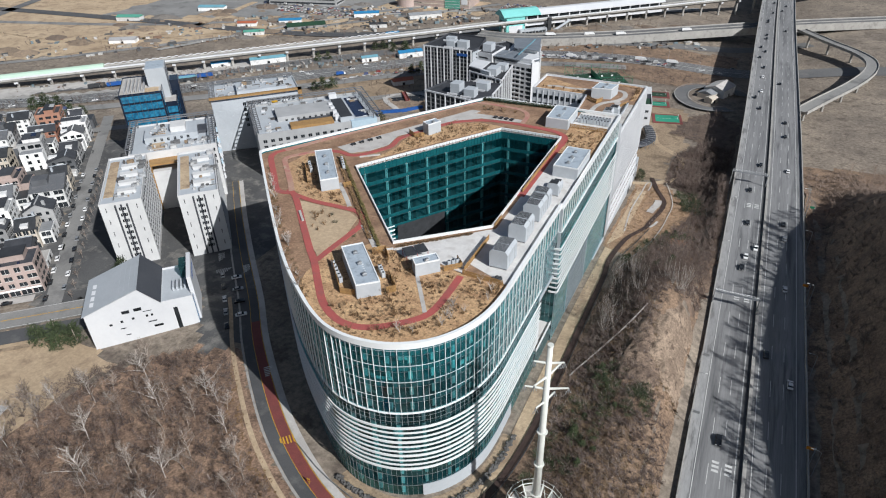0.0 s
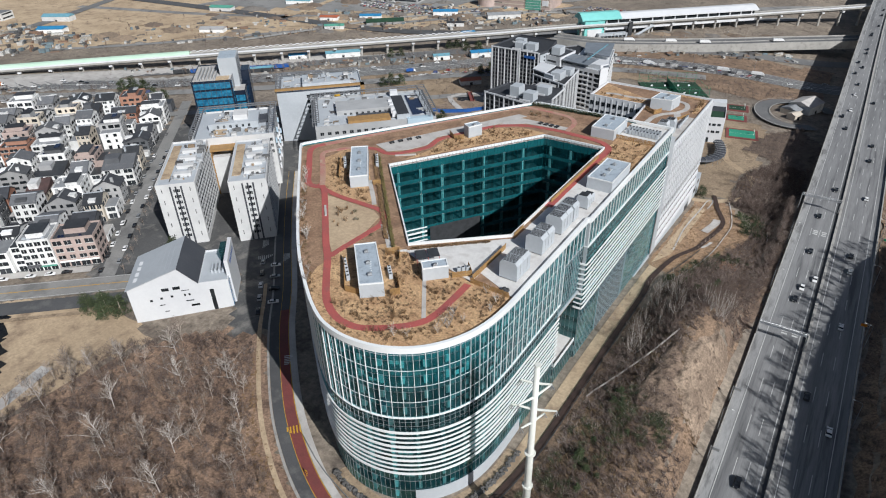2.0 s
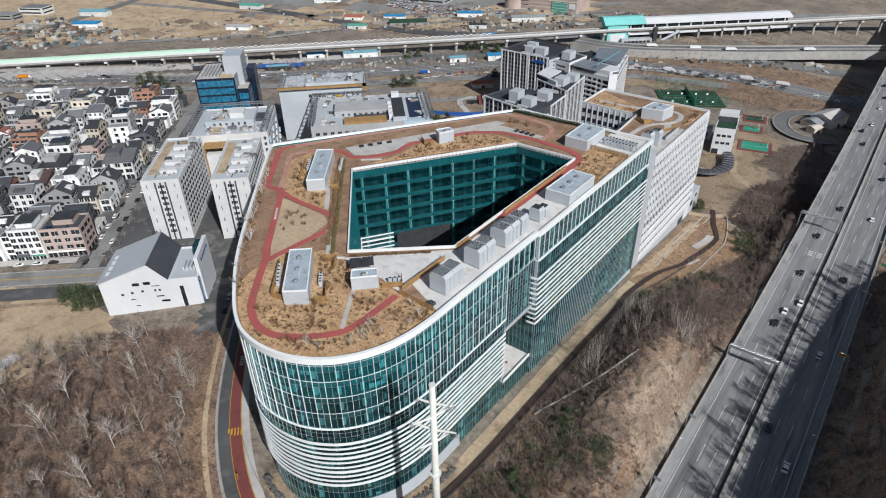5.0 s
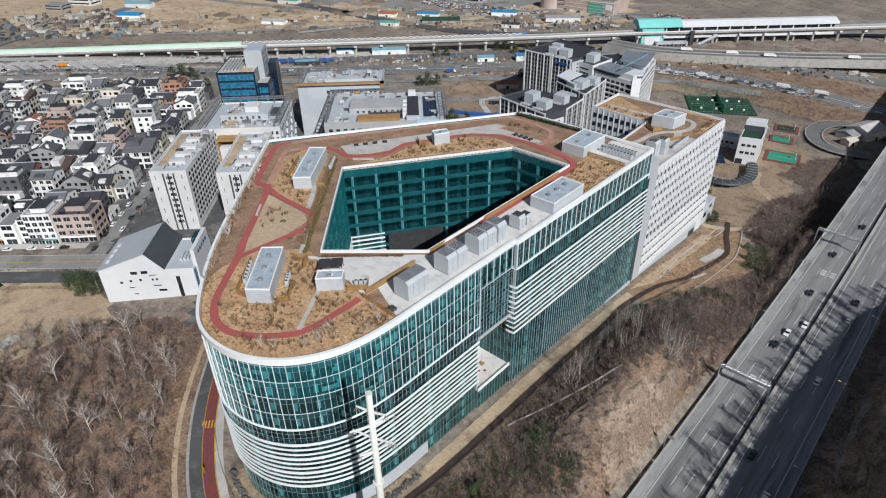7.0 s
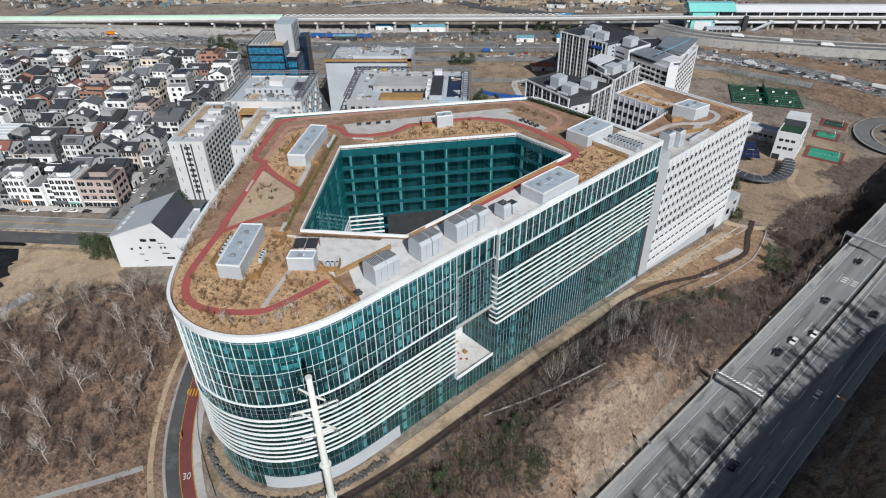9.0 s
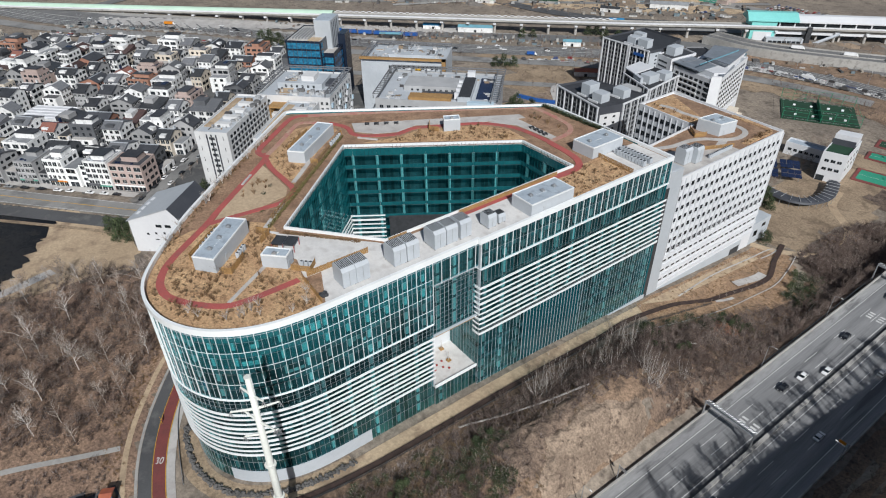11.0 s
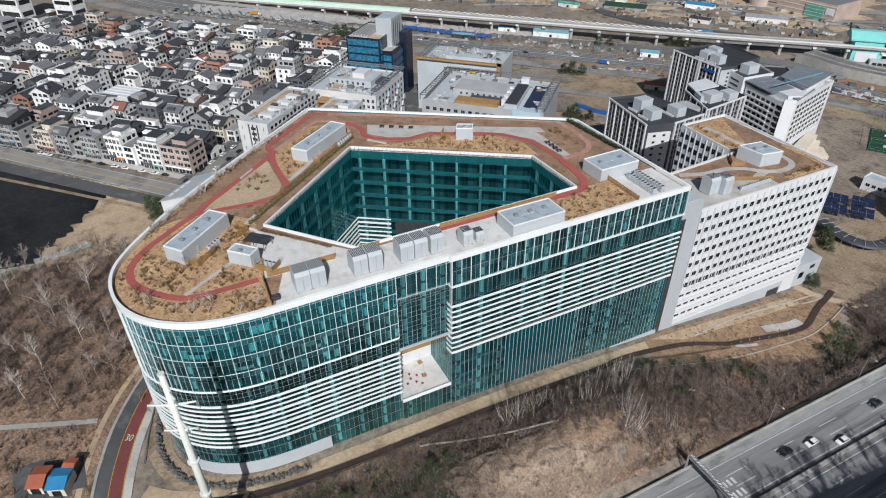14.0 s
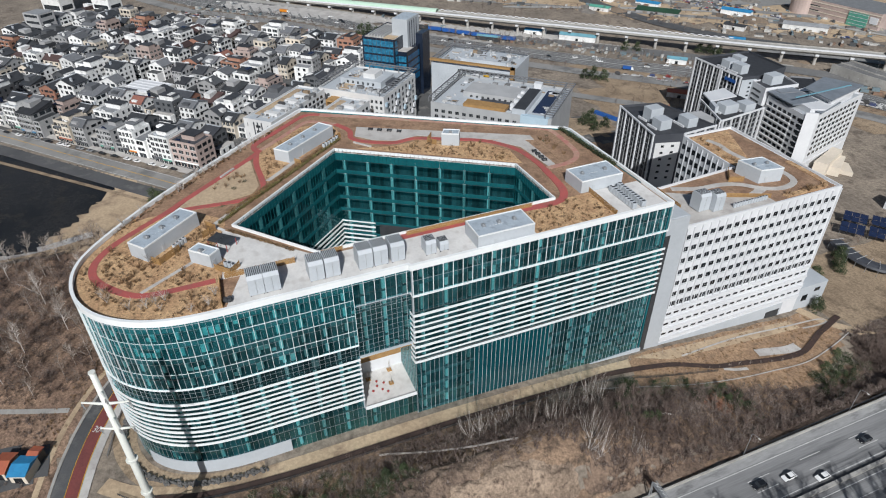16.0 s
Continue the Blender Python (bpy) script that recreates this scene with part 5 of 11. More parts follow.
def station():
    ob = thing("railway_station", "aqua and white elevated railway station", "station")
    a, b = Vector((-247, 668, 0)), Vector((-104, 806, 0))
    d = b - a
    L = d.length
    ob.matrix_basis = pose(a.x, a.y, 0, 0, 0, math.degrees(math.atan2(d.y, d.x)))

    def roof(x0, x1, y0, y1, z, ridge, name, material, label=""):
        bm = bmesh.new()
        ends = [[bm.verts.new((x, y, zz)) for y, zz in ((y0, z - 1.2), (y0, z), ((y0 + y1) / 2 - 3, ridge), ((y0 + y1) / 2 + 3, ridge), (y1, z), (y1, z - 1.2))] for x in (x0, x1)]
        for k in range(6):
            bm.faces.new((ends[0][k], ends[0][(k + 1) % 6], ends[1][(k + 1) % 6], ends[1][k]))
        bm.faces.new(ends[0])
        bm.faces.new(ends[1][::-1])
        bmesh.ops.recalc_face_normals(bm, faces=bm.faces[:])
        return part(name, bm, material, ob, label)

    roof(-4, 40, -11, 13, -7.5, -2.5, "roof", "aqua", "aqua pitched roof")
    roof(40, L + 2, -10, 12, -8.0, -4.5, "roof", "white", "white pitched roof")
    bm = bmesh.new()
    ring = [(0, -9.5, -30), (22, -9.5, -30), (22, -9.5, -8.5), (0, -9.5, -8.5), (0, 11.5, -30), (22, 11.5, -30), (22, 11.5, -8.5), (0, 11.5, -8.5), (-3, 1, -30), (-3, 1, -4)]
    vs = [bm.verts.new(c) for c in ring]
    for f in ((0, 1, 2, 3), (5, 4, 7, 6), (0, 3, 9, 8), (8, 9, 7, 4), (1, 5, 6, 2)):
        bm.faces.new([vs[k] for k in f])
    bmesh.ops.recalc_face_normals(bm, faces=bm.faces[:])
    part("hall", bm, "aqua", ob, "aqua clad entrance hall")
    part("hall_panel", box_bm(3, -9.8, -27, 19, -9.4, -18), "white", ob, "white wall panel")
    part("wall", box_bm(22, -8, -20, L, 10, -13.5), "white", ob)
    part("platform", box_bm(22, -9, -14.2, L, 11, -13.2), "concrete", ob)
    part("glazing", box_bm(24, -8.2, -13.0, L - 2, -7.9, -9.2), "window", ob, "dark platform glazing")
    for k in range(14):
        part("column", box_bm(24 + (L - 30) * k / 13, -8.6, -13.5, 25.2 + (L - 30) * k / 13, -7.7, -8.6), "white", ob)
    part("annex", box_bm(14, -16, -30, 46, -9.6, -22), "pale_grey", ob, "low pale side hall")
    for k in range(7):
        part("annex_window", box_bm(16 + 4.1 * k, -16.2, -27, 19.4 + 4.1 * k, -15.9, -24), "window", ob)
    bm = bmesh.new()
    rod(bm, (52, -13, -29), (76, -13, -17), 1.6, n=4)
    part("stair", bm, "pale_grey", ob, "sloping covered stair")
    part("lift_tower", box_bm(48, -14, -30, 52, -9.8, -12), "dark_metal", ob)
    for k in range(7):
        p = part("pier", box_bm(-0.9, -5, -36, 0.9, 6, -20), "concrete", ob)
        p.matrix_basis = pose(60 + k * 20, 0, 0)


station()

# freight train and sheds by the line
for k in range(7):
    p = Vector((-506.0, 352.0, 0)) + Vector((0.70, 0.714, 0)) * 15.0 * k
    ob = thing("freight_wagon", "dark blue freight wagon on the siding", "wagon", "wagons of the freight train", at=(p.x, p.y, ground(p.x, p.y) + 0.4), turn=45.6)
    part("body", box_bm(-7, -1.4, 1.0, 7, 1.4, 3.9, bevel=0.08), "car_blue" if k else "dark_metal", ob)
    part("bogie", box_bm(-5.8, -1.0, 0, -3.6, 1.0, 1.0), "dark_metal", ob)
    part("bogie", box_bm(3.6, -1.0, 0, 5.8, 1.0, 1.0), "dark_metal", ob)
M["shed_blue"] = surf("blue_sheet_roof", (0.03, 0.22, 0.42), (0.03, 0.18, 0.36), 0.2, 1.0, 0.5, grain=0.1)
M["shed_green"] = surf("green_sheet_roof", (0.10, 0.34, 0.26), (0.09, 0.29, 0.22), 0.2, 1.0, 0.5, grain=0.1)
M["shed_red"] = surf("rusty_sheet_roof", (0.40, 0.12, 0.06), (0.34, 0.10, 0.06), 0.2, 1.0, 0.6, grain=0.1)
M["shed_teal"] = surf("teal_sheet_roof", (0.16, 0.36, 0.44), (0.14, 0.31, 0.38), 0.2, 1.0, 0.5, grain=0.1)
M["slate"] = surf("dark_slate_roof", (0.05, 0.053, 0.06), (0.036, 0.038, 0.044), 0.3, 2.5, 0.7, grain=0.15, vary=0.35)
M["slate_mid"] = surf("grey_slate_roof", (0.13, 0.135, 0.145), (0.095, 0.10, 0.108), 0.3, 2.5, 0.7, c3=(0.16, 0.16, 0.165), grain=0.18, vary=0.35)
M["slate_brown"] = surf("brown_slate_roof", (0.075, 0.045, 0.042), (0.055, 0.036, 0.034), 0.3, 2.5, 0.7, grain=0.15, vary=0.3)
M["roof_grey"] = surf("grey_flat_roof", (0.235, 0.245, 0.255), (0.185, 0.195, 0.205), 0.2, 1.5, 0.8, c3=(0.2, 0.2, 0.21), grain=0.1, vary=0.25)
M["roof_brick"] = surf("red_tile_roof", (0.25, 0.105, 0.08), (0.20, 0.09, 0.07), 0.3, 2.5, 0.8, grain=0.15)
M["house_white"] = surf("white_render", (0.80, 0.80, 0.79), (0.70, 0.70, 0.69), 0.08, 0.8, 0.75, c3=(0.56, 0.56, 0.55), grain=0.07, vary=0.2)
M["house_cream"] = surf("cream_render", (0.62, 0.55, 0.46), (0.54, 0.48, 0.40), 0.08, 0.8, 0.8, grain=0.06, vary=0.12)
M["house_grey"] = surf("grey_render", (0.36, 0.36, 0.36), (0.29, 0.29, 0.295), 0.08, 0.8, 0.8, grain=0.07, vary=0.2)
M["house_brick"] = surf("brown_brick", (0.33, 0.165, 0.115), (0.27, 0.135, 0.095), 0.1, 1.0, 0.85, grain=0.12, vary=0.15)
M["house_pink"] = surf("pink_stone", (0.46, 0.36, 0.325), (0.38, 0.30, 0.27), 0.1, 1.0, 0.8, grain=0.08, vary=0.1)


def shed(x, y, turn, w, d, h, roof, label, wall="house_white", z=None):
    ob = thing("shed", label, "shed", "sheds", at=(x, y, ground(x, y) if z is None else z), turn=turn)
    part("wall", box_bm(-w / 2, -d / 2, -1, w / 2, d / 2, h), wall, ob)
    bm = bmesh.new()
    vs = [bm.verts.new(c) for c in ((-w / 2 - 0.4, -d / 2 - 0.4, h), (w / 2 + 0.4, -d / 2 - 0.4, h), (w / 2 + 0.4, d / 2 + 0.4, h), (-w / 2 - 0.4, d / 2 + 0.4, h), (-w / 2 - 0.4, 0, h + d * 0.18), (w / 2 + 0.4, 0, h + d * 0.18))]
    for f in ((0, 1, 5, 4), (2, 3, 4, 5), (0, 4, 3), (1, 2, 5), (3, 2, 1, 0)):
        bm.faces.new([vs[k] for k in f])
    part("roof", bm, roof, ob)
    part("door", box_bm(-1.2, -d / 2 - 0.06, 0, 1.2, -d / 2 + 0.02, min(2.6, h - 0.3)), "window", ob)
    return ob


for x, y, turn, w, d, h, roof, label in [(-420, 478, 45, 34, 9, 5, "shed_teal", "long teal-roofed shed beside the railway"), (-300, 548, 45, 24, 10, 5, "shed_blue", "blue-roofed shed by the trunk road"), (-330, 520, 45, 16, 8, 4, "shed_teal", "small teal shed by the trunk road"),
                                         (-500, 620, 30, 26, 10, 4, "shed_blue", "blue-roofed shed on the plain"), (-540, 590, 25, 22, 10, 4, "shed_red", "rust-roofed shed on the plain"), (-505, 560, 35, 22, 9, 4, "shed_green", "green-roofed shed on the plain"), (-430, 680, 30, 30, 11, 5, "shed_blue", "pale blue-roofed shed on the plain"),
                                         (-390, 640, 30, 20, 9, 4, "dark_metal", "dark-roofed shed on the plain"), (-640, 640, 20, 34, 12, 5, "shed_teal", "teal-roofed workshop far off"), (-700, 560, 20, 30, 12, 5, "shed_green", "green-roofed workshop far off"), (-620, 480, 30, 28, 12, 4, "house_grey", "grey-roofed workshop on the plain"),
                                         (-455, 452, 45, 20, 8, 4, "shed_blue", "blue-roofed shed beside the sidings"), (-266, 470, 45, 18, 9, 4, "shed_red", "rust-roofed shed near the trunk road"), (-360, 700, 40, 40, 12, 5, "roof_grey", "long grey shed beyond the railway"), (-840, 420, 30, 36, 14, 6, "shed_teal", "teal-roofed workshop far off"), (-780, 380, 35, 30, 14, 5, "shed_blue", "blue-roofed workshop far off")]:
    shed(x, y, turn, w, d, h, roof, label)
shed(-62.9, 64.2, 68, 4.6, 6.6, 3.6, "shed_blue", "small shop with a bright blue roof", "house_cream")
shed(-65.7, 59.2, 68, 4.0, 6.8, 3.2, "shed_red", "small shop with an orange roof beside the lane", "house_cream")
shed(-67.0, 66.8, 62, 2.6, 3.6, 3.6, "shed_red", "small hut with a red-orange roof", "dark_metal")
patch([(-74, 52), (-72, 70), (-62, 71), (-57, 62), (-62, 52)], 0.3, "yard", "asphalt", "dark yard round the small shops", step=2, rag=1.0)



def far_block(x, y, turn, w, d, h, wall, label, rows=4):
    z = ground(x, y)
    ob = thing("commercial_block", label, "building", "far commercial blocks", at=(x, y, z), turn=turn)
    part("wall", box_bm(-w / 2, -d / 2, -2, w / 2, d / 2, h), wall, ob)
    part("roof", box_bm(-w / 2 + 0.6, -d / 2 + 0.6, h, w / 2 - 0.6, d / 2 - 0.6, h + 0.4), "roof_grey", ob)
    for k in range(rows):
        zz = h * (k + 0.45) / rows
        band = box_bm(-w / 2 + 2, -d / 2 - 0.1, zz, w / 2 - 2, -d / 2 + 0.1, zz + h / rows * 0.4)
        part("window_band", box(band, w / 2 - 0.1, -d / 2 + 2, zz, w / 2 + 0.1, d / 2 - 2, zz + h / rows * 0.4), "window", ob)


def mall():
    """A wide striped pink store with a rounded corner and a glazed bay."""
    ob = thing("shopping_mall", "large pink striped shopping mall with a green glazed bay", "building", at=(-372, 752, -34), turn=6)
    part("wall", box_bm(-46, 0, -2, 46, 46, 24), "house_pink", ob)
    bm = bmesh.new()
    bmesh.ops.create_cone(bm, cap_ends=True, segments=24, radius1=13, radius2=13, depth=25, matrix=Matrix.Translation((-40, 6, 10.5)))
    part("corner_drum", bm, "house_pink", ob, "rounded pink corner drum")
    for k in range(5):
        part("band", box_bm(-46.3, -0.3, 4 + 4.4 * k, 46.3, 0.2, 4.9 + 4.4 * k), "house_cream", ob)
    part("entrance", box_bm(-30, -0.5, 0, -12, 0.4, 4.0), "window", ob)
    part("glass_bay", box_bm(14, -0.8, 2, 34, 0.4, 21), "shed_green", ob, "green glazed bay")
    for k in range(6):
        part("glazing_bar", box_bm(14, -1.0, 4 + 3.2 * k, 34, -0.7, 4.3 + 3.2 * k), "white", ob)
    part("window_band", box_bm(-44, -0.25, 13.2, -18, 0.2, 14.6), "window", ob)
    part("window_band", box_bm(-44, -0.25, 17.6, -18, 0.2, 19.0), "window", ob)
    part("roof", box_bm(-45, 1, 24, 45, 45, 24.5), "roof_grey", ob)
    part("sign_board", box_bm(36, -0.7, 14, 44, 0.1, 20), "white", ob)


mall()
far_block(-548, 720, 12, 96, 30, 15, "house_grey", "low grey parking block beyond the plain", 3)
far_block(-915, 380, 28, 34, 22, 9, "house_white", "low white workshop at the edge of the plain", 2)
far_block(-900, 340, 28, 26, 18, 7, "house_grey", "low grey workshop at the edge of the plain", 2)
far_block(-690, 20, 45, 26, 16, 44, "house_white", "tall white apartment tower far off")
far_block(-640, 70, 45, 22, 16, 34, "house_white", "tall white apartment tower far off")
far_block(-600, 15, 45, 20, 16, 22, "house_grey", "grey block with broad windows")
far_block(-560, -40, 45, 24, 14, 18, "house_white", "white block at the end of the village")


# ---- goods, heaps and plant on the far plain ----
def medley(name, colours, rough=0.7):
    """One surface whose colour is drawn anew for every loose piece."""
    m = bpy.data.materials.new(name)
    m.use_nodes = True
    nt = m.node_tree
    geo = nt.nodes.new("ShaderNodeNewGeometry")
    cr = nt.nodes.new("ShaderNodeValToRGB")
    cr.color_ramp.interpolation = "CONSTANT"
    while len(cr.color_ramp.elements) < len(colours):
        cr.color_ramp.elements.new(0.5)
    for k, (e, c) in enumerate(zip(cr.color_ramp.elements, colours)):
        e.position, e.color = k / len(colours), (*c, 1)
    nt.links.new(geo.outputs["Random Per Island"], cr.inputs[0])
    b = nt.nodes["Principled BSDF"]
    fine = noise_node(nt, geo.outputs["Position"], 0.8, 3)
    nt.links.new(mix_colour(nt, ramp2(nt, fine, 0.3, 0.9), cr.outputs[0], (0.1, 0.09, 0.08)), b.inputs["Base Color"])
    b.inputs["Roughness"].default_value = rough
    return m


M["goods"] = medley("mixed_site_goods", ((0.55, 0.55, 0.53), (0.07, 0.07, 0.075), (0.05, 0.06, 0.07), (0.34, 0.33, 0.31), (0.24, 0.14, 0.09), (0.16, 0.24, 0.28), (0.62, 0.61, 0.58), (0.22, 0.18, 0.14), (0.10, 0.10, 0.10), (0.42, 0.38, 0.32)))
M["heap"] = medley("soil_heaps", ((0.26, 0.19, 0.13), (0.18, 0.13, 0.095), (0.34, 0.25, 0.17), (0.22, 0.20, 0.18)), 0.95)


def goods(loop, count, seed, label, lo=1.2, hi=7.0, tall=2.6):
    """Boxes, bins, parked machines and stacks, one body of stuff."""
    r = random.Random(seed)
    xs, ys = [p[0] for p in loop], [p[1] for p in loop]
    bm = bmesh.new()
    n = 0
    verts, faces = [], []
    while n < count:
        x, y = r.uniform(min(xs), max(xs)), r.uniform(min(ys), max(ys))
        if not inside_loop(x, y, loop):
            continue
        n += 1
        w, d, h = r.uniform(lo, hi), r.uniform(lo, hi * 0.4), r.uniform(0.5, tall)
        a = radians(45 + r.choice((0, 90)) + r.uniform(-12, 12))
        z = ground(x, y)
        k = len(verts)
        for zz in (z - 0.5, z + h):
            for sx, sy in ((-1, -1), (1, -1), (1, 1), (-1, 1)):
                px, py = sx * w / 2, sy * d / 2
                verts.append((x + px * math.cos(a) - py * math.sin(a), y + px * math.sin(a) + py * math.cos(a), zz))
        faces += [(k + 4, k + 5, k + 6, k + 7), (k, k + 1, k + 5, k + 4), (k + 1, k + 2, k + 6, k + 5), (k + 2, k + 3, k + 7, k + 6), (k + 3, k, k + 4, k + 7)]
    bm.free()
    me = bpy.data.meshes.new("site_goods")
    me.from_pydata(verts, [], faces)
    me.materials.append(M["goods"])
    return tagged(new("site_goods", me), label, "goods", kind="stuff")


def heaps(loop, count, seed, label, size=6.0):
    r = random.Random(seed)
    xs, ys = [p[0] for p in loop], [p[1] for p in loop]
    verts, faces = [], []
    n = 0
    while n < count:
        x, y = r.uniform(min(xs), max(xs)), r.uniform(min(ys), max(ys))
        if not inside_loop(x, y, loop):
            continue
        n += 1
        s = size * r.uniform(0.4, 1.6)
        z = ground(x, y) - 0.3
        k, m = len(verts), 14
        for ring, (f, up) in enumerate(((1.0, 0.0), (0.6, 0.16), (0.25, 0.26))):
            for j in range(m):
                a = 2 * math.pi * j / m
                q = s * f * r.uniform(0.8, 1.2)
                verts.append((x + q * 1.5 * math.cos(a), y + q * math.sin(a), z + s * up * r.uniform(0.8, 1.2)))
        verts.append((x, y, z + s * 0.3))
        for ring in (0, 1):
            for j in range(m):
                faces.append((k + ring * m + j, k + ring * m + (j + 1) % m, k + (ring + 1) * m + (j + 1) % m, k + (ring + 1) * m + j))
        faces += [(k + 2 * m + j, k + 2 * m + (j + 1) % m, k + 3 * m) for j in range(m)]
    me = bpy.data.meshes.new("soil_heap")
    me.from_pydata(verts, [], faces)
    me.materials.append(M["heap"])
    return tagged(new("soil_heap", me), label, "soil", kind="stuff")


goods([(-880, 180), (-770, 200), (-680, 330), (-690, 400), (-860, 380)], 420, 1, "scrap yard goods and parked plant beyond the railway", 1.5, 12, 4)
goods([(-690, 340), (-560, 480), (-470, 600), (-560, 640), (-720, 460)], 120, 2, "scattered goods on the building land", 1.5, 9, 3)
goods([(-480, 560), (-330, 650), (-260, 760), (-400, 780), (-520, 660)], 240, 3, "goods and parked plant beyond the viaduct", 1.5, 9, 3)
goods([(-560, 330), (-450, 430), (-330, 540), (-322, 530), (-440, 412), (-552, 318)], 90, 4, "goods and bins under the viaduct", 1.2, 6, 2.4)
goods([(-470, 400), (-400, 470), (-300, 560), (-290, 548), (-390, 455), (-460, 385)], 70, 5, "parked vehicles and stores beside the railway", 1.6, 5, 2)
goods([(-230, 610), (-120, 672), (-40, 720), (-30, 700), (-110, 650), (-210, 600)], 60, 6, "building stores beside the side road", 1.4, 7, 2.6)
goods([(-660, 150), (-560, 262), (-556, 250), (-650, 140)], 50, 7, "stores along the trunk road", 1.4, 6, 2)
heaps([(-720, 380), (-560, 470), (-430, 620), (-320, 700), (-420, 780), (-700, 620)], 70, 11, "brown soil heaps on the building land", 9)
heaps([(-300, 610), (-200, 640), (-60, 720), (-80, 780), (-220, 700)], 40, 12, "soil heaps round the station", 5)
for pts, half, mat, label in (([(-980, 535), (-880, 548), (-667, 565), (-477, 577), (-380, 606), (-320, 650)], 9, "asphalt", "dark road across the building land"), ([(-720, 190), (-802, 323), (-898, 522), (-960, 660)], 8, "asphalt_mid", "grey road at the edge of the building land"), ([(-820, 460), (-660, 470), (-540, 560)], 5, "sand", "pale haul road on the building land"), ([(-640, 420), (-600, 560), (-620, 700)], 5, "sand", "pale haul road on the building land"), ([(-560, 470), (-470, 640), (-380, 720), (-300, 760)], 4, "concrete", "pale concrete track on the plain"),
                              ([(-300, 470), (-262, 500), (-226, 520), (-180, 530)], 4, "asphalt_pale", "access lane beside the trunk road"), ([(-236, 408), (-262, 432), (-240, 452), (-220, 440)], 2.4, "pale_paving", "pale loop road round a plot"), ([(-330, 610), (-250, 690), (-160, 780), (-60, 870)], 7, "asphalt_pale", "road beyond the station"), ([(-340, 760), (-240, 780), (-150, 850), (-40, 960)], 8, "asphalt_pale", "wide road before the shopping blocks")):
    stripe(pts, half, 0.7, "far_road", mat, label)
shed(-452, 400, 45, 22, 6, 4, "shed_teal", "open teal canopy beside the platform", "dark_metal")
shed(-352, 606, 45, 14, 7, 5, "shed_blue", "small white office with a blue roof", "house_white")
shed(-268, 560, 45, 12, 7, 4, "shed_blue", "white booth with a blue roof", "house_white")
shed(-470, 610, 40, 44, 16, 3, "turf", "green netted yard roof", "house_grey")


# ---- roof garden ----
def stroll(points, half, name, material, label, z=SOIL, step=1.5, lift=0.0):
    line = smooth_path(points, step)
    return tagged(ribbon(line, half, z - 0.1, z + 0.06 + lift, material, name, None), label, "path", kind="structure")


def bed(loop, name, material, label, z=SOIL, lift=0.0, category="bed"):
    return tagged(part(name, slab_bm(loop, z - 0.12, z + lift), material), label, category, kind="structure")


def inset_loop(by):
    return [(p.x, p.y) for p in offset(curve, -by)]


part_nose = [p for p in offset(curve, -0.9) if p.y < 131 and p.x > -97]
bed([(p.x, p.y) for p in part_nose] + [(-44.2, 128.3), (-57, 128.6), (-64, 130.5), (-72, 127), (-84, 133), (-88, 133), (-97.5, 123), (-98, 112)], "mulch_bed", "mulch", "straw-coloured mulch bed with dead plants", lift=0.0)
bed([(-147, 167), (-127, 147.2), (-106, 149), (-121, 164), (-136, 181), (-145, 180)], "mulch_bed", "mulch", "straw mulch bed round the stair house", lift=0.0)
bed([(-119.5, 184), (-116, 197), (-117, 207), (-106.5, 227), (-96, 234), (-85.5, 233.5)], "mulch_bed", "mulch", "straw mulch bed along the courtyard edge", lift=0.0)
bed([(-58.5, 216), (-43.4, 216), (-43.4, 243.5), (-58.6, 243.5)], "mulch_bed", "mulch", "straw mulch bed by the roof edge", lift=0.0)
bed([(-126, 146), (-105, 146), (-100.5, 143.6), (-98.6, 134), (-99.6, 120), (-105, 124.5)], "dry_lawn", "sand", "sandy dry lawn inside the track", lift=0.02)
deck = bed([(-81.5, 132.2), (-72.5, 128.5), (-66.2, 131.2), (-57.2, 129), (-57.2, 134), (-44.0, 128.6), (-43.5, 140), (-43.5, 216), (-57.5, 216), (-57.5, 154.8), (-60, 153)], "roof_deck", "terrace_stone", "pale concrete roof deck with plant units", lift=0.03, category="deck")
bed([(-59.0, 243.6), (-43.3, 243.6), (-43.3, 262), (-59.0, 262)], "roof_deck", "terrace_stone", "pale concrete roof deck with air units", lift=0.03, category="deck")
bed([(-138, 188.5), (-130.2, 185.6), (-124, 191), (-120.2, 198.5), (-121.2, 207.5), (-116, 216), (-108, 229.8), (-100.5, 246.5), (-104.5, 247)], "plaza", "pale_paving", "pale stone plaza in the roof garden", lift=0.035, category="plaza")
bed([(-106, 232), (-97, 239), (-80, 240.6), (-78.5, 243.6), (-98, 243.5), (-104, 243)], "plaza", "pale_paving", "pale stone strip with benches", lift=0.032, category="plaza")
bed([(-160.5, 173), (-149, 174.5), (-102, 246.5), (-82, 246.5), (-76.5, 251), (-70, 251), (-69.5, 261.5), (-103, 261.3)], "worn_lawn", "roof_soil", "worn reddish lawn beside the plaza", lift=0.012)

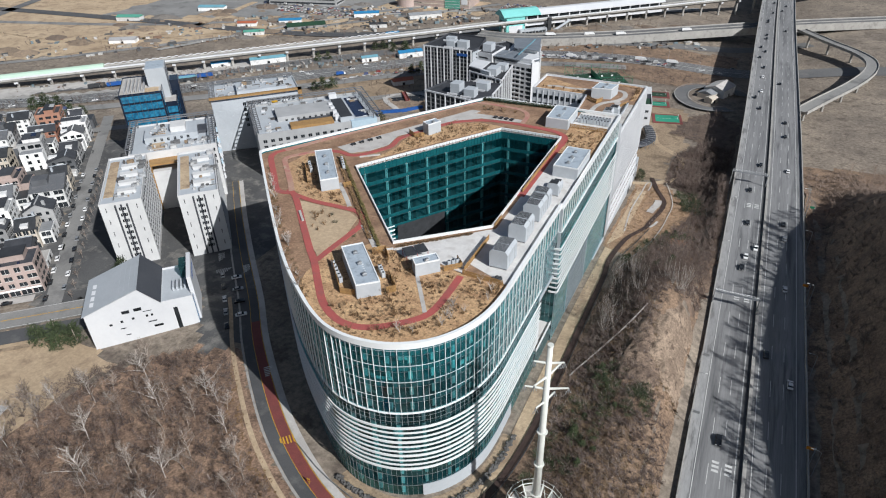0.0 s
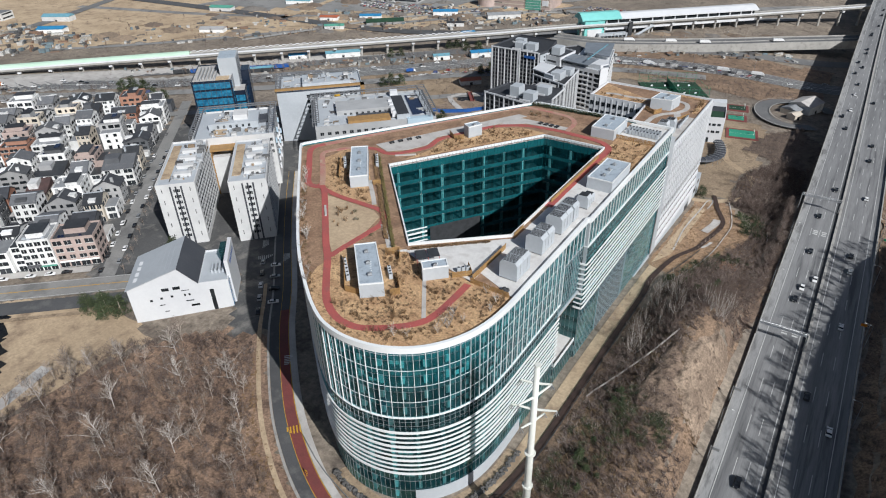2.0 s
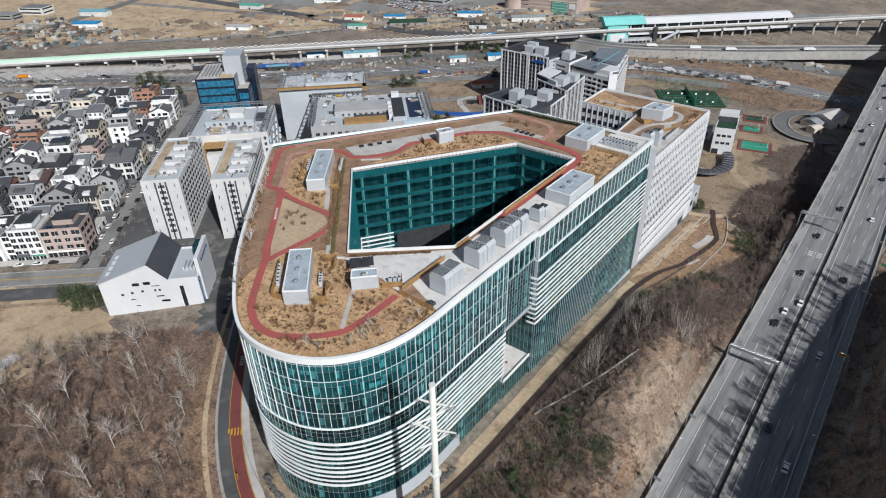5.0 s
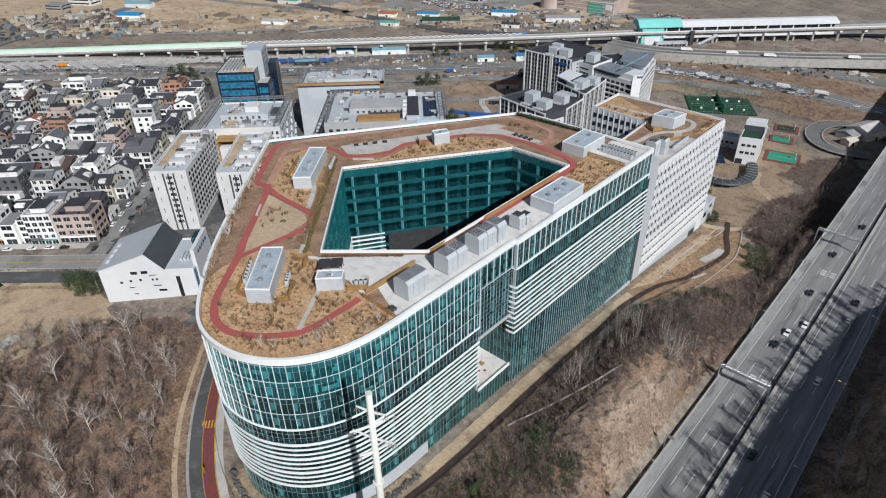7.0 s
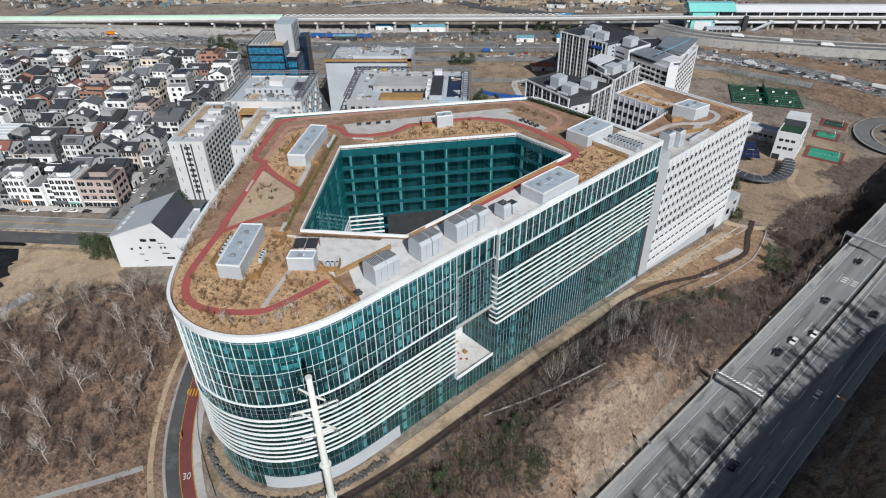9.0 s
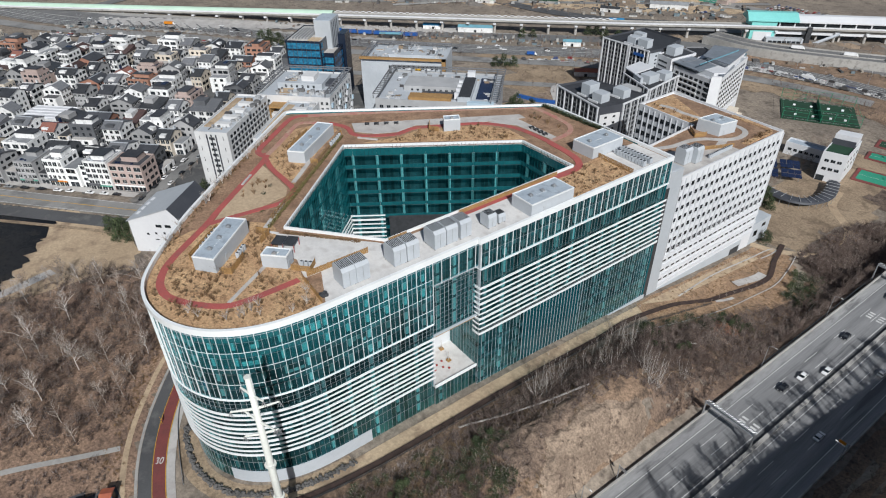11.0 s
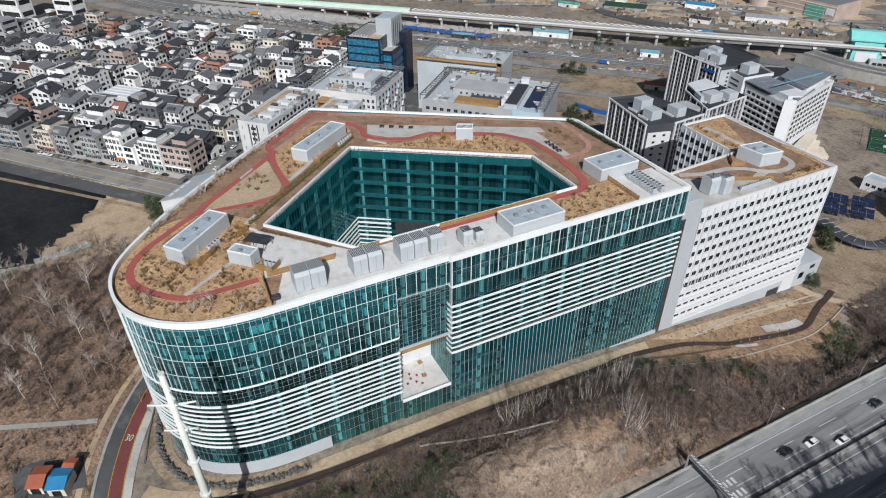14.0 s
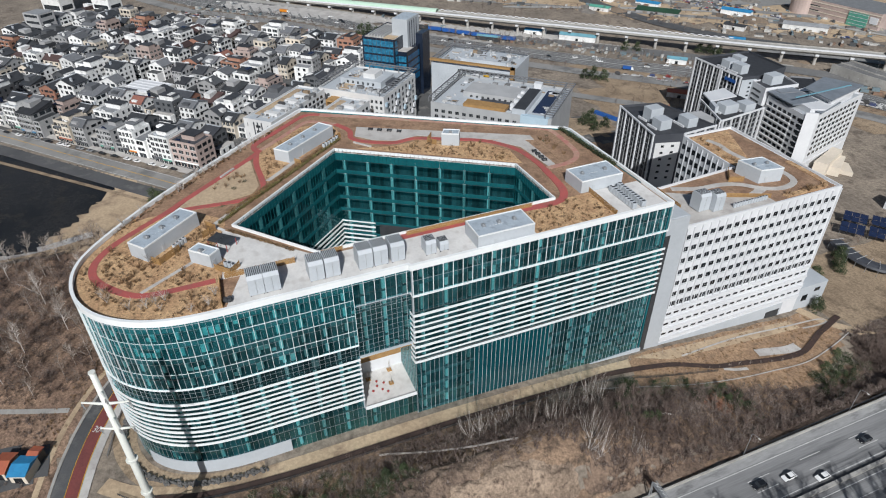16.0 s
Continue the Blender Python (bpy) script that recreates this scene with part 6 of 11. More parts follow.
stroll([(-133.4, 151.2), (-127.6, 147.1), (-113.8, 132.6), (-104.2, 122.5), (-98.8, 117.2), (-91.9, 109.2), (-85.6, 102.4), (-79.8, 98.6), (-74.7, 97.4), (-69.6, 98.4), (-63.8, 102.4), (-58.9, 107.6), (-57.4, 112.5), (-57.2, 120), (-57.3, 127.6)], 1.05, "running_track", "track", "red rubber walking track round the roof")
stroll([(-131.4, 149.4), (-121.6, 147.6), (-110, 147.6), (-103.4, 147.3), (-99.6, 144.6), (-97.4, 140.2), (-97.6, 134), (-98.5, 123.4), (-98.6, 118.2)], 0.95, "running_track", "track", "red rubber path across the lawn", lift=0.012)
stroll([(-131.6, 149.4), (-134.6, 148.6), (-138.0, 150.0), (-145.5, 158.2), (-152, 165.2), (-156.6, 170.6), (-157.4, 174.6), (-154.5, 180)], 1.1, "running_track", "track", "red rubber track turning at the roof corner", lift=0.012)
stroll([(-131.8, 150.6), (-137, 156.6), (-144, 164), (-150, 170.6), (-149.5, 174.5), (-143.4, 182)], 1.0, "running_track", "track_pale", "faded red rubber path", lift=0.016)
stroll([(-155.5, 178), (-144, 198.0), (-129.9, 220.6), (-115.9, 242.6), (-107, 256.0)], 1.3, "running_track", "track_pale", "faded red track along the long parapet", lift=0.016)
stroll([(-107, 256.0), (-101.5, 256.6), (-92, 256.2), (-84, 254.6), (-79.6, 249.5), (-78.6, 239.6)], 1.0, "running_track", "track_pale", "faded red path by the hedge", lift=0.02)
stroll([(-144, 181.5), (-138.6, 184.2), (-134.2, 185.0), (-129.2, 184.0), (-124.5, 187.2), (-118.8, 196.9), (-119.2, 205.6), (-114, 216.5), (-106.7, 229.4), (-96.6, 236.4), (-87, 238.2), (-76.8, 238.2), (-66, 236.8), (-60.6, 235.2)], 1.05, "running_track", "track", "red rubber path curving past the plaza", lift=0.024)
stroll([(-78, 238.2), (-66, 237.2), (-60.4, 235.0), (-57.6, 231.5), (-57.2, 226), (-57.6, 214), (-57.6, 178)], 1.25, "running_track", "track", "red rubber path along the courtyard rim", lift=0.028)
stroll([(-59.2, 109.4), (-68.2, 122.6)], 0.55, "stone_path", "pale_paving", "narrow pale stone path", lift=0.02)
stroll([(-96.8, 140.6), (-91.0, 135.2), (-85.4, 129.6)], 0.75, "stone_path", "pale_paving", "narrow pale stone path", lift=0.03)
stroll([(-119.8, 162.2), (-110.7, 153.0), (-107.2, 149.2)], 0.75, "stone_path", "pale_paving", "narrow pale stone path", lift=0.02)

stroll([(-85.2, 129.4), (-81.3, 132.4)], 0.5, "stone_path", "terrace_stone", "narrow pale stone path at the deck edge", lift=0.03)

# low walls and benches of the garden
for a, b in (((-124.6, 183.6), (-118.4, 188.6)), ((-120.5, 139.8), (-115.6, 134.9))):
    line = even([Vector((*a, 0)), Vector((*b, 0))], 20)
    tagged(ribbon(line, 0.35, SOIL, SOIL + 0.45, "pale_paving", "stone_bench", None), "long pale stone bench in the roof garden", "bench")


def face_strip(name, parent, a, b, z0, z1, proud, material, label=""):
    return wall_strip([Vector((*a, 0)), Vector((*b, 0))], z0, z1, -proud, name, material, parent, label, depth=proud + 0.05)


def penthouse(loop, z0, z1, label, vents=2, hatch=True):
    """A stair or plant house: walls, flat roof inside a low upstand, a door, fans on top."""
    ob = thing("penthouse", label, "penthouse", "stair houses on the roof")
    wall = part("wall", slab_bm(loop, z0, z1 - 0.25), "pale_grey", ob)
    kerb([(x, y) for x, y in loop], 0.3, z1 - 0.3, z1 + 0.12, "upstand", "white_metal", ob)
    cx, cy = sum(p[0] for p in loop) / len(loop), sum(p[1] for p in loop) / len(loop)
    roof = part("roof", slab_bm([(cx + (x - cx) * 0.965, cy + (y - cy) * 0.965) for x, y in loop], z1 - 0.25, z1 - 0.1), "roof_felt", ob, "blue-grey roof felt")
    a, b, c = (Vector((*loop[k], 0)) for k in (0, 1, 2))
    long, e = (c - b), (b - a).normalized()
    d = long.normalized()
    for k in range(vents):
        q = b - e * (b - a).length * 0.5 + d * long.length * (0.2 + 0.55 * k / max(1, vents - 1))
        bm = bmesh.new()
        box(bm, -0.5, -0.6, 0, 0.5, 0.6, 0.75)
        bmesh.ops.bevel(bm, geom=bm.edges[:], offset=0.06, segments=1, affect="EDGES")
        rod(bm, (0, 0, 0.7), (0, 0, 1.0), 0.4, 0.34, 10)
        f = part("roof_fan", bm, "steel", roof, "grey roof fan")
        f.matrix_basis = pose(q.x, q.y, z1 - 0.1, 0, 0, math.degrees(math.atan2(d.y, d.x)))
    for k in range(5):
        q = b - e * (b - a).length * 0.45 + d * long.length * (0.3 + 0.05 * k)
        bm = rod(bmesh.new(), (0, 0, 0), (0.5, 0.1 * k, 0.3), 0.07, n=5)
        f = part("conduit", bm, "white_metal", roof)
        f.matrix_basis = pose(q.x, q.y, z1 - 0.1)
    n = Vector((d.y, -d.x, 0))
    q = b + d * long.length * 0.3 + n * 0.03
    bm = box_bm(-0.5, -0.06, 0, 0.5, 0.05, 2.1)
    f = part("door", bm, "grey_panel", wall, "grey steel door")
    f.matrix_basis = pose(q.x, q.y, z0 + 0.5, 0, 0, math.degrees(math.atan2(d.y, d.x)))
    return ob


penthouse([(-121.9, 154.3), (-117.3, 158.6), (-133.2, 178.2), (-138.2, 174.2)], 49.5, 54.3, "long pale grey stair house on the roof", 3)
penthouse([(-78.1, 107.2), (-73.1, 111.4), (-87.4, 126.0), (-92, 121.6)], 49.5, 54.4, "long pale grey stair house on the mulch bed", 3)
penthouse([(-68.5, 122.3), (-63.4, 127.4), (-66, 130.2), (-71.1, 125.2)], 49.5, 54.0, "small pale grey stair house beside the deck", 1)
penthouse([(-109.6, 212.9), (-106.7, 218.6), (-110.3, 220.6), (-113.2, 215.2)], 49.5, 54.6, "small pale grey lift house beside the plaza", 1)
penthouse([(-68.6, 240.3), (-59.2, 240.5), (-59.2, 256), (-68.9, 256)], 49.5, 54.1, "broad grey plant house by the roof corner", 2)
penthouse([(-52.4, 197), (-43.5, 197), (-43.5, 214.8), (-52.2, 214.8)], 49.5, 54.2, "broad grey plant house at the roof edge", 3)
penthouse([(-66.8, 314.6), (-57.0, 316.2), (-55.4, 325.4), (-65.4, 324.8)], 38, 43.6, "grey stair house on the annex roof", 2)


def cooler(x, y, w, d, h, z=SOIL, label="tall pale grey cooling unit with a slatted top"):
    ob = thing("cooling_unit", label, "cooling unit", "cooling units on the roof", at=(x, y, z))
    bm = bmesh.new()
    box(bm, -w / 2, -d / 2, 0.4, w / 2, d / 2, h - 0.9)
    top = [v for v in bm.verts if v.co.z > h - 1.0]
    part("casing", bm, "pale_grey", ob)
    bm = bmesh.new()
    vs = [bm.verts.new(c) for c in ((-w / 2, -d / 2, h - 0.9), (w / 2, -d / 2, h - 0.9), (w / 2, d / 2, h - 0.9), (-w / 2, d / 2, h - 0.9), (-w * 0.36, -d / 2, h), (w * 0.36, -d / 2, h), (w * 0.36, d / 2, h), (-w * 0.36, d / 2, h))]
    for f in ((0, 1, 5, 4), (1, 2, 6, 5), (2, 3, 7, 6), (3, 0, 4, 7), (4, 5, 6, 7)):
        bm.faces.new([vs[k] for k in f])
    hood = part("hood", bm, "pale_grey", ob)
    bm = box_bm(-w * 0.34, -0.1, h, w * 0.34, 0.1, h + 0.1)
    first = part("slat", bm, "dark_metal", hood)
    for k in range(8):
        m = pose(0, -d * 0.42 + d * 0.84 * k / 7, 0)
        if k == 0:
            first.matrix_basis = m
        else:
            share("slat", first, hood, m)
    leg = None
    for sx in (-1, 1):
        for sy in (-1, 1):
            if leg is None:
                leg = part("leg", box_bm(-0.15, -0.15, 0, 0.15, 0.15, 0.45), "dark_metal", ob)
                leg.matrix_basis = pose(-w * 0.42, -d * 0.42, 0)
            else:
                share("leg", leg, ob, pose(sx * w * 0.42, sy * d * 0.42, 0))
    part("seam", box_bm(w / 2, -0.05, 0.5, w / 2 + 0.06, 0.05, h - 1), "steel", ob)
    bm = bmesh.new()
    rod(bm, (-w / 2 - 0.3, d * 0.3, 0.6), (-w / 2 - 0.3, d * 0.3, h * 0.7), 0.14, n=8)
    rod(bm, (-w / 2 - 0.3, d * 0.3, h * 0.7), (-w / 2, d * 0.3, h * 0.7), 0.14, n=8)
    part("pipe", bm, "steel", ob)
    return ob


for y in (137.0, 141.0, 152.4, 156.6, 165.6, 169.8, 174.6):
    cooler(-49.2, y, 5.4, 3.9, 6.0)
cooler(-48.0, 184.0, 4.0, 3.0, 4.6, label="grey cooling unit with a slatted top")
cooler(-48.0, 188.0, 3.4, 2.6, 3.2, label="low grey cooling unit with a slatted top")
cooler(-51.5, 284.4, 4.6, 4.4, 6.8, 38.2, "tall grey cooling unit on the annex roof")
cooler(-49.6, 288.9, 4.6, 4.0, 6.8, 38.2, "tall grey cooling unit on the annex roof")


def air_unit(x, y, z=SOIL, turn=0):
    ob = thing("air_unit", "small white outdoor air unit in a row", "air unit", "outdoor air units", at=(x, y, z), turn=turn)
    casing = part("casing", box_bm(-0.5, -0.4, 0.15, 0.5, 0.4, 1.75, bevel=0.04), "pale_grey", ob)
    bm = bmesh.new()
    bmesh.ops.create_cone(bm, cap_ends=True, segments=12, radius1=0.34, radius2=0.34, depth=0.06, matrix=Matrix.Translation((0, 0, 1.78)))
    part("fan_grille", bm, "dark_metal", casing)
    part("base", box_bm(-0.55, -0.4, 0, 0.55, 0.4, 0.15), "concrete", ob)
    return ob


unit = air_unit(-57.0, 250.2)
for k in range(1, 20):
    copy_thing(unit, pose(-57.0 + 1.35 * (k % 10), 250.2 + 3.4 * (k // 10), SOIL) @ Matrix.Diagonal((1.1, 1.9, 1.2, 1)))
for x, y, n, dx, dy in ((-124.5, 172.5, 6, -1.0, 1.2), (-76.6, 118.6, 4, -0.9, 0.9), (-92.6, 117.8, 6, 1.3, -1.2), (-62.4, 131.0, 3, 0.9, 0.9), (-138.5, 170.4, 5, 1.1, -1.2)):
    for k in range(n):
        copy_thing(unit, pose(x + dx * k, y + dy * k, SOIL, 0, 0, 45))
for k in range(12):
    copy_thing(unit, pose(-47.2, 296.0 + 1.25 * k, 38.25, 0, 0, 90))


def fence(a, b, tall, z=SOIL, label="timber slat screen round the roof plant"):
    """Posts and level boards."""
    a, b = Vector((*a, z)), Vector((*b, z))
    d = b - a
    ob = thing("timber_screen", label, "fence", "timber screens", at=tuple(a), turn=math.degrees(math.atan2(d.y, d.x)))
    count = max(1, round(d.length / 2.0))
    post = board = None
    for k in range(count + 1):
        m = pose(d.length * k / count, 0, 0)
        if post is None:
            post = part("post", box_bm(-0.06, -0.06, 0, 0.06, 0.06, tall + 0.05), "timber", ob)
        else:
            share("post", post, ob, m)
    rows = max(4, int(tall / 0.24))
    for k in range(rows):
        m = pose(0, -0.08, tall * k / rows)
        if board is None:
            board = part("board", box_bm(0, -0.02, 0, d.length, 0.02, tall / rows * 0.78), "timber", ob)
            board.matrix_basis = m
        else:
            share("board", board, ob, m)
    return ob


for a, b, h in [((-57.2, 128.7), (-45.2, 128.2), 1.7), ((-57.3, 130.0), (-57.3, 148.5), 1.9), ((-58.4, 156), (-58.4, 162), 1.3), ((-58.0, 181), (-58.0, 222), 1.6),
                ((-93.8, 119.0), (-83.6, 107.6), 2.2), ((-83.6, 107.6), (-79.5, 108.4), 2.0), ((-72.2, 112.6), (-70.4, 114.4), 2.1), ((-70.4, 114.4), (-75.6, 119.8), 2.1), ((-85.5, 127.6), (-82.4, 130.2), 2.2), ((-82.4, 130.2), (-79.4, 126.4), 2.2),
                ((-62.6, 128.0), (-58.6, 131.6), 1.9), ((-58.6, 131.6), (-61.4, 134.4), 1.9), ((-140.5, 170.5), (-130.0, 157.6), 2.0), ((-116.6, 160.2), (-114.6, 162.0), 2.0), ((-131.4, 180.4), (-126.0, 174.0), 2.0),
                ((-118.2, 212.2), (-114.0, 209.0), 2.0), ((-114.0, 209.0), (-111.0, 211.4), 2.0), ((-59.0, 243.4), (-43.6, 243.2), 1.8), ((-68.4, 312.6), (-62.4, 307.6), 2.2), ((-62.4, 307.6), (-60.4, 312.6), 2.2)]:
    fence(a, b, h, 38.2 if a[1] > 300 else SOIL)
fence((-66.6, 278.5), (-53.6, 278.2), 2.0, 38.2, "timber slat screen on the annex roof")
fence((-56.5, 292.5), (-47.5, 312.5), 1.8, 38.2, "timber slat screen on the annex roof")


def pergola():
    ob = thing("pergola", "dark panelled pergola with red-brown posts", "pergola", at=(-73.2, 131.2, SOIL), turn=45)
    for k, sx in enumerate((-1.75, 1.75)):
        bm = box_bm(-1.6, -2.2, 2.4, 1.6, 2.2, 2.52)
        ob2 = part("panel", bm, "dark_metal", ob, "dark glazed panel")
        ob2.matrix_basis = pose(sx, 0, 0.1 * k)
    for sx in (-3.2, 0, 3.2):
        for sy in (-2, 2):
            p = part("post", box_bm(-0.08, -0.08, 0, 0.08, 0.08, 2.4), "track", ob)
            p.matrix_basis = pose(sx, sy, 0)


pergola()


def picnic_table(x, y, turn):
    ob = thing("picnic_table", "dark timber picnic table with benches", "table", "picnic tables", at=(x, y, SOIL), turn=turn)
    part("tabletop", box_bm(-0.9, -0.4, 0.7, 0.9, 0.4, 0.77), "dark_metal", ob)
    for s in (-1, 1):
        b = part("bench", box_bm(-0.9, -0.15, 0.4, 0.9, 0.15, 0.46), "dark_metal", ob)
        b.matrix_basis = pose(0, s * 0.75, 0)
        l = part("trestle", box_bm(-0.05, -0.8, 0, 0.05, 0.8, 0.7), "dark_metal", ob)
        l.matrix_basis = pose(s * 0.7, 0, 0)
    return ob


table = picnic_table(-133.2, 192.8, 57)
for x, y in ((-131.2, 195.9), (-129.2, 199.2), (-127.0, 202.4), (-91.5, 241.6), (-89.0, 241.6), (-86.5, 241.5), (-84.0, 241.4)):
    copy_thing(table, pose(x, y, SOIL, 0, 0, 57 if y < 210 else 80))

# annex roof
bed([(-66.5, 273.4), (-44.2, 273.4), (-44.2, 340.9), (-98.6, 342), (-98.6, 319), (-70.4, 317.6)], "annex_lawn", "roof_soil", "brown planted soil on the annex roof", z=38.3)
bed([(-98, 319.8), (-71.5, 318.4), (-71.5, 327), (-97.8, 340)], "mulch_bed", "mulch", "straw mulch bed on the annex roof", z=38.34)
bed([(-52.0, 275), (-44.4, 274.6), (-44.4, 312), (-48.5, 312), (-58.0, 292.0), (-66, 279), (-53.4, 279)], "annex_deck", "pale_paving", "pale deck under the annex plant", z=38.36, category="deck")
stroll([(-66.0, 284.5), (-62.5, 293.5), (-61.6, 303), (-59.0, 309.6), (-53.6, 315.2), (-51.0, 322), (-53.0, 329.5), (-60.0, 331.6), (-66, 328.4), (-73.2, 326.6), (-81.6, 325.6), (-88, 326.4), (-93.4, 325.0)], 1.2, "stone_path", "pale_paving", "winding pale path on the annex roof", z=38.3, lift=0.06)
stroll([(-50.6, 306.9), (-53.6, 315.0)], 1.6, "stone_path", "pale_paving", "pale path on the annex roof", z=38.3, lift=0.08)
stroll([(-46.2, 318), (-46.4, 336.5), (-52, 339.6), (-66, 340.0)], 1.1, "planter_bed", "mulch", "planted strip along the annex parapet", z=38.35, lift=0.25)


# ---- bare shrubs and hedges of the roof ----
def sticks(name, segs, material, parent, sides=3, label=""):
    """Thin tapered sticks as one mesh."""
    verts, faces = [], []
    if sides == 1:
        for k, (a, b, r0, r1) in enumerate(segs):
            d = b - a
            x = Vector((d.y, -d.x, 0.3 * d.length)) if k % 2 else d.orthogonal()
            x = x.normalized() if x.length > 1e-6 else Vector((1, 0, 0))
            i = len(verts)
            verts += [tuple(a - x * r0), tuple(a + x * r0), tuple(b + x * r1), tuple(b - x * r1)]
            faces.append((i, i + 1, i + 2, i + 3))
    ring = [(math.cos(2 * math.pi * k / sides), math.sin(2 * math.pi * k / sides)) for k in range(sides)]
    for a, b, r0, r1 in segs if sides > 1 else ():
        d = (b - a)
        if d.length < 1e-5:
            continue
        d.normalize()
        x = d.orthogonal().normalized()
        y = d.cross(x)
        i = len(verts)
        for p, r in ((a, r0), (b, r1)):
            verts += [tuple(p + (x * c + y * s) * r) for c, s in ring]
        faces += [(i + k, i + (k + 1) % sides, i + sides + (k + 1) % sides, i + sides + k) for k in range(sides)]
    me = bpy.data.meshes.new(name)
    me.from_pydata(verts, [], faces)
    me.materials.append(M[material])
    ob = new(name, me)
    ob.parent = parent
    if label:
        ob["label"] = label
    return ob


def ray_out(rnd, up, lean):
    a = rnd.uniform(0, 2 * math.pi)
    return Vector((math.cos(a) * lean, math.sin(a) * lean, up)).normalized()


def shrub(seed, h, spread, stems, label, material="dry_shrub"):
    rnd = random.Random(seed)
    segs = []
    for _ in range(stems):
        d = ray_out(rnd, 1.0, rnd.uniform(0.2, spread))
        p = Vector((rnd.uniform(-0.12, 0.12), rnd.uniform(-0.12, 0.12), 0))
        q = p + d * h * rnd.uniform(0.5, 0.75)
        segs.append((p, q, 0.035, 0.022))
        for _ in range(4):
            e = (d + ray_out(rnd, 0.4, 1.0) * 0.8).normalized()
            r = q + e * h * rnd.uniform(0.25, 0.45)
            segs.append((p.lerp(q, rnd.uniform(0.4, 1.0)), r, 0.02, 0.01))
            segs.append((r, r + (e + ray_out(rnd, 0.3, 1.0) * 0.7) * h * 0.2, 0.012, 0.006))
    return tagged(sticks("shrub", segs, material, None), label, "shrub", "shrubs of the roof garden")


shrubs = [shrub(1, 1.1, 0.8, 12, "low dead shrub on the mulch"), shrub(2, 1.7, 0.7, 10, "bare twiggy shrub on the mulch"), shrub(3, 0.8, 1.1, 16, "low straw tuft on the mulch"), shrub(4, 2.6, 0.45, 7, "young bare tree staked in the roof soil", "bark_pale")]


def sow(kinds, loop, count, z, seed, keep_off=()):
    rnd = random.Random(seed)
    xs, ys = [p[0] for p in loop], [p[1] for p in loop]
    left = count
    for _ in range(count * 30):
        x, y = rnd.uniform(min(xs), max(xs)), rnd.uniform(min(ys), max(ys))
        if not inside_loop(x, y, loop) or any(math.hypot(x - cx, y - cy) < r for cx, cy, r in keep_off):
            continue
        copy_thing(rnd.choice(kinds), pose(x, y, z, 0, 0, rnd.uniform(0, 360)) @ Matrix.Scale(rnd.uniform(0.7, 1.3), 4))
        left -= 1
        if not left:
            return


track_nose = [(-96, 116), (-88, 107), (-82, 101.6), (-75, 99.6), (-69.5, 100.6), (-62, 106), (-59, 113), (-59, 126.5), (-62, 126.5), (-67, 120.6), (-76, 110), (-79, 106), (-93.5, 121), (-88, 130), (-82, 131), (-97, 124)]
sow(shrubs[:3], [(-84, 101.8), (-75, 99.6), (-69.5, 100.6), (-61.5, 107), (-69, 120.5), (-77, 105.5)], 34, SOIL, 11)
sow(shrubs[:3], [(-59, 111), (-59, 126.5), (-62.5, 126.4), (-67.0, 121.4)], 10, SOIL, 12)
sow(shrubs[:3], [(-72, 111.8), (-86, 126.6), (-80, 131.5), (-72.4, 126), (-69.6, 121.5)], 20, SOIL, 13)
sow(shrubs[1:], [(-79, 95.4), (-70, 94.8), (-62, 97.4), (-56, 101.8), (-51, 107.5), (-46.5, 116), (-45, 127), (-55.6, 127), (-55.4, 112), (-60, 105), (-69, 96.4), (-78, 97)], 40, SOIL, 14)
sow(shrubs[:3], [(-118, 186), (-115, 197), (-116, 207), (-105.6, 226.5), (-96, 233), (-87, 232)], 40, SOIL, 15, ((-110, 216.5, 5),))
sow(shrubs[:3], [(-56, 217), (-44.4, 217), (-44.4, 242.5), (-57, 242.5)], 26, SOIL, 16)
sow(shrubs[2:], [(-158.4, 170.8), (-154, 166), (-126.4, 137), (-107, 117.5), (-97, 109), (-89, 102.8), (-92, 101.6), (-108, 115), (-128, 135)], 46, SOIL, 17)
sow(shrubs[:3], [(-142, 167), (-128, 150.5), (-108.5, 149.5), (-116, 157), (-122, 152.5), (-139, 174)], 24, SOIL, 18)
sow(shrubs[:2], [(-120, 143), (-108, 143), (-104, 137), (-108, 131), (-114, 136)], 10, SOIL, 19)
sow(shrubs[:2], [(-100, 251), (-84, 251), (-88, 248), (-100, 248)], 10, SOIL, 20)
sow(shrubs[:3], [(-97, 320.4), (-73, 319.6), (-73, 324), (-96, 324)], 12, 38.35, 21)
sow(shrubs[:2], [(-47.2, 318), (-45.2, 318), (-45.4, 338), (-47.4, 338)], 14, 38.6, 22)


def leaf_mass(seed, size, count, leaf, name, material, parent, label=""):
    """Many small leaf blades in a box-shaped crown."""
    rnd = random.Random(seed)
    verts, faces = [], []
    for _ in range(count):
        c = Vector((rnd.uniform(-size[0], size[0]), rnd.uniform(-size[1], size[1]), rnd.uniform(0, size[2])))
        a, b = ray_out(rnd, rnd.uniform(-0.6, 1), 1), ray_out(rnd, rnd.uniform(-0.6, 1), 1)
        s = leaf * rnd.uniform(0.6, 1.3)
        i = len(verts)
        verts += [tuple(c), tuple(c + a * s), tuple(c + (a + b) * s * 0.8), tuple(c + b * s)]
        faces.append((i, i + 1, i + 2, i + 3))
    me = bpy.data.meshes.new(name)
    me.from_pydata(verts, [], faces)
    me.materials.append(M[material])
    ob = new(name, me)
    ob.parent = parent
    if label:
        ob["label"] = label
    return ob


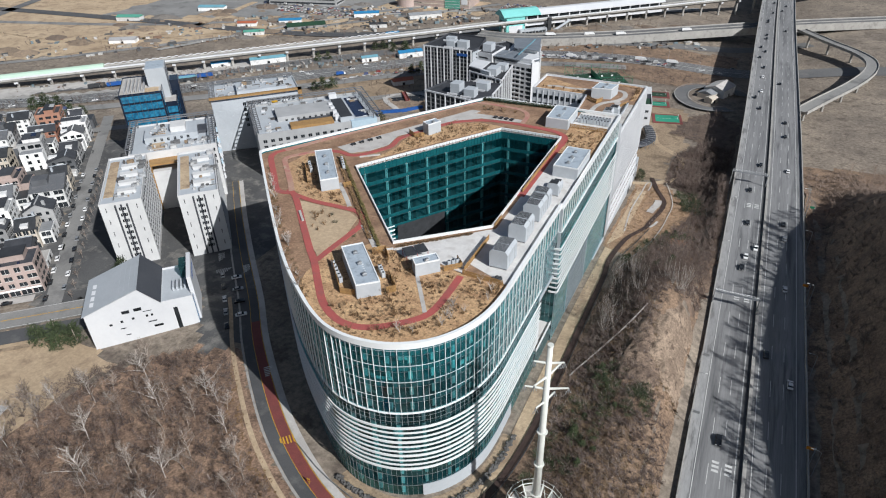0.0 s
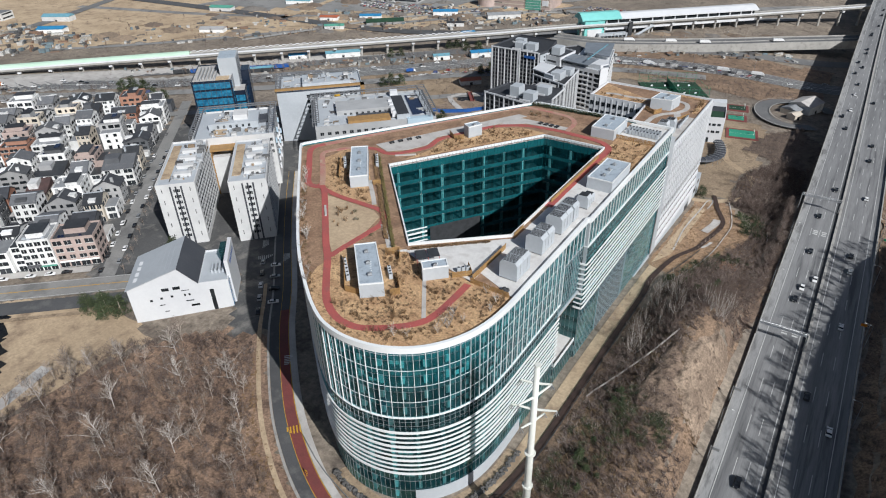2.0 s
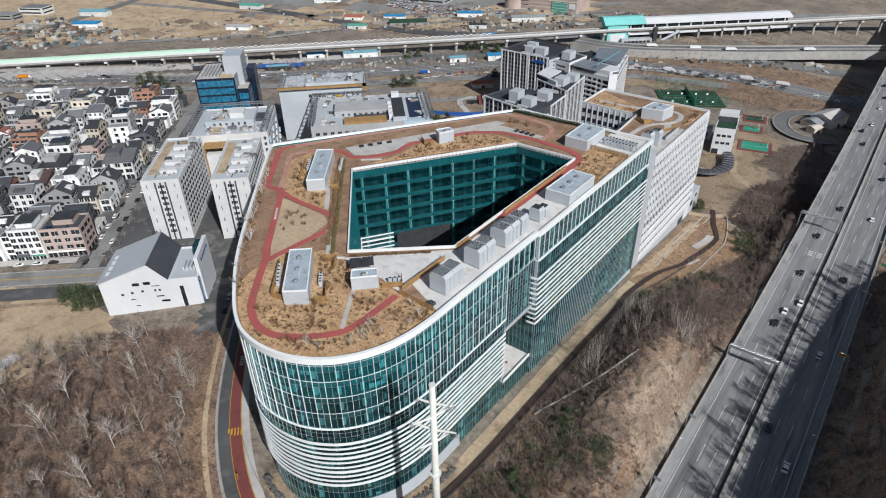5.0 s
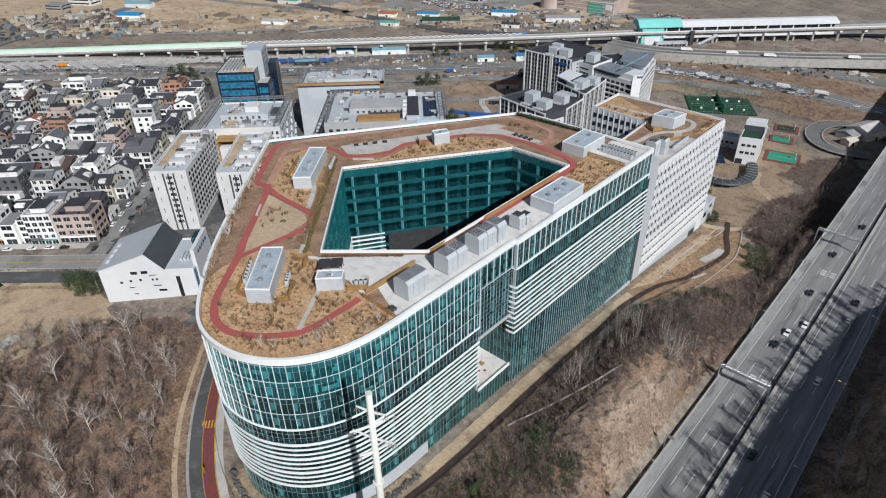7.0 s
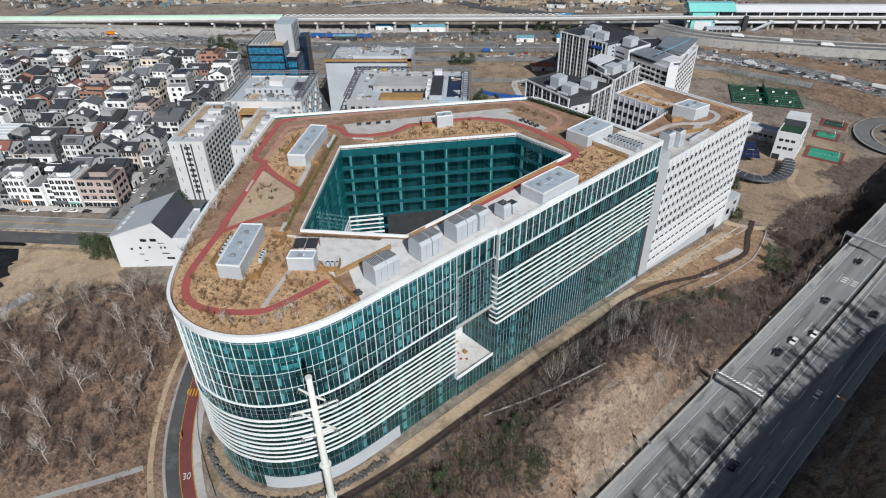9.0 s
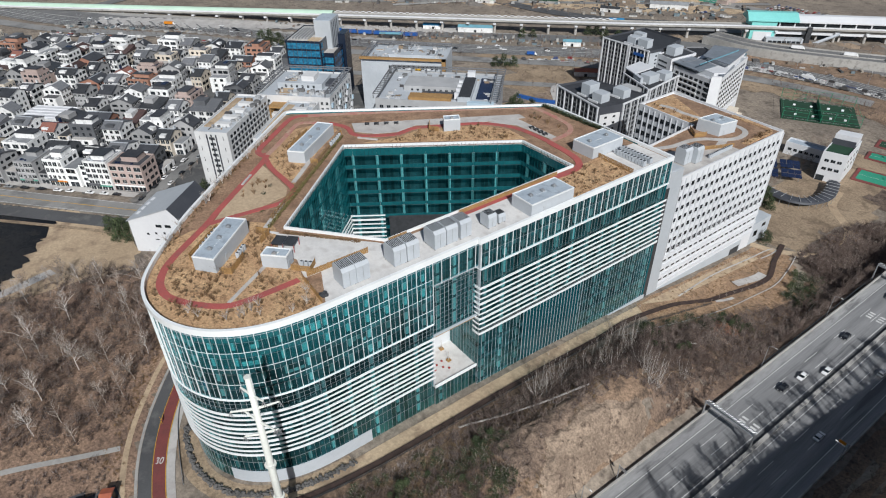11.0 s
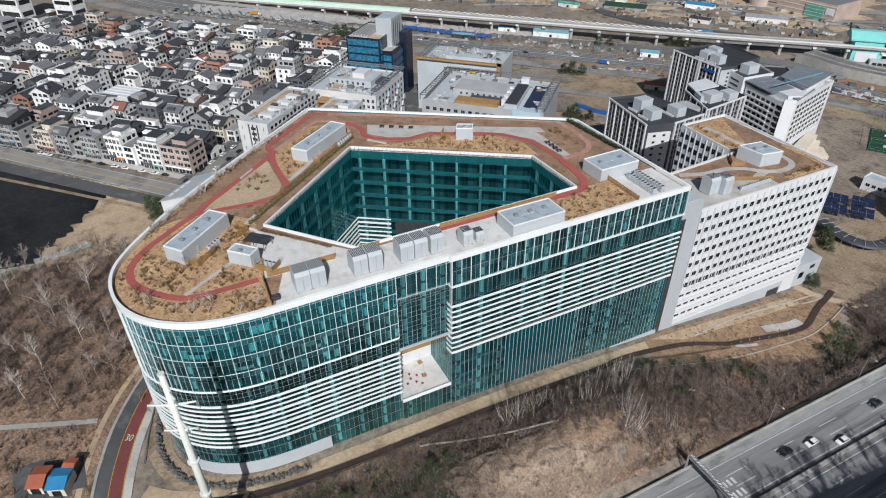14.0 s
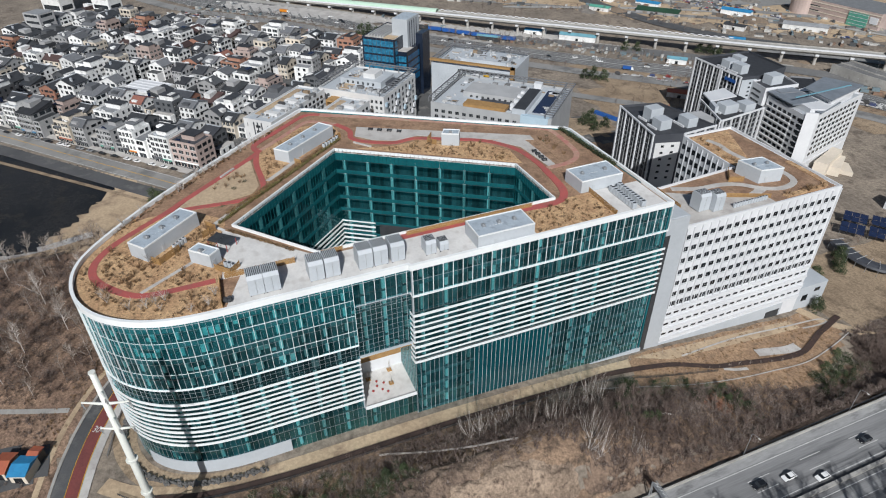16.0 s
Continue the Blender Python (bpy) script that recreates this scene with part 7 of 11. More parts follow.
def hedge(a, b, wide, tall, label, material, z=SOIL):
    a, b = Vector((*a, z)), Vector((*b, z))
    d = b - a
    ob = thing("hedge", label, "hedge", at=tuple((a + b) / 2), turn=math.degrees(math.atan2(d.y, d.x)))
    leaf_mass(int(a.x * 7), (d.length / 2, wide / 2, tall), int(d.length * wide * 60), 0.32, "foliage", material, ob)
    rnd = random.Random(3)
    sticks("stem_mass", [(Vector((x, rnd.uniform(-wide, wide) / 2, 0)), Vector((x, rnd.uniform(-wide, wide) / 2, tall)), 0.04, 0.02) for x in np.arange(-d.length / 2, d.length / 2, 0.5)], "dry_shrub", ob)["kind"] = "stuff"
    return ob


hedge((-104.5, 260.0), (-70.5, 261.4), 1.6, 1.5, "dark clipped evergreen hedge along the parapet", "needle")
hedge((-129.4, 179.6), (-85.6, 131.4), 0.9, 0.8, "olive low hedge in the long roof planter", "olive")
hedge((-131.2, 178.8), (-90.2, 134.0), 1.1, 0.5, "row of dry brown shrubs beside the hedge", "dry_shrub")
hedge((-80.6, 133.8), (-63.0, 149.4), 1.0, 0.5, "brown low hedge by the deck", "dry_shrub")


# ---- the village ----
M["facade_dark"] = surf("dark_facade_panel", (0.060, 0.064, 0.075), (0.048, 0.052, 0.062), 0.1, 0.8, 0.6, grain=0.08)
M["facade_grey"] = surf("grey_facade_panel", (0.40, 0.405, 0.41), (0.34, 0.345, 0.35), 0.1, 0.8, 0.7, grain=0.06)
M["lattice"] = surf("dark_lattice_frame", (0.17, 0.175, 0.185), (0.13, 0.135, 0.145), 0.2, 1.5, 0.6, grain=0.1)
M["facade_pale"] = surf("pale_facade_panel", (0.62, 0.62, 0.615), (0.55, 0.55, 0.55), 0.1, 0.8, 0.7, grain=0.06)
M["teal_band"] = surf("dark_teal_glass", (0.012, 0.06, 0.085), (0.016, 0.08, 0.11), 0.1, 0.8, 0.15, grain=0.1, spec=0.6)
M["pale_blue"] = surf("pale_blue_panel", (0.42, 0.54, 0.62), (0.38, 0.49, 0.57), 0.1, 0.8, 0.7, grain=0.05)
M["house_dark"] = surf("dark_grey_cladding", (0.105, 0.11, 0.118), (0.08, 0.083, 0.09), 0.1, 0.9, 0.7, grain=0.08, vary=0.3)
M["house_terracotta"] = surf("terracotta_brick", (0.37, 0.195, 0.135), (0.31, 0.165, 0.115), 0.1, 1.0, 0.85, grain=0.12, vary=0.15)
M["house_yellow"] = surf("yellow_render", (0.62, 0.46, 0.22), (0.55, 0.41, 0.20), 0.1, 0.9, 0.8, grain=0.06)
M["solar"] = surf("solar_panel", (0.012, 0.02, 0.05), (0.018, 0.028, 0.065), 0.5, 1.5, 0.2, grain=0.2, bump=0.0, spec=0.5)
M["gear"] = medley("mixed_roof_gear", ((0.6, 0.6, 0.6), (0.33, 0.34, 0.35), (0.06, 0.06, 0.065), (0.5, 0.52, 0.54), (0.15, 0.155, 0.16), (0.66, 0.66, 0.65), (0.36, 0.25, 0.15)))
M["frame_white"] = surf("white_window_frame", (0.7, 0.7, 0.69), (0.62, 0.62, 0.61), 0.4, 2.0, 0.6, grain=0.05)


def house(seed, w, d, storeys, wall, roof, kind, near=False, second=""):
    """A small block of flats: stepped walls, roofs, windows on all sides, balconies, roof gear."""
    r = random.Random(seed)
    words = {"house_white": "white rendered", "house_cream": "cream rendered", "house_grey": "grey rendered", "house_brick": "brown brick", "house_pink": "pink stone", "house_dark": "dark grey clad", "house_terracotta": "terracotta brick", "house_yellow": "yellow rendered"}[wall]
    tops = {"slate": "dark slate roof", "roof_grey": "flat grey roof", "roof_brick": "red tiled roof", "dark_metal": "black metal roof", "slate_mid": "grey slate roof", "slate_brown": "dark brown slate roof", "shed_green": "green metal roof"}[roof]
    ob = thing("house", f"{words} house of {('two', 'three', 'four', 'five')[storeys - 2]} storeys with {tops}", "house", "houses of the village")
    h = storeys * 3.3
    second = second or wall
    cut = r.choice((0.0, 0.28, 0.34, 0.4)) * w
    flip = r.choice((-1, 1))
    x0, x1 = -w / 2, w / 2 - cut
    lower = h - 3.3 * r.choice((1, 1, 2)) if storeys > 2 else h - 1.6
    drop = r.uniform(0.0, 0.22) * d

    def fx(x):
        return x * flip

    bm = box_bm(min(fx(x0), fx(x1)), -d / 2, -3, max(fx(x0), fx(x1)), d / 2, h)
    off = r.choice((-0.22, -0.1, 0.0, 0.1, 0.22)) * d
    top = h + d * r.uniform(0.2, 0.3)
    if kind == "gable":
        for x in (fx(x0), fx(x1)):
            bm.faces.new([bm.verts.new(c) for c in ((x, -d / 2, h), (x, d / 2, h), (x, off, top - 0.05))])
    walls = part("wall", bm, wall, ob)
    if cut:
        part("side_wall", box_bm(min(fx(x1 - 0.2), fx(w / 2)), -d / 2 + drop, -3, max(fx(x1 - 0.2), fx(w / 2)), d / 2 - 0.4, lower), second, ob)
        part("side_roof", box_bm(min(fx(x1), fx(w / 2 - 0.3)), -d / 2 + drop + 0.3, lower, max(fx(x1), fx(w / 2 - 0.3)), d / 2 - 0.7, lower + 0.14), r.choice(("roof_grey", "slate", "dark_metal", "pale_paving")), ob)
    lo, hi = min(fx(x0), fx(x1)), max(fx(x0), fx(x1))
    mid = (lo + hi) / 2
    extra = bmesh.new()
    if kind == "gable":
        bm = bmesh.new()
        e = 0.4
        t = 0.3
        vs = [bm.verts.new((x, y, z + dz)) for dz in (0, t) for x, y, z in ((lo - e, -d / 2 - e, h - 0.15), (hi + e, -d / 2 - e, h - 0.15), (hi + e, d / 2 + e, h - 0.15), (lo - e, d / 2 + e, h - 0.15), (lo - e, off, top), (hi + e, off, top))]
        for f in ((6, 7, 11, 10), (8, 9, 10, 11), (0, 4, 5, 1), (2, 5, 4, 3), (0, 1, 7, 6), (2, 3, 9, 8), (0, 6, 10, 4), (4, 10, 9, 3), (1, 5, 11, 7), (5, 2, 8, 11)):
            bm.faces.new([vs[k] for k in f])
        bmesh.ops.recalc_face_normals(bm, faces=bm.faces[:])
        part("roof", bm, roof, ob)
        box(extra, lo - 0.3, off - 0.25, top + 0.15, hi + 0.3, off + 0.25, top + 0.42)
        x = mid + r.uniform(-1.5, 1.5)
        part("dormer", box_bm(x - r.uniform(1.2, 2.6), -d * 0.46, h - 0.5, x + r.uniform(1.0, 2.2), min(off, -d * 0.08), h + r.uniform(1.7, 2.4)), r.choice((wall, second, "house_white")), ob)
        if r.random() < 0.5:
            box(extra, mid + 2.2, d * 0.2, h, mid + 3.1, d * 0.3, top + 0.7)
    elif kind == "shed":
        bm = bmesh.new()
        rise = d * 0.24
        vs = [bm.verts.new(c) for c in ((lo - 0.3, -d / 2 - 0.3, h), (hi + 0.3, -d / 2 - 0.3, h), (hi + 0.3, d / 2 + 0.3, h), (lo - 0.3, d / 2 + 0.3, h), (lo - 0.3, d / 2 + 0.3, h + rise), (hi + 0.3, d / 2 + 0.3, h + rise))]
        for f in ((0, 1, 5, 4), (2, 3, 4, 5), (0, 4, 3), (1, 2, 5), (3, 2, 1, 0)):
            bm.faces.new([vs[k] for k in f])
        part("roof", bm, roof, ob)
        part("upper_room", box_bm(lo + 1, -d * 0.1, h, mid + 0.6, d * 0.42, h + rise + 1.1), second, ob)
    else:
        part("roof", box_bm(lo + 0.25, -d / 2 + 0.25, h, hi - 0.25, d / 2 - 0.25, h + 0.12), roof, ob)
        kerb([(lo, -d / 2), (hi, -d / 2), (hi, d / 2), (lo, d / 2)], 0.25, h, h + 0.9, "parapet", wall, ob)
        a, b = lo + (hi - lo) * r.uniform(0.05, 0.3), hi - (hi - lo) * r.uniform(0.05, 0.3)
        c, e = -d * r.uniform(0.0, 0.3), d * r.uniform(0.25, 0.45)
        part("upper_room", box_bm(a, c, h, b, e, h + 2.7), second, ob)
        part("upper_roof", box_bm(a - 0.3, c - 0.3, h + 2.7, b + 0.3, e + 0.3, h + 2.95), r.choice(("slate", "dark_metal", roof)), ob)
        for _ in range(4):
            x, y, k = r.uniform(lo + 1, hi - 1.5), r.uniform(-d / 2 + 1, -d * 0.3), r.uniform(0.5, 1.0)
            box(extra, x, y, h, x + k, y + k, h + k * 0.9)
    if r.random() < 0.3 and kind != "gable":
        for k in range(3):
            box(extra, mid - 3 + 1.5 * k, d * 0.1, h + 3.0, mid - 1.7 + 1.5 * k, d * 0.3, h + 3.3)
    if extra.verts:
        part("roof_gear", extra, r.choice(("pale_grey", "facade_grey", "solar", "house_white")), ob)["kind"] = "stuff"
    else:
        extra.free()
    joined, frames = bmesh.new(), bmesh.new()
    for k in range(storeys):
        z = 3.3 * k + (0.4 if k == 0 else 0.95)
        tall = 2.6 if k == 0 else r.choice((1.7, 2.0))
        n = 4 if w > 14 else 3
        spots = []
        for j in range(n):
            x = lo + (hi - lo) * (j + 0.5) / n
            half = (hi - lo) / n * (0.42 if k == 0 else r.choice((0.24, 0.33, 0.4)))
            spots += [(x, -d / 2, half, True, tall), (x, d / 2, half * 0.8, True, tall * 0.8)]
        for y in (-0.28 * d, 0.02 * d, 0.3 * d):
            spots += [(fx(x0), y, r.choice((0.6, 1.0, 1.5)), False, tall * 0.9)]
            if z + tall > lower or not cut:
                spots += [(fx(x1), y, r.choice((0.6, 1.0, 1.5)), False, tall * 0.9)]
        if cut and z + tall < lower:
            spots += [(fx(x1 + cut / 2), -d / 2 + drop, cut * 0.34, True, tall)]
            spots += [(fx(w / 2), y, r.choice((0.6, 1.0)), False, tall * 0.85) for y in (-0.15 * d, 0.2 * d)]
        for x, y, half, ahead, up in spots:
            bm = bmesh.new() if near and ahead and y < 0 else joined
            if ahead:
                box(bm, x - half, y - 0.06, z, x + half, y + 0.06, z + up)
                box(frames, x - half - 0.12, y - 0.14, z - 0.16, x + half + 0.12, y + 0.04, z)
                box(frames, x - 0.05, y - 0.1, z, x + 0.05, y + 0.1, z + up)
            else:
                box(bm, x - 0.06, y - half, z, x + 0.06, y + half, z + up)
            if bm is not joined:
                part("window", bm, "window", walls)
    part("window", joined, "window", walls)["kind"] = "stuff"
    part("window_frame", frames, "frame_white", walls)["kind"] = "stuff"
    if near:
        part("shop_front", box_bm(lo + 0.4, -d / 2 - 0.35, 2.75, hi - 0.4, -d / 2, 3.4), ("shed_green", "house_white", "house_dark", "orange", "shed_red", "shed_blue")[seed % 6], ob, "coloured shop sign band")
    for k in range(1, storeys):
        if r.random() < 0.55:
            x = lo + (hi - lo) * r.choice((0.05, 0.35, 0.5))
            part("balcony", box_bm(x, -d / 2 - 1.0, 3.3 * k - 0.15, x + (hi - lo) * 0.42, -d / 2, 3.3 * k + 0.9), r.choice((wall, second, "house_dark")), ob)
            break
    return ob


W, C, G, D, B, P, T = "house_white", "house_cream", "house_grey", "house_dark", "house_brick", "house_pink", "house_terracotta"
spec = [(12.5, 12, 3, W, "slate", "gable", D), (14, 13, 3, W, "slate_mid", "gable", ""), (12, 13, 4, W, "dark_metal", "gable", G), (14, 12, 3, C, "slate_brown", "gable", W), (13, 13.5, 4, W, "roof_grey", "flat", D), (14, 13, 4, G, "slate", "flat", W),
        (13, 12, 3, B, "slate", "gable", W), (14, 13, 4, C, "roof_grey", "flat", G), (12.5, 12, 3, G, "slate", "gable", D), (14, 13.5, 4, W, "roof_grey", "flat", W), (13, 12.5, 3, W, "roof_brick", "gable", C), (14, 13, 4, P, "slate", "flat", P),
        (12.5, 13, 4, G, "slate_mid", "gable", W), (13.5, 13, 3, D, "slate", "gable", W), (13, 13, 4, D, "roof_grey", "flat", W), (13.5, 12, 3, W, "slate_mid", "shed", D), (14, 13, 4, T, "slate", "flat", T), (13, 12.5, 3, W, "dark_metal", "shed", G),
        (13, 12, 4, W, "slate_mid", "gable", D), (12.5, 13, 3, C, "slate_brown", "shed", W), (14, 12, 3, G, "dark_metal", "shed", D), (13, 13, 4, "house_yellow", "slate", "flat", W), (13.5, 13, 3, D, "dark_metal", "gable", G), (13, 12, 3, C, "dark_metal", "gable", W)]
homes = [house(40 + i, *s[:6], second=s[6]) for i, s in enumerate(spec)]
first_row = [(16, 13, 5, W, "roof_grey", "flat"), (16.5, 13, 4, P, "slate", "flat"), (14, 13, 4, G, "slate_mid", "gable"), (15, 13, 4, W, "roof_grey", "flat"), (14.5, 13, 4, C, "slate", "flat"), (15, 13, 4, G, "slate", "shed"), (15, 13, 4, G, "roof_grey", "flat"), (14, 13, 3, W, "slate", "gable")]
base = len(homes)
homes += [house(90 + i, *s, near=True) for i, s in enumerate(first_row)]
placed = [False] * len(homes)
rnd = random.Random(77)


def settle(i, u, v, turn):
    x, y = uv(u, v)
    m = pose(x, y, ground(x, y) - 0.2, 0, 0, 45 + turn) @ Matrix.Diagonal((rnd.uniform(1.06, 1.26), rnd.uniform(1.06, 1.24), rnd.uniform(0.98, 1.18), 1))
    if not placed[i]:
        placed[i] = True
        homes[i].matrix_basis = m
    else:
        copy_thing(homes[i], m).matrix_basis = m


def village():
    v = 281.0
    row = 0
    while v < 505:
        u, count = -106.0, 0
        last = -330 if v < 320 else -400 if v < 400 else -430
        deck = []
        while u > last:
            if 338 < v < 376 and -234 < u < -194 or 400 < v < 425 and -150 < u < -120:
                u -= 16
                continue
            wide = 18.4
            if row == 0:
                i = base + (1, 0, 3, 6, 2, 4, 5, 0, 7, 3, 4, 2, 6, 0, 1)[count % 15]
                wide = 18.6
            else:
                if not deck:
                    deck = [0, 0, 1, 1, 2, 3, 4, 5, 6, 7, 8, 9, 10, 11, 12, 13, 14, 15, 16, 17, 18, 19, 20, 22, 23, 2, 18, 15, 9, 8] + ([21] if row == 5 else [])
                    rnd.shuffle(deck)
                i = deck.pop()
            settle(i, u, v + rnd.uniform(-1.2, 1.2), 0 if row < 2 else rnd.choice((0, 0, 90, -90, 180)) + rnd.uniform(-3, 3))
            count += 1
            u -= wide + rnd.uniform(0, 1.6) + (7.0 if count % 6 == 0 else 0)
        v += 18.6 if row % 2 == 0 else 24.6
        row += 1


village()
# streets between the rows
v = 312.5
while v < 510:
    stripe([uv(-94, v), uv(-200, v), uv(-320, v), uv(-440, v)], 3.0, 0.3, "village_street", "street", "narrow grey village street", 10)
    v += 43.2
x, y = uv(-214, 356)
ob = thing("market_hall", "low white hall with a ribbed white roof", "building", at=(x, y, ground(x, y)), turn=45)
part("wall", box_bm(-16, -11, -2, 16, 11, 6), "house_white", ob)
part("roof", box_bm(-15.4, -10.4, 6, 15.4, 10.4, 6.4), "white", ob)
for k in range(5):
    part("rib", box_bm(-15, -9 + 4.5 * k, 6.4, 15, -8.6 + 4.5 * k, 6.8), "white", ob)
patch([uv(-98, 270), uv(-98, 510), uv(-440, 510), uv(-430, 270)], 0.18, "village_ground", "street", "grey paved ground between the houses", step=10, rag=0.0)
for k in range(26):
    x, y = uv(-88.6 + (0 if k % 2 else -6.8), 268 + 5.6 * k + rnd.uniform(-1, 1))
    park(far_cars, rnd.choice(("car_black", "car_white", "car_silver")), x, y, ground(x, y) + 0.32, 135)
for k in range(22):
    u = -110 - 9.2 * k + rnd.uniform(-2, 2)
    x, y = uv(u, 268.5)
    park(far_cars, rnd.choice(("car_black", "car_white", "car_silver")), x, y, ground(x, y) + 0.5, 45)
for off_by, half in ((-5.6, 0.12), (-0.1, 0.1), (0.3, 0.1), (5.6, 0.12)):
    tagged(drape(offset(smooth_path([(-420, -40), (-361, 13), (-300, 67), (-240, 121), (-214, 145)], 6), off_by), half, 0.4, "lane_line", "yellow" if abs(off_by) < 1 else "paint"), "worn painted line on the main street", "road marking", kind="structure")


for k in range(9):
    x, y = uv(-20 + (k % 2) * 6, 212 + 5.2 * k)
    park(far_cars, ("car_black", "car_white", "car_silver")[k % 3], x, y, ground(x, y) + 0.3, 45 if k % 2 else 135)


# ---- the larger blocks of the town ----
def side_line(a, b, n, edge=1.5):
    """n points spread along a side, kept clear of its ends."""
    a, b = Vector((*a, 0)), Vector((*b, 0))
    d = (b - a).normalized()
    a, b = a + d * edge, b - d * edge
    return [a.lerp(b, (k + 0.5) / n) for k in range(n)]


def bands(parent, a, b, zs, tall, proud, material, name="window_band"):
    for z in zs:
        face_strip(name, parent, a, b, z, z + tall, proud, material)


def tower(name, label, loop, z0, z1, wall="white", roof="roof_grey", parapet=1.0, group=""):
    ob = thing(name, label, "building", group)
    part("wall", slab_bm(loop, z0, z1), wall, ob)
    cx, cy = sum(p[0] for p in loop) / len(loop), sum(p[1] for p in loop) / len(loop)
    part("roof", slab_bm([(cx + (x - cx) * 0.97, cy + (y - cy) * 0.97) for x, y in loop], z1, z1 + 0.15), roof, ob)
    kerb(loop, 0.4, z1, z1 + parapet, "parapet", wall, ob)
    return ob


def uvbox(u0, v0, u1, v1):
    return [uv(u0, v0), uv(u1, v0), uv(u1, v1), uv(u0, v1)]


def uvb(parent, u0, v0, z0, u1, v1, z1, name, material, label=""):
    return part(name, slab_bm(uvbox(u0, v0, u1, v1), z0, z1), material, parent, label)


def flats(u0, v0, u1, v1, label):
    """A slab of flats: dark strips and square windows on the end, a grid of balconies on the side."""
    ob = tower("apartment_slab", label, uvbox(u0, v0, u1, v1), -19, 16.6, "facade_pale", "pale_grey", group="apartment slabs")
    a, b, c = uv(u0, v0), uv(u1, v0), uv(u1, v1)
    w = u1 - u0
    for f in (0.36, 0.50, 0.64):
        p, q = uv(u0 + w * (f - 0.022), v0), uv(u0 + w * (f + 0.022), v0)
        face_strip("dark_strip", ob, p, q, -17, 16.2, 0.08, "facade_dark")
    zs = [13.2 - 3.1 * k for k in range(9)]
    window_set(ob, side_line(uv(u0 + w * 0.40, v0), uv(u0 + w * 0.62, v0), 2, 0.4), zs, 1.3, 1.5, proud=0.1)
    for f in (0.14, 0.86):
        window_set(ob, side_line(uv(u0 + w * (f - 0.03), v0), uv(u0 + w * (f + 0.03), v0), 1, 0.1), zs[::2], 0.5, 2.2, proud=0.1)
    window_set(ob, side_line(b, c, 12, 2.0), zs, 2.2, 1.7, proud=0.1)
    for z in zs:
        face_strip("ledge", ob, uv(u1, v0 + 2), uv(u1, v1 - 1), z - 0.7, z - 0.35, 0.5, "facade_grey")
    for k in range(4):
        v = v0 + 9 + 9.5 * k
        uvb(ob, u0 + w * 0.4, v, 16.6, u0 + w * 0.85, v + 3.2, 18.4, "roof_house", "facade_pale")
    uvb(ob, u0 + 1.2, v0 + 8, 16.75, u0 + w * 0.3, v1 - 4, 16.9, "roof_garden", "sand", "sandy roof terrace")
    clutter(ob, u0 + w * 0.3, v0 + 3, u0 + w * 0.9, v1 - 4, 16.7, 9, int(u0))
    return ob


def lattice(parent, u0, v0, u1, v1, z, name="pergola"):
    """An open roof frame: two long rails, posts and cross bars."""
    along = abs(u1 - u0) > abs(v1 - v0)
    for s in (0, 1):
        if along:
            uvb(parent, u0, (v0, v1 - 0.5)[s], z + 2.6, u1, (v0 + 0.5, v1)[s], z + 3.2, name + "_rail", "lattice")
        else:
            uvb(parent, (u0, u1 - 0.5)[s], v0, z + 2.6, (u0 + 0.5, u1)[s], v1, z + 3.2, name + "_rail", "lattice")
    n = max(3, round((abs(u1 - u0) if along else abs(v1 - v0)) / 3.4))
    bars = bmesh.new()
    for k in range(n + 1):
        t = k / n
        if along:
            u = u0 + (u1 - u0 - 0.4) * t
            low, high = (u, v0), (u + 0.4, v1)
        else:
            v = v0 + (v1 - v0 - 0.4) * t
            low, high = (u0, v), (u1, v + 0.4)
        ring = [bars.verts.new((*uv(*q), z + h)) for h in (2.7, 3.1) for q in (low, (high[0], low[1]), high, (low[0], high[1]))]
        for f in ((0, 1, 5, 4), (1, 2, 6, 5), (2, 3, 7, 6), (3, 0, 4, 7), (4, 5, 6, 7), (3, 2, 1, 0)):
            bars.faces.new([ring[j] for j in f])
        if k % 3 == 0:
            uvb(parent, u0 if not along else u, v0 if along else v, z, (u0 if not along else u) + 0.45, (v0 if along else v) + 0.45, z + 2.6, name + "_post", "lattice")
    part(name + "_lattice", bars, "lattice", parent)["kind"] = "stuff"


def clutter(parent, u0, v0, u1, v1, z, count, seed):
    """Machines, hatches, pipes and ducts on a flat roof, one body of stuff."""
    r = random.Random(seed)
    verts, faces = [], []
    for k in range(count * 4):
        u, v = r.uniform(u0, u1), r.uniform(v0, v1)
        w, d, h = r.choice(((1.2, 1.2, 1.0), (2.4, 1.4, 1.3), (0.4, 3.6, 0.4), (3.2, 2.4, 1.8), (1.0, 1.0, 1.6), (5.0, 0.35, 0.4), (0.6, 0.6, 0.7), (2.0, 2.0, 0.3)))
        n = len(verts)
        verts += [(*uv(a, b), c) for c in (z, z + h) for a, b in ((u, v), (u + w, v), (u + w, v + d), (u, v + d))]
        faces += [tuple(n + q for q in f) for f in ((4, 5, 6, 7), (0, 1, 5, 4), (1, 2, 6, 5), (2, 3, 7, 6), (3, 0, 4, 7))]
    me = bpy.data.meshes.new("roof_gear")
    me.from_pydata(verts, [], faces)
    me.materials.append(M["gear"])
    ob = new("roof_gear", me)
    ob.parent = parent
    ob["kind"] = "stuff"


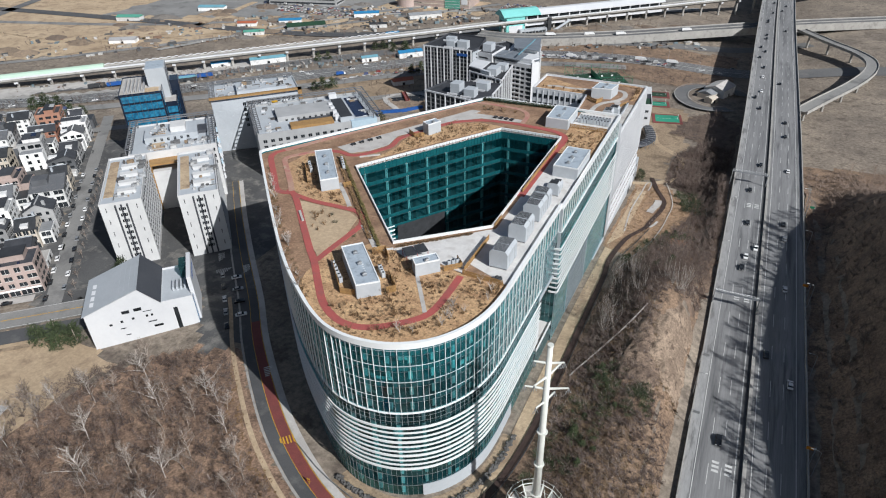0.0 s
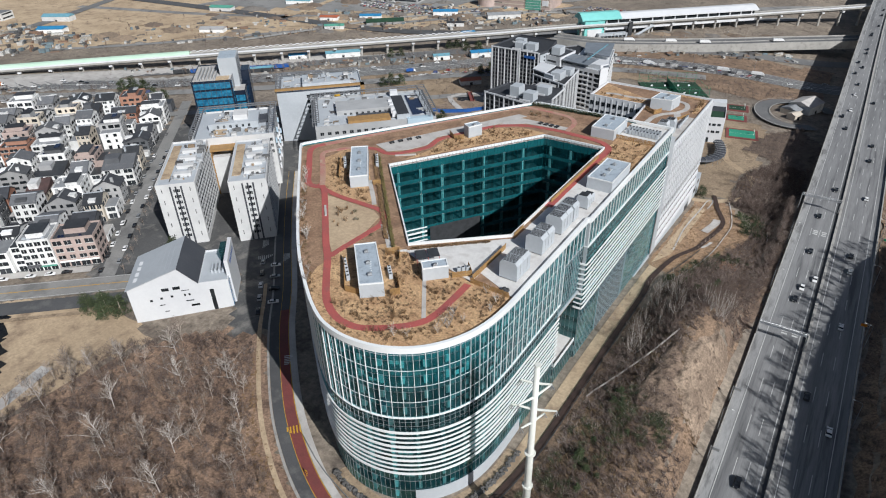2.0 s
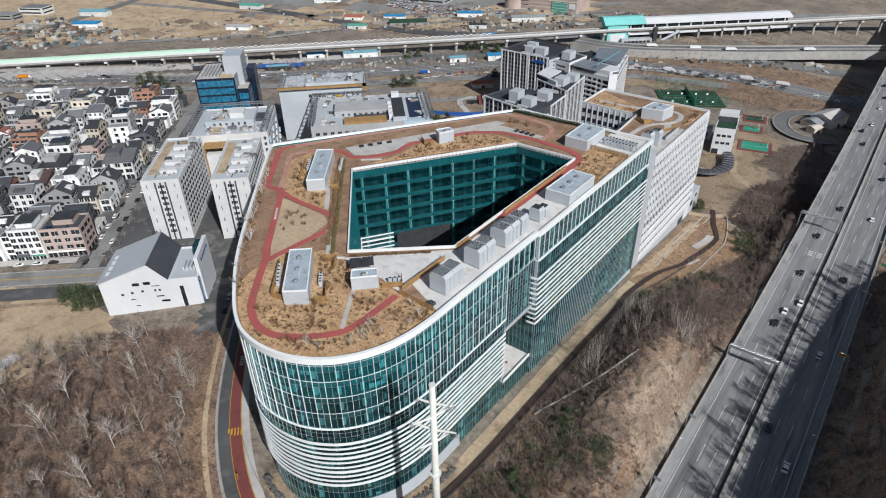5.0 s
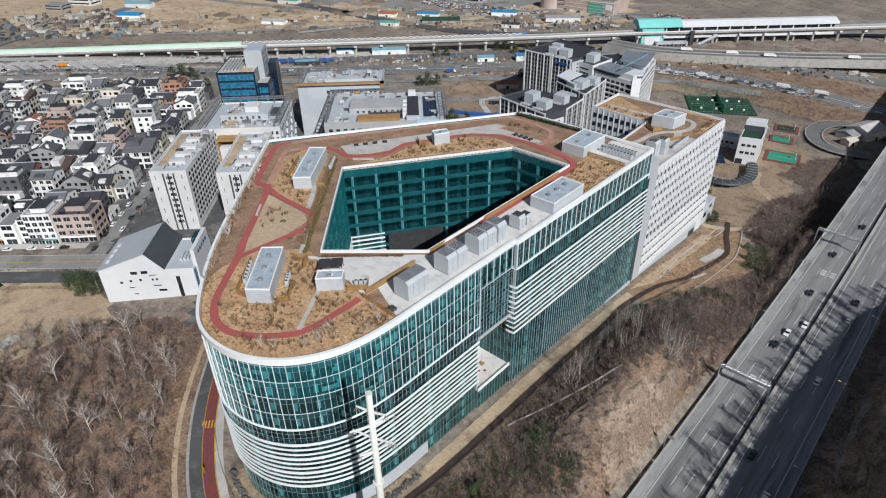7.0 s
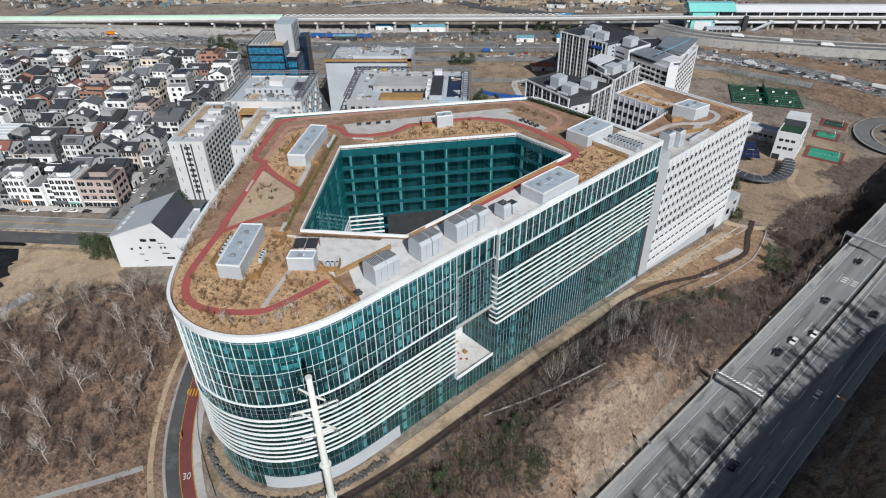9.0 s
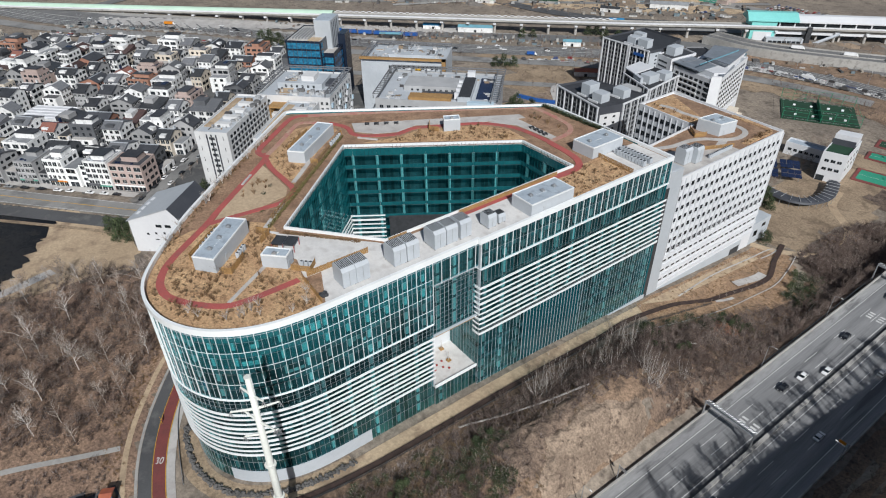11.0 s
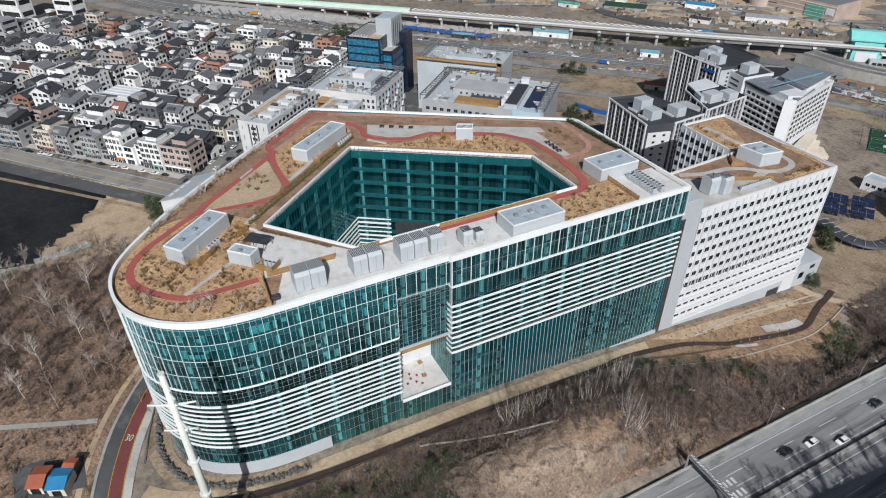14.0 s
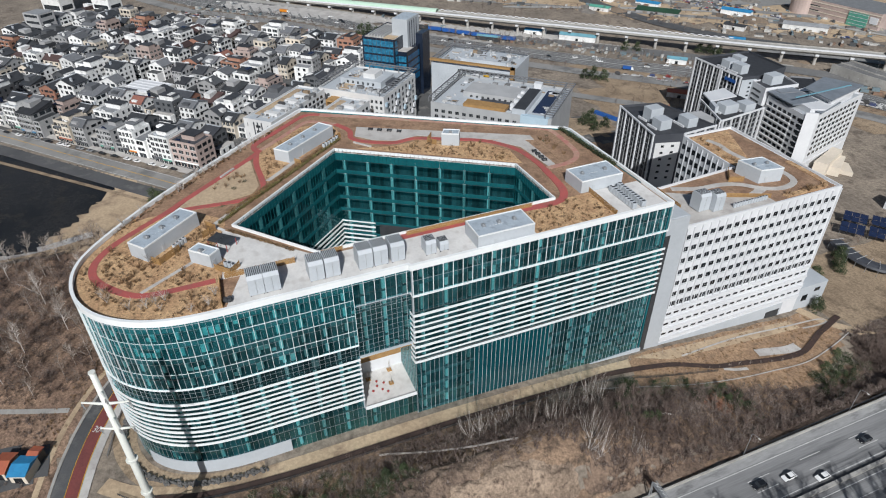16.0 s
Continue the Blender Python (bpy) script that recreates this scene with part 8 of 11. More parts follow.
flats(-66, 283, -48, 336, "white slab of flats with dark window strips")
flats(-32.4, 279, -14.5, 330, "white slab of flats with dark strips, half in shade")
ob = tower("office_block", "pale office block with a grey roof pergola", uvbox(-58, 344, -13, 388), -19, 13.6, "facade_pale", "pale_grey")
lattice(ob, -59, 344, -55, 389, 14.6)
lattice(ob, -16, 344, -12, 389, 14.6)
lattice(ob, -55, 385, -16, 389, 14.6)
uvb(ob, -50, 358, 13.6, -22, 376, 17.4, "roof_house", "pale_grey")
uvb(ob, -36, 362, 17.4, -28, 372, 20.4, "lift_house", "facade_pale")
uvb(ob, -48, 350, 13.7, -40, 358, 14.0, "roof_garden", "sand", "sandy roof terrace")
uvb(ob, -24, 364, 13.7, -17, 374, 15.6, "plant_pen", "facade_dark", "dark roof plant pen")
window_set(ob, side_line(uv(-48, 358), uv(-24, 358), 6), [14.6], 1.2, 1.6, proud=0.1)
window_set(ob, side_line(uv(-58, 344), uv(-49, 344), 3, 0.4), [10.0, 6.4, 2.8], 1.4, 1.8, proud=0.1)
window_set(ob, side_line(uv(-23, 344), uv(-13, 344), 3, 0.4), [10.0, 6.4, 2.8], 1.4, 1.8, proud=0.1)
clutter(ob, -48, 360, -38, 374, 17.4, 5, 61)
clutter(ob, -52, 346, -18, 356, 13.7, 8, 6)
uvb(ob, -48, 337, -19, -24, 344, 6.0, "front_wing", "facade_pale")
uvb(ob, -48.6, 336.4, 9.6, -23.4, 344, 10.6, "frame_top", "timber", "brown frame over the front bay")
uvb(ob, -48.6, 336.4, -19, -47.4, 344, 9.6, "frame_side", "timber", "brown side of the frame")
uvb(ob, -24.6, 336.4, -19, -23.4, 344, 9.6, "frame_side", "timber", "brown side of the frame")
uvb(ob, -46.5, 343.7, 6.6, -25.5, 344.2, 9.4, "bay_window", "window")
window_set(ob, side_line(uv(-13, 346), uv(-13, 388), 8), [10.2 - 3.6 * k for k in range(6)], 1.6, 2.2, proud=0.12)
for k in range(16):
    uu, vv = -12.7, 345 + 2.7 * k
    z = 8 - 3.4 * ((k * 5) % 6)
    uvb(ob, uu, vv, z, uu + 0.9, vv + 2.0, z + 2.6, "window_box", "white" if k % 3 else "pale_blue", "projecting window box")
ob = tower("office_block", "grey office block round a paved roof yard", uvbox(10, 360, 84, 412), -23, 8.4, "facade_grey", "pale_grey")
lattice(ob, 8.6, 360, 13, 413, 9.4)
lattice(ob, 80, 360, 85.4, 413, 9.4)
lattice(ob, 13, 408.6, 80, 413, 9.4)
# flat slab on the roof, dark to give the shade down in a yard
uvb(ob, 36, 366, 8.55, 60, 378, 8.75, "yard_void", "facade_dark", "flat dark slab for the shade of a sunken yard")
uvb(ob, 70.5, 368, 8.4, 79, 404, 9.0, "solar_deck", "solar", "dark solar roof deck")
uvb(ob, 61, 404, 8.4, 66, 408, 12.6, "stair_tower", "white")
uvb(ob, 24, 378, 7.5, 60, 396, 11.5, "roof_house", "facade_grey")
uvb(ob, 30, 362, 7.5, 56, 370, 10.5, "roof_house", "timber", "brown framed roof house")
uvb(ob, 60, 362, 7.5, 68, 398, 11.6, "roof_house", "pale_grey")
uvb(ob, 60.4, 363, 11.6, 67.6, 397, 11.8, "roof_sheet", "slate", "dark roof sheet")
for k in range(4):
    uvb(ob, 57.6, 366 + 7 * k, 7.5, 60, 368.4 + 7 * k, 12.6, "stair_tower", "white")
uvb(ob, 66, 359.4, -10, 82, 363, 9.5, "end_bay", "pale_blue", "pale blue end bay")
window_set(ob, side_line(uv(26, 378), uv(58, 378), 8), [8.6], 1.4, 1.2, proud=0.1)
for k in range(9):
    uvb(ob, 16 + 7 * k, 399, 7.6, 18.4 + 7 * k, 402, 9.2, "roof_unit", "white")
window_set(ob, side_line(uv(10, 360), uv(84, 360), 16), [3.6, 0.0, -3.6, -7.2], 2.2, 1.8, proud=0.1)
clutter(ob, 14, 362, 28, 404, 7.6, 12, 8)
clutter(ob, 28, 397, 78, 406, 7.6, 14, 9)
clutter(ob, 72, 366, 78, 404, 7.6, 10, 10)
ob = tower("office_block", "pale tiled office block with a brown roof frame", uvbox(-13, 414, 44, 452), -23, 13.0, "pale_grey", "pale_grey")
uvb(ob, -14, 413.4, 15.4, 45, 416, 16.6, "roof_frame", "timber", "brown roof frame")
uvb(ob, 42.4, 413.4, -18, 45, 416, 16.6, "roof_frame", "timber")
lattice(ob, -14, 416, -10, 452, 13.2)
lattice(ob, -10, 448.5, 44, 452.5, 13.2)
uvb(ob, 4, 424, 13, 36, 444, 16.0, "roof_house", "pale_grey")
clutter(ob, 5, 425, 34, 442, 16.0, 9, 62)
window_set(ob, side_line(uv(4, 414), uv(42, 414), 11), [9.6 - 3.6 * k for k in range(5)], 1.8, 2.0, proud=0.12)
for k, u in enumerate((17.5, 24.5, 31.5)):
    uvb(ob, u, 413.2, 3.0, u + 3.6, 414, 11.0, "window_bay", "yellow" if k == 1 else "white", "projecting framed bay")
for k in range(6):
    for j in range(8):
        if (k + j) % 2:
            uvb(ob, -12.6 + 2.6 * k, 413.85, -20 + 4.0 * j, -10.4 + 2.6 * k, 414.1, -16.3 + 4.0 * j, "tile", "pale_grey")
clutter(ob, -10, 418, 40, 448, 13.1, 16, 5)
M["navy"] = surf("navy_glass", (0.010, 0.016, 0.030), (0.016, 0.024, 0.042), 0.1, 0.8, 0.15, grain=0.1, spec=0.5)
M["sky_glass"] = surf("bright_blue_glass", (0.03, 0.20, 0.33), (0.014, 0.10, 0.19), 0.4, 0.7, 0.1, grain=0.35, bump=0.02, spec=0.8)
ob = tower("glass_office", "dark blue glass office tower with a grey core", uvbox(-65, 414, -40, 452), -22, 25.0, "navy", "pale_paving", 0.8)
uvb(ob, -40, 418, -22, -33, 452, 17.0, "side_wing", "navy")
uvb(ob, -40, 418.4, 17.0, -33.4, 430, 17.3, "side_terrace", "pale_paving")
for k, z in enumerate((20.4, 15.2, 10.0, 4.8, -0.4, -5.6)):
    face_strip("glass_band", ob, uv(-64, 414), uv(-41, 414), z, z + 3.9, 0.12, "sky_glass", "bright blue glass band")
    face_strip("glass_band", ob, uv(-40, 415), uv(-40, 418), z, z + 3.9, 0.12, "sky_glass")
    if z < 14:
        face_strip("glass_band", ob, uv(-39.4, 418), uv(-33.6, 418), z, z + 3.9, 0.12, "sky_glass", "bright blue glass band")
        face_strip("glass_band", ob, uv(-33, 420), uv(-33, 438), z, z + 3.9, 0.12, "glass_blue")
for k in range(8):
    u = -63.5 + 3.2 * k
    face_strip("mullion", ob, uv(u, 414), uv(u + 0.18, 414), -8, 25.4, 0.22, "facade_dark")
uvb(ob, -48, 427, 17, -36.3, 446, 36.0, "core", "grey_panel", "grey panelled lift core")
uvb(ob, -47.4, 427.6, 36.0, -37, 445.4, 36.2, "core_roof", "roof_felt")
for k in range(4):
    face_strip("core_slit", ob, uv(-36.3, 430 + 3.6 * k), uv(-36.3, 431 + 3.6 * k), 12, 34.5, 0.1, "facade_dark")
uvb(ob, -36.3, 440, -22, -31, 452, 24.0, "rear_tower", "navy")
for k in range(6):
    uvb(ob, -62 + 2.2 * k, 418, 25.2, -61.3 + 2.2 * k, 444, 26.8, "roof_beam", "facade_grey")
uvb(ob, -50, 416, 25.2, -42, 424, 25.5, "roof_garden", "sand", "brown planted roof corner")


def church():
    ob = thing("church", "white gabled church hall with a grey metal roof", "church")
    z0 = -18.0
    gable = [(-70, z0), (-42.5, z0), (-42.5, 1.6), (-49, 9.4), (-70, 1.8)]
    bm = bmesh.new()
    f, b = [], []
    for u, z in gable:
        f.append(bm.verts.new((*uv(u, 221), z)))
        b.append(bm.verts.new((*uv(u, 246), z)))
    n = len(gable)
    for k in range(n):
        bm.faces.new((f[k], f[(k + 1) % n], b[(k + 1) % n], b[k]))
    bm.faces.new(f)
    bm.faces.new(b[::-1])
    bmesh.ops.recalc_face_normals(bm, faces=bm.faces[:])
    part("nave_wall", bm, "white", ob)

    def sheet(u0, za, u1, zb, name, material, lift=0.12):
        bm = bmesh.new()
        vs = [bm.verts.new((*uv(u, v), z + dz)) for dz in (0.02, lift + 0.15) for u, v, z in ((u0, 220.4, za), (u1, 220.4, zb), (u1, 246.6, zb), (u0, 246.6, za))]
        for q in ((4, 5, 6, 7), (0, 1, 5, 4), (1, 2, 6, 5), (2, 3, 7, 6), (3, 0, 4, 7)):
            bm.faces.new([vs[k] for k in q])
        bmesh.ops.recalc_face_normals(bm, faces=bm.faces[:])
        return part(name, bm, material, ob)

    sheet(-70.6, 1.6, -49, 9.4, "roof", "grey_panel")
    sheet(-49, 9.4, -42.2, 1.4, "roof", "facade_dark")
    for k in range(10):
        t = (k + 0.5) / 10
        seam = uvb(ob, -69.8 + 20.4 * t, 220.6, 0, -69.7 + 20.4 * t, 246.4, 0.12, "roof_seam", "grey_panel")
        seam.location.z = 1.85 + 7.5 * t + 0.12
    # lettering on the roof, kept as plain bars
    for k in range(4):
        t = 0.14
        q = uvb(ob, -67.8, 224 + 4.2 * k, 0, -65.0, 226.9 + 4.2 * k, 0.05, "roof_letter", "white")
        q.location.z = 3.35
    uvb(ob, -42.5, 221, z0, -30.5, 246, 0.4, "hall_wall", "white")
    uvb(ob, -42.2, 221.6, 0.4, -31, 245.4, 0.6, "hall_roof", "pale_grey")
    kerb(uvbox(-42.5, 221, -30.5, 246), 0.35, 0.4, 1.3, "parapet", "white", ob)
    uvb(ob, -31.2, 224, z0, -29.6, 243, 8.4, "bell_wall", "white", "tall white bell wall")
    uvb(ob, -34.5, 236, 0.4, -31.2, 243, 6.6, "bell_glass", "glass_clear")
    for k in range(4):
        uvb(ob, -38 + 1.5 * k, 228, 0.6, -37.2 + 1.5 * k, 234, 2.2, "roof_unit", "pale_grey", "grey roof machine")
    for u0, u1, za, zb in ((-57, -54.2, -0.8, 0.6), (-52.6, -49.8, -0.6, 0.8), (-62.5, -61.4, -5.2, -4.2), (-58.4, -57.4, -4.6, -3.6), (-54.2, -53.2, -4.2, -3.2), (-49.0, -48.2, -4.2, -3.2), (-47.2, -46.4, -4.2, -3.2), (-59.2, -57.2, -7.6, -7.2), (-58, -56.2, -11, -10.6), (-48.8, -45.6, -7.0, -6.5), (-47.2, -43.8, -9.8, -8.8), (-49.6, -46.4, -1.6, -1.3), (-38.6, -37.0, -13.5, -2.5)):
        face_strip("window", ob, uv(u0, 221), uv(u1, 221), za, zb, 0.06, "window")
    face_strip("plinth", ob, uv(-70, 221), uv(-31, 221), z0, -15.2, 0.1, "facade_grey", "grey stone plinth")
    for k in range(5):
        face_strip("bell_letter", ob, uv(-29.6, 228 + 2.6 * k), uv(-29.6, 229.6 + 2.6 * k), 4.2, 5.8, 0.06, "car_blue")
    face_strip("glass_bay", ob, uv(-30.5, 221.6), uv(-30.5, 224), z0 + 2, 0, 0.2, "glass_blue")


church()


def striped(label, loop, z1, cols, roofs, group="striped apartment blocks", wall="facade_dark", storeys=7):
    """Dark flats in white upright frames: windows and pale sills bay by bay, dark roof inside white upstands."""
    ob = tower("apartment_block", label, loop, -28, z1, wall, "slate", 1.2, group)
    n = len(loop)
    r = random.Random(int(z1) + n)
    for i, count in cols:
        a, b = Vector((*loop[i], 0)), Vector((*loop[(i + 1) % n], 0))
        d = (b - a).normalized()
        long = (b - a).length
        zs = [z1 - 2.6 - 3.0 * k for k in range(storeys)]
        window_set(ob, side_line(loop[i], loop[(i + 1) % n], count, 0.8), zs, long / count * 0.5, 1.7, proud=0.12)
        for k in range(count + 1):
            p = a + d * (0.8 + (long - 1.6) * k / count)
            if k % 2 == 0 or k == count:
                wide = 0.34 if 0 < k < count else 0.5
                face_strip("white_frame", ob, (p.x - d.x * wide, p.y - d.y * wide), (p.x + d.x * wide, p.y + d.y * wide), -24, z1 + 1.3, 0.75, "white")
            else:
                face_strip("grey_pier", ob, (p.x - d.x * 0.25, p.y - d.y * 0.25), (p.x + d.x * 0.25, p.y + d.y * 0.25), -24, z1 - 0.4, 0.3, "facade_grey")
        for k in range(storeys):
            face_strip("sill_band", ob, tuple((a + d * 0.2)[:2]), tuple((b - d * 0.2)[:2]), z1 - 3.3 - 3.0 * k, z1 - 2.75 - 3.0 * k, 0.22, "facade_mid")
        face_strip("roof_frame", ob, loop[i], loop[(i + 1) % n], z1 + 0.5, z1 + 1.4, 0.6, "white")
    for x, y, w, d, h in roofs:
        part("roof_house", box_bm(x - w / 2, y - d / 2, z1, x + w / 2, y + d / 2, z1 + h, bevel=0.08), "pale_grey", ob, "pale grey roof house")
        part("roof_upstand", box_bm(x - w / 2 - 1.6, y - d / 2 - 1.5, z1 + 0.15, x + w * 0.3, y - d / 2 - 0.9, z1 + 1.2), "white", ob)
    return ob


M["roof_slab"] = surf("blue_grey_metal_roof", (0.20, 0.225, 0.255), (0.16, 0.18, 0.205), 0.15, 1.0, 0.5, grain=0.1)
M["facade_mid"] = surf("mid_grey_facade", (0.22, 0.225, 0.235), (0.18, 0.185, 0.195), 0.1, 0.8, 0.7, grain=0.08)
ob = striped("low dark flats in white frames", [(-181, 348.5), (-141.5, 341), (-137.5, 355.5), (-139.5, 378), (-176, 371)], 16.5, [(0, 10), (2, 6)], [(-160.5, 354, 6.5, 8, 7.0), (-150, 351.5, 7, 7, 5.2), (-147.5, 366, 8, 6, 5.0)])
face_strip("pale_wall", ob, (-141.2, 342), (-137.8, 354.6), -24, 13.2, 0.12, "facade_pale", "pale blank corner wall")
for k in range(6):
    face_strip("slit_window", ob, (-140.4, 345), (-140.0, 346.6), 10.6 - 3.6 * k, 11.8 - 3.6 * k, 0.2, "window")
    face_strip("slit_window", ob, (-139.0, 350.2), (-138.6, 351.8), 10.6 - 3.6 * k, 11.8 - 3.6 * k, 0.2, "window")
part("link_wing", slab_bm([(-166, 372), (-140.5, 378), (-142.5, 386), (-168, 392)], -28, 12.6), "facade_grey", ob, "lower grey linking wing")
part("link_roof", slab_bm([(-165, 373), (-142, 378.6), (-143.6, 385), (-167, 390.6)], 12.6, 12.8), "slate", ob, "dark link roof")
part("link_house", box_bm(-160, 378, 12.8, -148, 386, 16.4), "facade_grey", ob)
ob = striped("stepped dark flats in white frames", [(-169.5, 394), (-141.5, 383), (-146.5, 417), (-173.5, 417)], 17.2, [(0, 7), (1, 9)], [(-152, 396, 7, 9, 5.0), (-150, 407, 7, 7, 4.4)])
part("upper_storey", slab_bm([(-170, 396), (-160, 392), (-160.5, 409), (-171.6, 411)], 17.2, 20.6), "facade_dark", ob)
part("upper_frame", slab_bm([(-170.6, 395.4), (-159.4, 391), (-159.9, 409.6), (-172.2, 411.6)], 20.6, 21.3), "white", ob, "white roof frame")
part("pale_wall", slab_bm([(-160, 391), (-152, 387.6), (-152, 390), (-160, 393.4)], 17.2, 21.0), "pale_grey", ob)
ob = striped("tall dark flats in white frames", [(-229.5, 442), (-205, 441.6), (-187.5, 441.2), (-186, 452), (-192, 481), (-226, 484)], 17.0, [(0, 8), (1, 5)], [(-208, 450, 7, 7, 5.0), (-198, 449, 8, 6, 5.6), (-216, 466, 8, 5, 3.0)], storeys=8)
face_strip("pale_wall", ob, (-187.4, 441.4), (-186.1, 451.6), -26, 16.4, 0.2, "pale_grey", "pale blank side wall")
for k in range(9):
    face_strip("slit_window", ob, (-186.7, 446.6), (-186.5, 448.2), 13.6 - 2.6 * k, 14.6 - 2.6 * k, 0.3, "window")
part("sign_board", box_bm(-200, 440.2, 13.2, -191, 440.5, 15.2), "car_blue", ob, "blue sign board")
ob = tower("apartment_block", "white stair wing with dark slits beside the tall flats", [(-186, 449), (-173, 446), (-171, 470), (-186, 474)], -28, 14.6, "white", "slate", 1.0, "striped apartment blocks")
for k in range(10):
    face_strip("window_band", ob, (-184.6, 448.7), (-176.6, 446.8), 11.2 - 3.1 * k, 12.3 - 3.1 * k, 0.12, "window")
part("roof_house", box_bm(-184, 454, 14.6, -177, 463, 20.2), "pale_grey", ob)
ob = tower("apartment_block", "dark grey wing with pale end walls", [(-171, 452), (-166, 451), (-160, 478), (-178, 490), (-186, 480)], -28, 13.4, "facade_mid", "slate", 1.0, "striped apartment blocks")
face_strip("pale_wall", ob, (-165.6, 453), (-160.6, 477), -24, 13.0, 0.15, "pale_grey", "pale end wall")
for k in range(8):
    face_strip("window_band", ob, (-164.6, 458), (-162.6, 468), 9.6 - 3.2 * k, 11.2 - 3.2 * k, 0.25, "window")

loop = [(-171.5, 448), (-139.5, 442.6), (-136.4, 447.6), (-151.5, 502), (-175.4, 490.7)]
ob = tower("apartment_block", "white flats with grey stepped roofs", loop, -28, 10.6, "white", "grey_panel", 1.0, "striped apartment blocks")
zs = [7.0 - 3.5 * k for k in range(8)]
window_set(ob, side_line(loop[0], loop[1], 7, 1.5), zs, 2.6, 1.7, proud=0.12)
window_set(ob, side_line(loop[2], loop[3], 10, 4.0), zs[:7], 2.9, 1.8, proud=0.12)
for z in zs:
    face_strip("balcony_front", ob, (-170.5, 447.8), (-149, 444.2), z - 1.2, z - 0.3, 0.7, "facade_pale", "pale balcony front")
    face_strip("ledge", ob, (-137.6, 451.8), (-150.6, 499), z - 0.9, z - 0.4, 0.5, "facade_pale")
    face_strip("corner_glazing", ob, (-143.2, 443.3), (-139.9, 442.8), z - 0.7, z + 1.9, 0.15, "window")
part("corner_wall", slab_bm([(-139.7, 442.3), (-136.0, 448.0), (-137.0, 448.6), (-140.6, 443.1)], -28, 13.4), "white", ob, "tall white corner wall")
part("upper_storey", slab_bm([(-165, 452), (-142, 448), (-138.5, 455), (-151, 492), (-170, 484)], 10.6, 14.0), "white", ob)
part("upper_roof", slab_bm([(-172, 447), (-150, 443.4), (-149, 462), (-172.6, 466)], 13.6, 14.2), "roof_slab", ob, "grey metal roof")
part("upper_roof", slab_bm([(-149.6, 452), (-136.4, 449.6), (-144, 474), (-152, 474)], 12.6, 13.2), "roof_slab", ob, "grey metal roof")
part("top_storey", slab_bm([(-160, 466), (-143, 464), (-151, 496), (-168, 488)], 14.0, 16.6), "white", ob)
part("top_roof", slab_bm([(-162, 464), (-141, 461.6), (-151, 499), (-171, 489.6)], 16.6, 17.2), "roof_slab", ob, "grey metal roof")
part("roof_seam", slab_bm([(-152.4, 446), (-151.6, 446), (-153.6, 492), (-154.4, 492)], 17.2, 17.5), "shed_teal", ob, "pale blue roof gutter")
for k in range(3):
    part("garden_terrace", slab_bm([(-136 + 3 * k, 458 + 8 * k), (-130 + 3 * k, 462 + 8 * k), (-140 + 3 * k, 486), (-146 + 2 * k, 484)], -28, -17.5 - 3 * k), "house_cream", ob, "curved planted terrace")

bm = tube_bm([Vector((x, y, ground(x, y) + 1.2)) for x, y in ((-262, 392), (-246, 398), (-232, 408), (-222, 422))], 1.1)
tagged(part("site_hoarding", bm, "car_blue"), "blue sheet hoarding round a building plot", "fence")
ob = thing("footbridge", "red railed footbridge over the wet hollow", "bridge", at=(-247, 440, ground(-247, 440)), turn=-52)
part("deck", box_bm(-11, -1.6, 0.8, 11, 1.6, 1.1), "redway", ob)
for q in (-1.6, 1.6):
    part("railing", box_bm(-11, q - 0.08, 1.1, 11, q + 0.08, 2.2), "shed_red", ob)

# small blocks and courts north of the annex
ob = tower("sports_house", "small white block with a green roof terrace", [(-63, 444), (-51, 448), (-56, 474), (-68, 470)], -30, -9, "white", "turf")
window_set(ob, side_line((-63, 444), (-51, 448), 3), [-14, -19], 2.2, 1.6, proud=0.1)
window_set(ob, side_line((-51, 448), (-56, 474), 4), [-14, -19], 1.6, 1.6, proud=0.1)
part("stair_head", slab_bm([(-66.5, 462), (-55, 465.5), (-56.5, 473), (-67.5, 469)], -9, -3.6), "white", ob)
part("roof_screen", slab_bm([(-66, 458.6), (-54.5, 462.2), (-54.7, 462.9), (-66.2, 459.3)], -9, -5.5), "facade_dark", ob)
part("doorway", slab_bm([(-62.4, 443.95), (-58.6, 445.2), (-58.6, 445.6), (-62.4, 444.4)], -26, -22.5), "window", ob, "dark doorway")
for x, y, w, d, mat, lab, turn in ((-41.5, 471, 17, 14, "lawn_green", "green sports court with a red border", 12), (-52, 502, 11, 9, "lawn_green", "small green court with a red border", 12), (-56, 526, 12, 10, "turf", "small dark green court", 12)):
    z = ground(x, y)
    ob = thing("sports_court", lab, "court", "sports courts", at=(x, y, z), turn=turn)
    part("border", box_bm(-w / 2 - 2, -d / 2 - 2, -1.2, w / 2 + 2, d / 2 + 2, 0.7), "redway", ob)
    part("surface", box_bm(-w / 2, -d / 2, 0.7, w / 2, d / 2, 0.74), mat, ob)
    part("line", box_bm(-w / 2, -0.06, 0.74, w / 2, 0.06, 0.75), "paint", ob)
    bm = rod(bmesh.new(), (w / 2 - 1, 0, 0.7), (w / 2 - 1, 0, 4), 0.1, n=6)
    box(bm, w / 2 - 1.3, -0.9, 3.4, w / 2 - 1.2, 0.9, 4.6)
    part("hoop_post", bm, "white_metal", ob)
ob = thing("netted_pitch", "two dark green pitches inside tall green nets", "pitch", at=(-111, 541, ground(-111, 541)), turn=31)
part("turf", box_bm(-24, -19, 0.2, 24, 19, 0.9), "turf", ob)
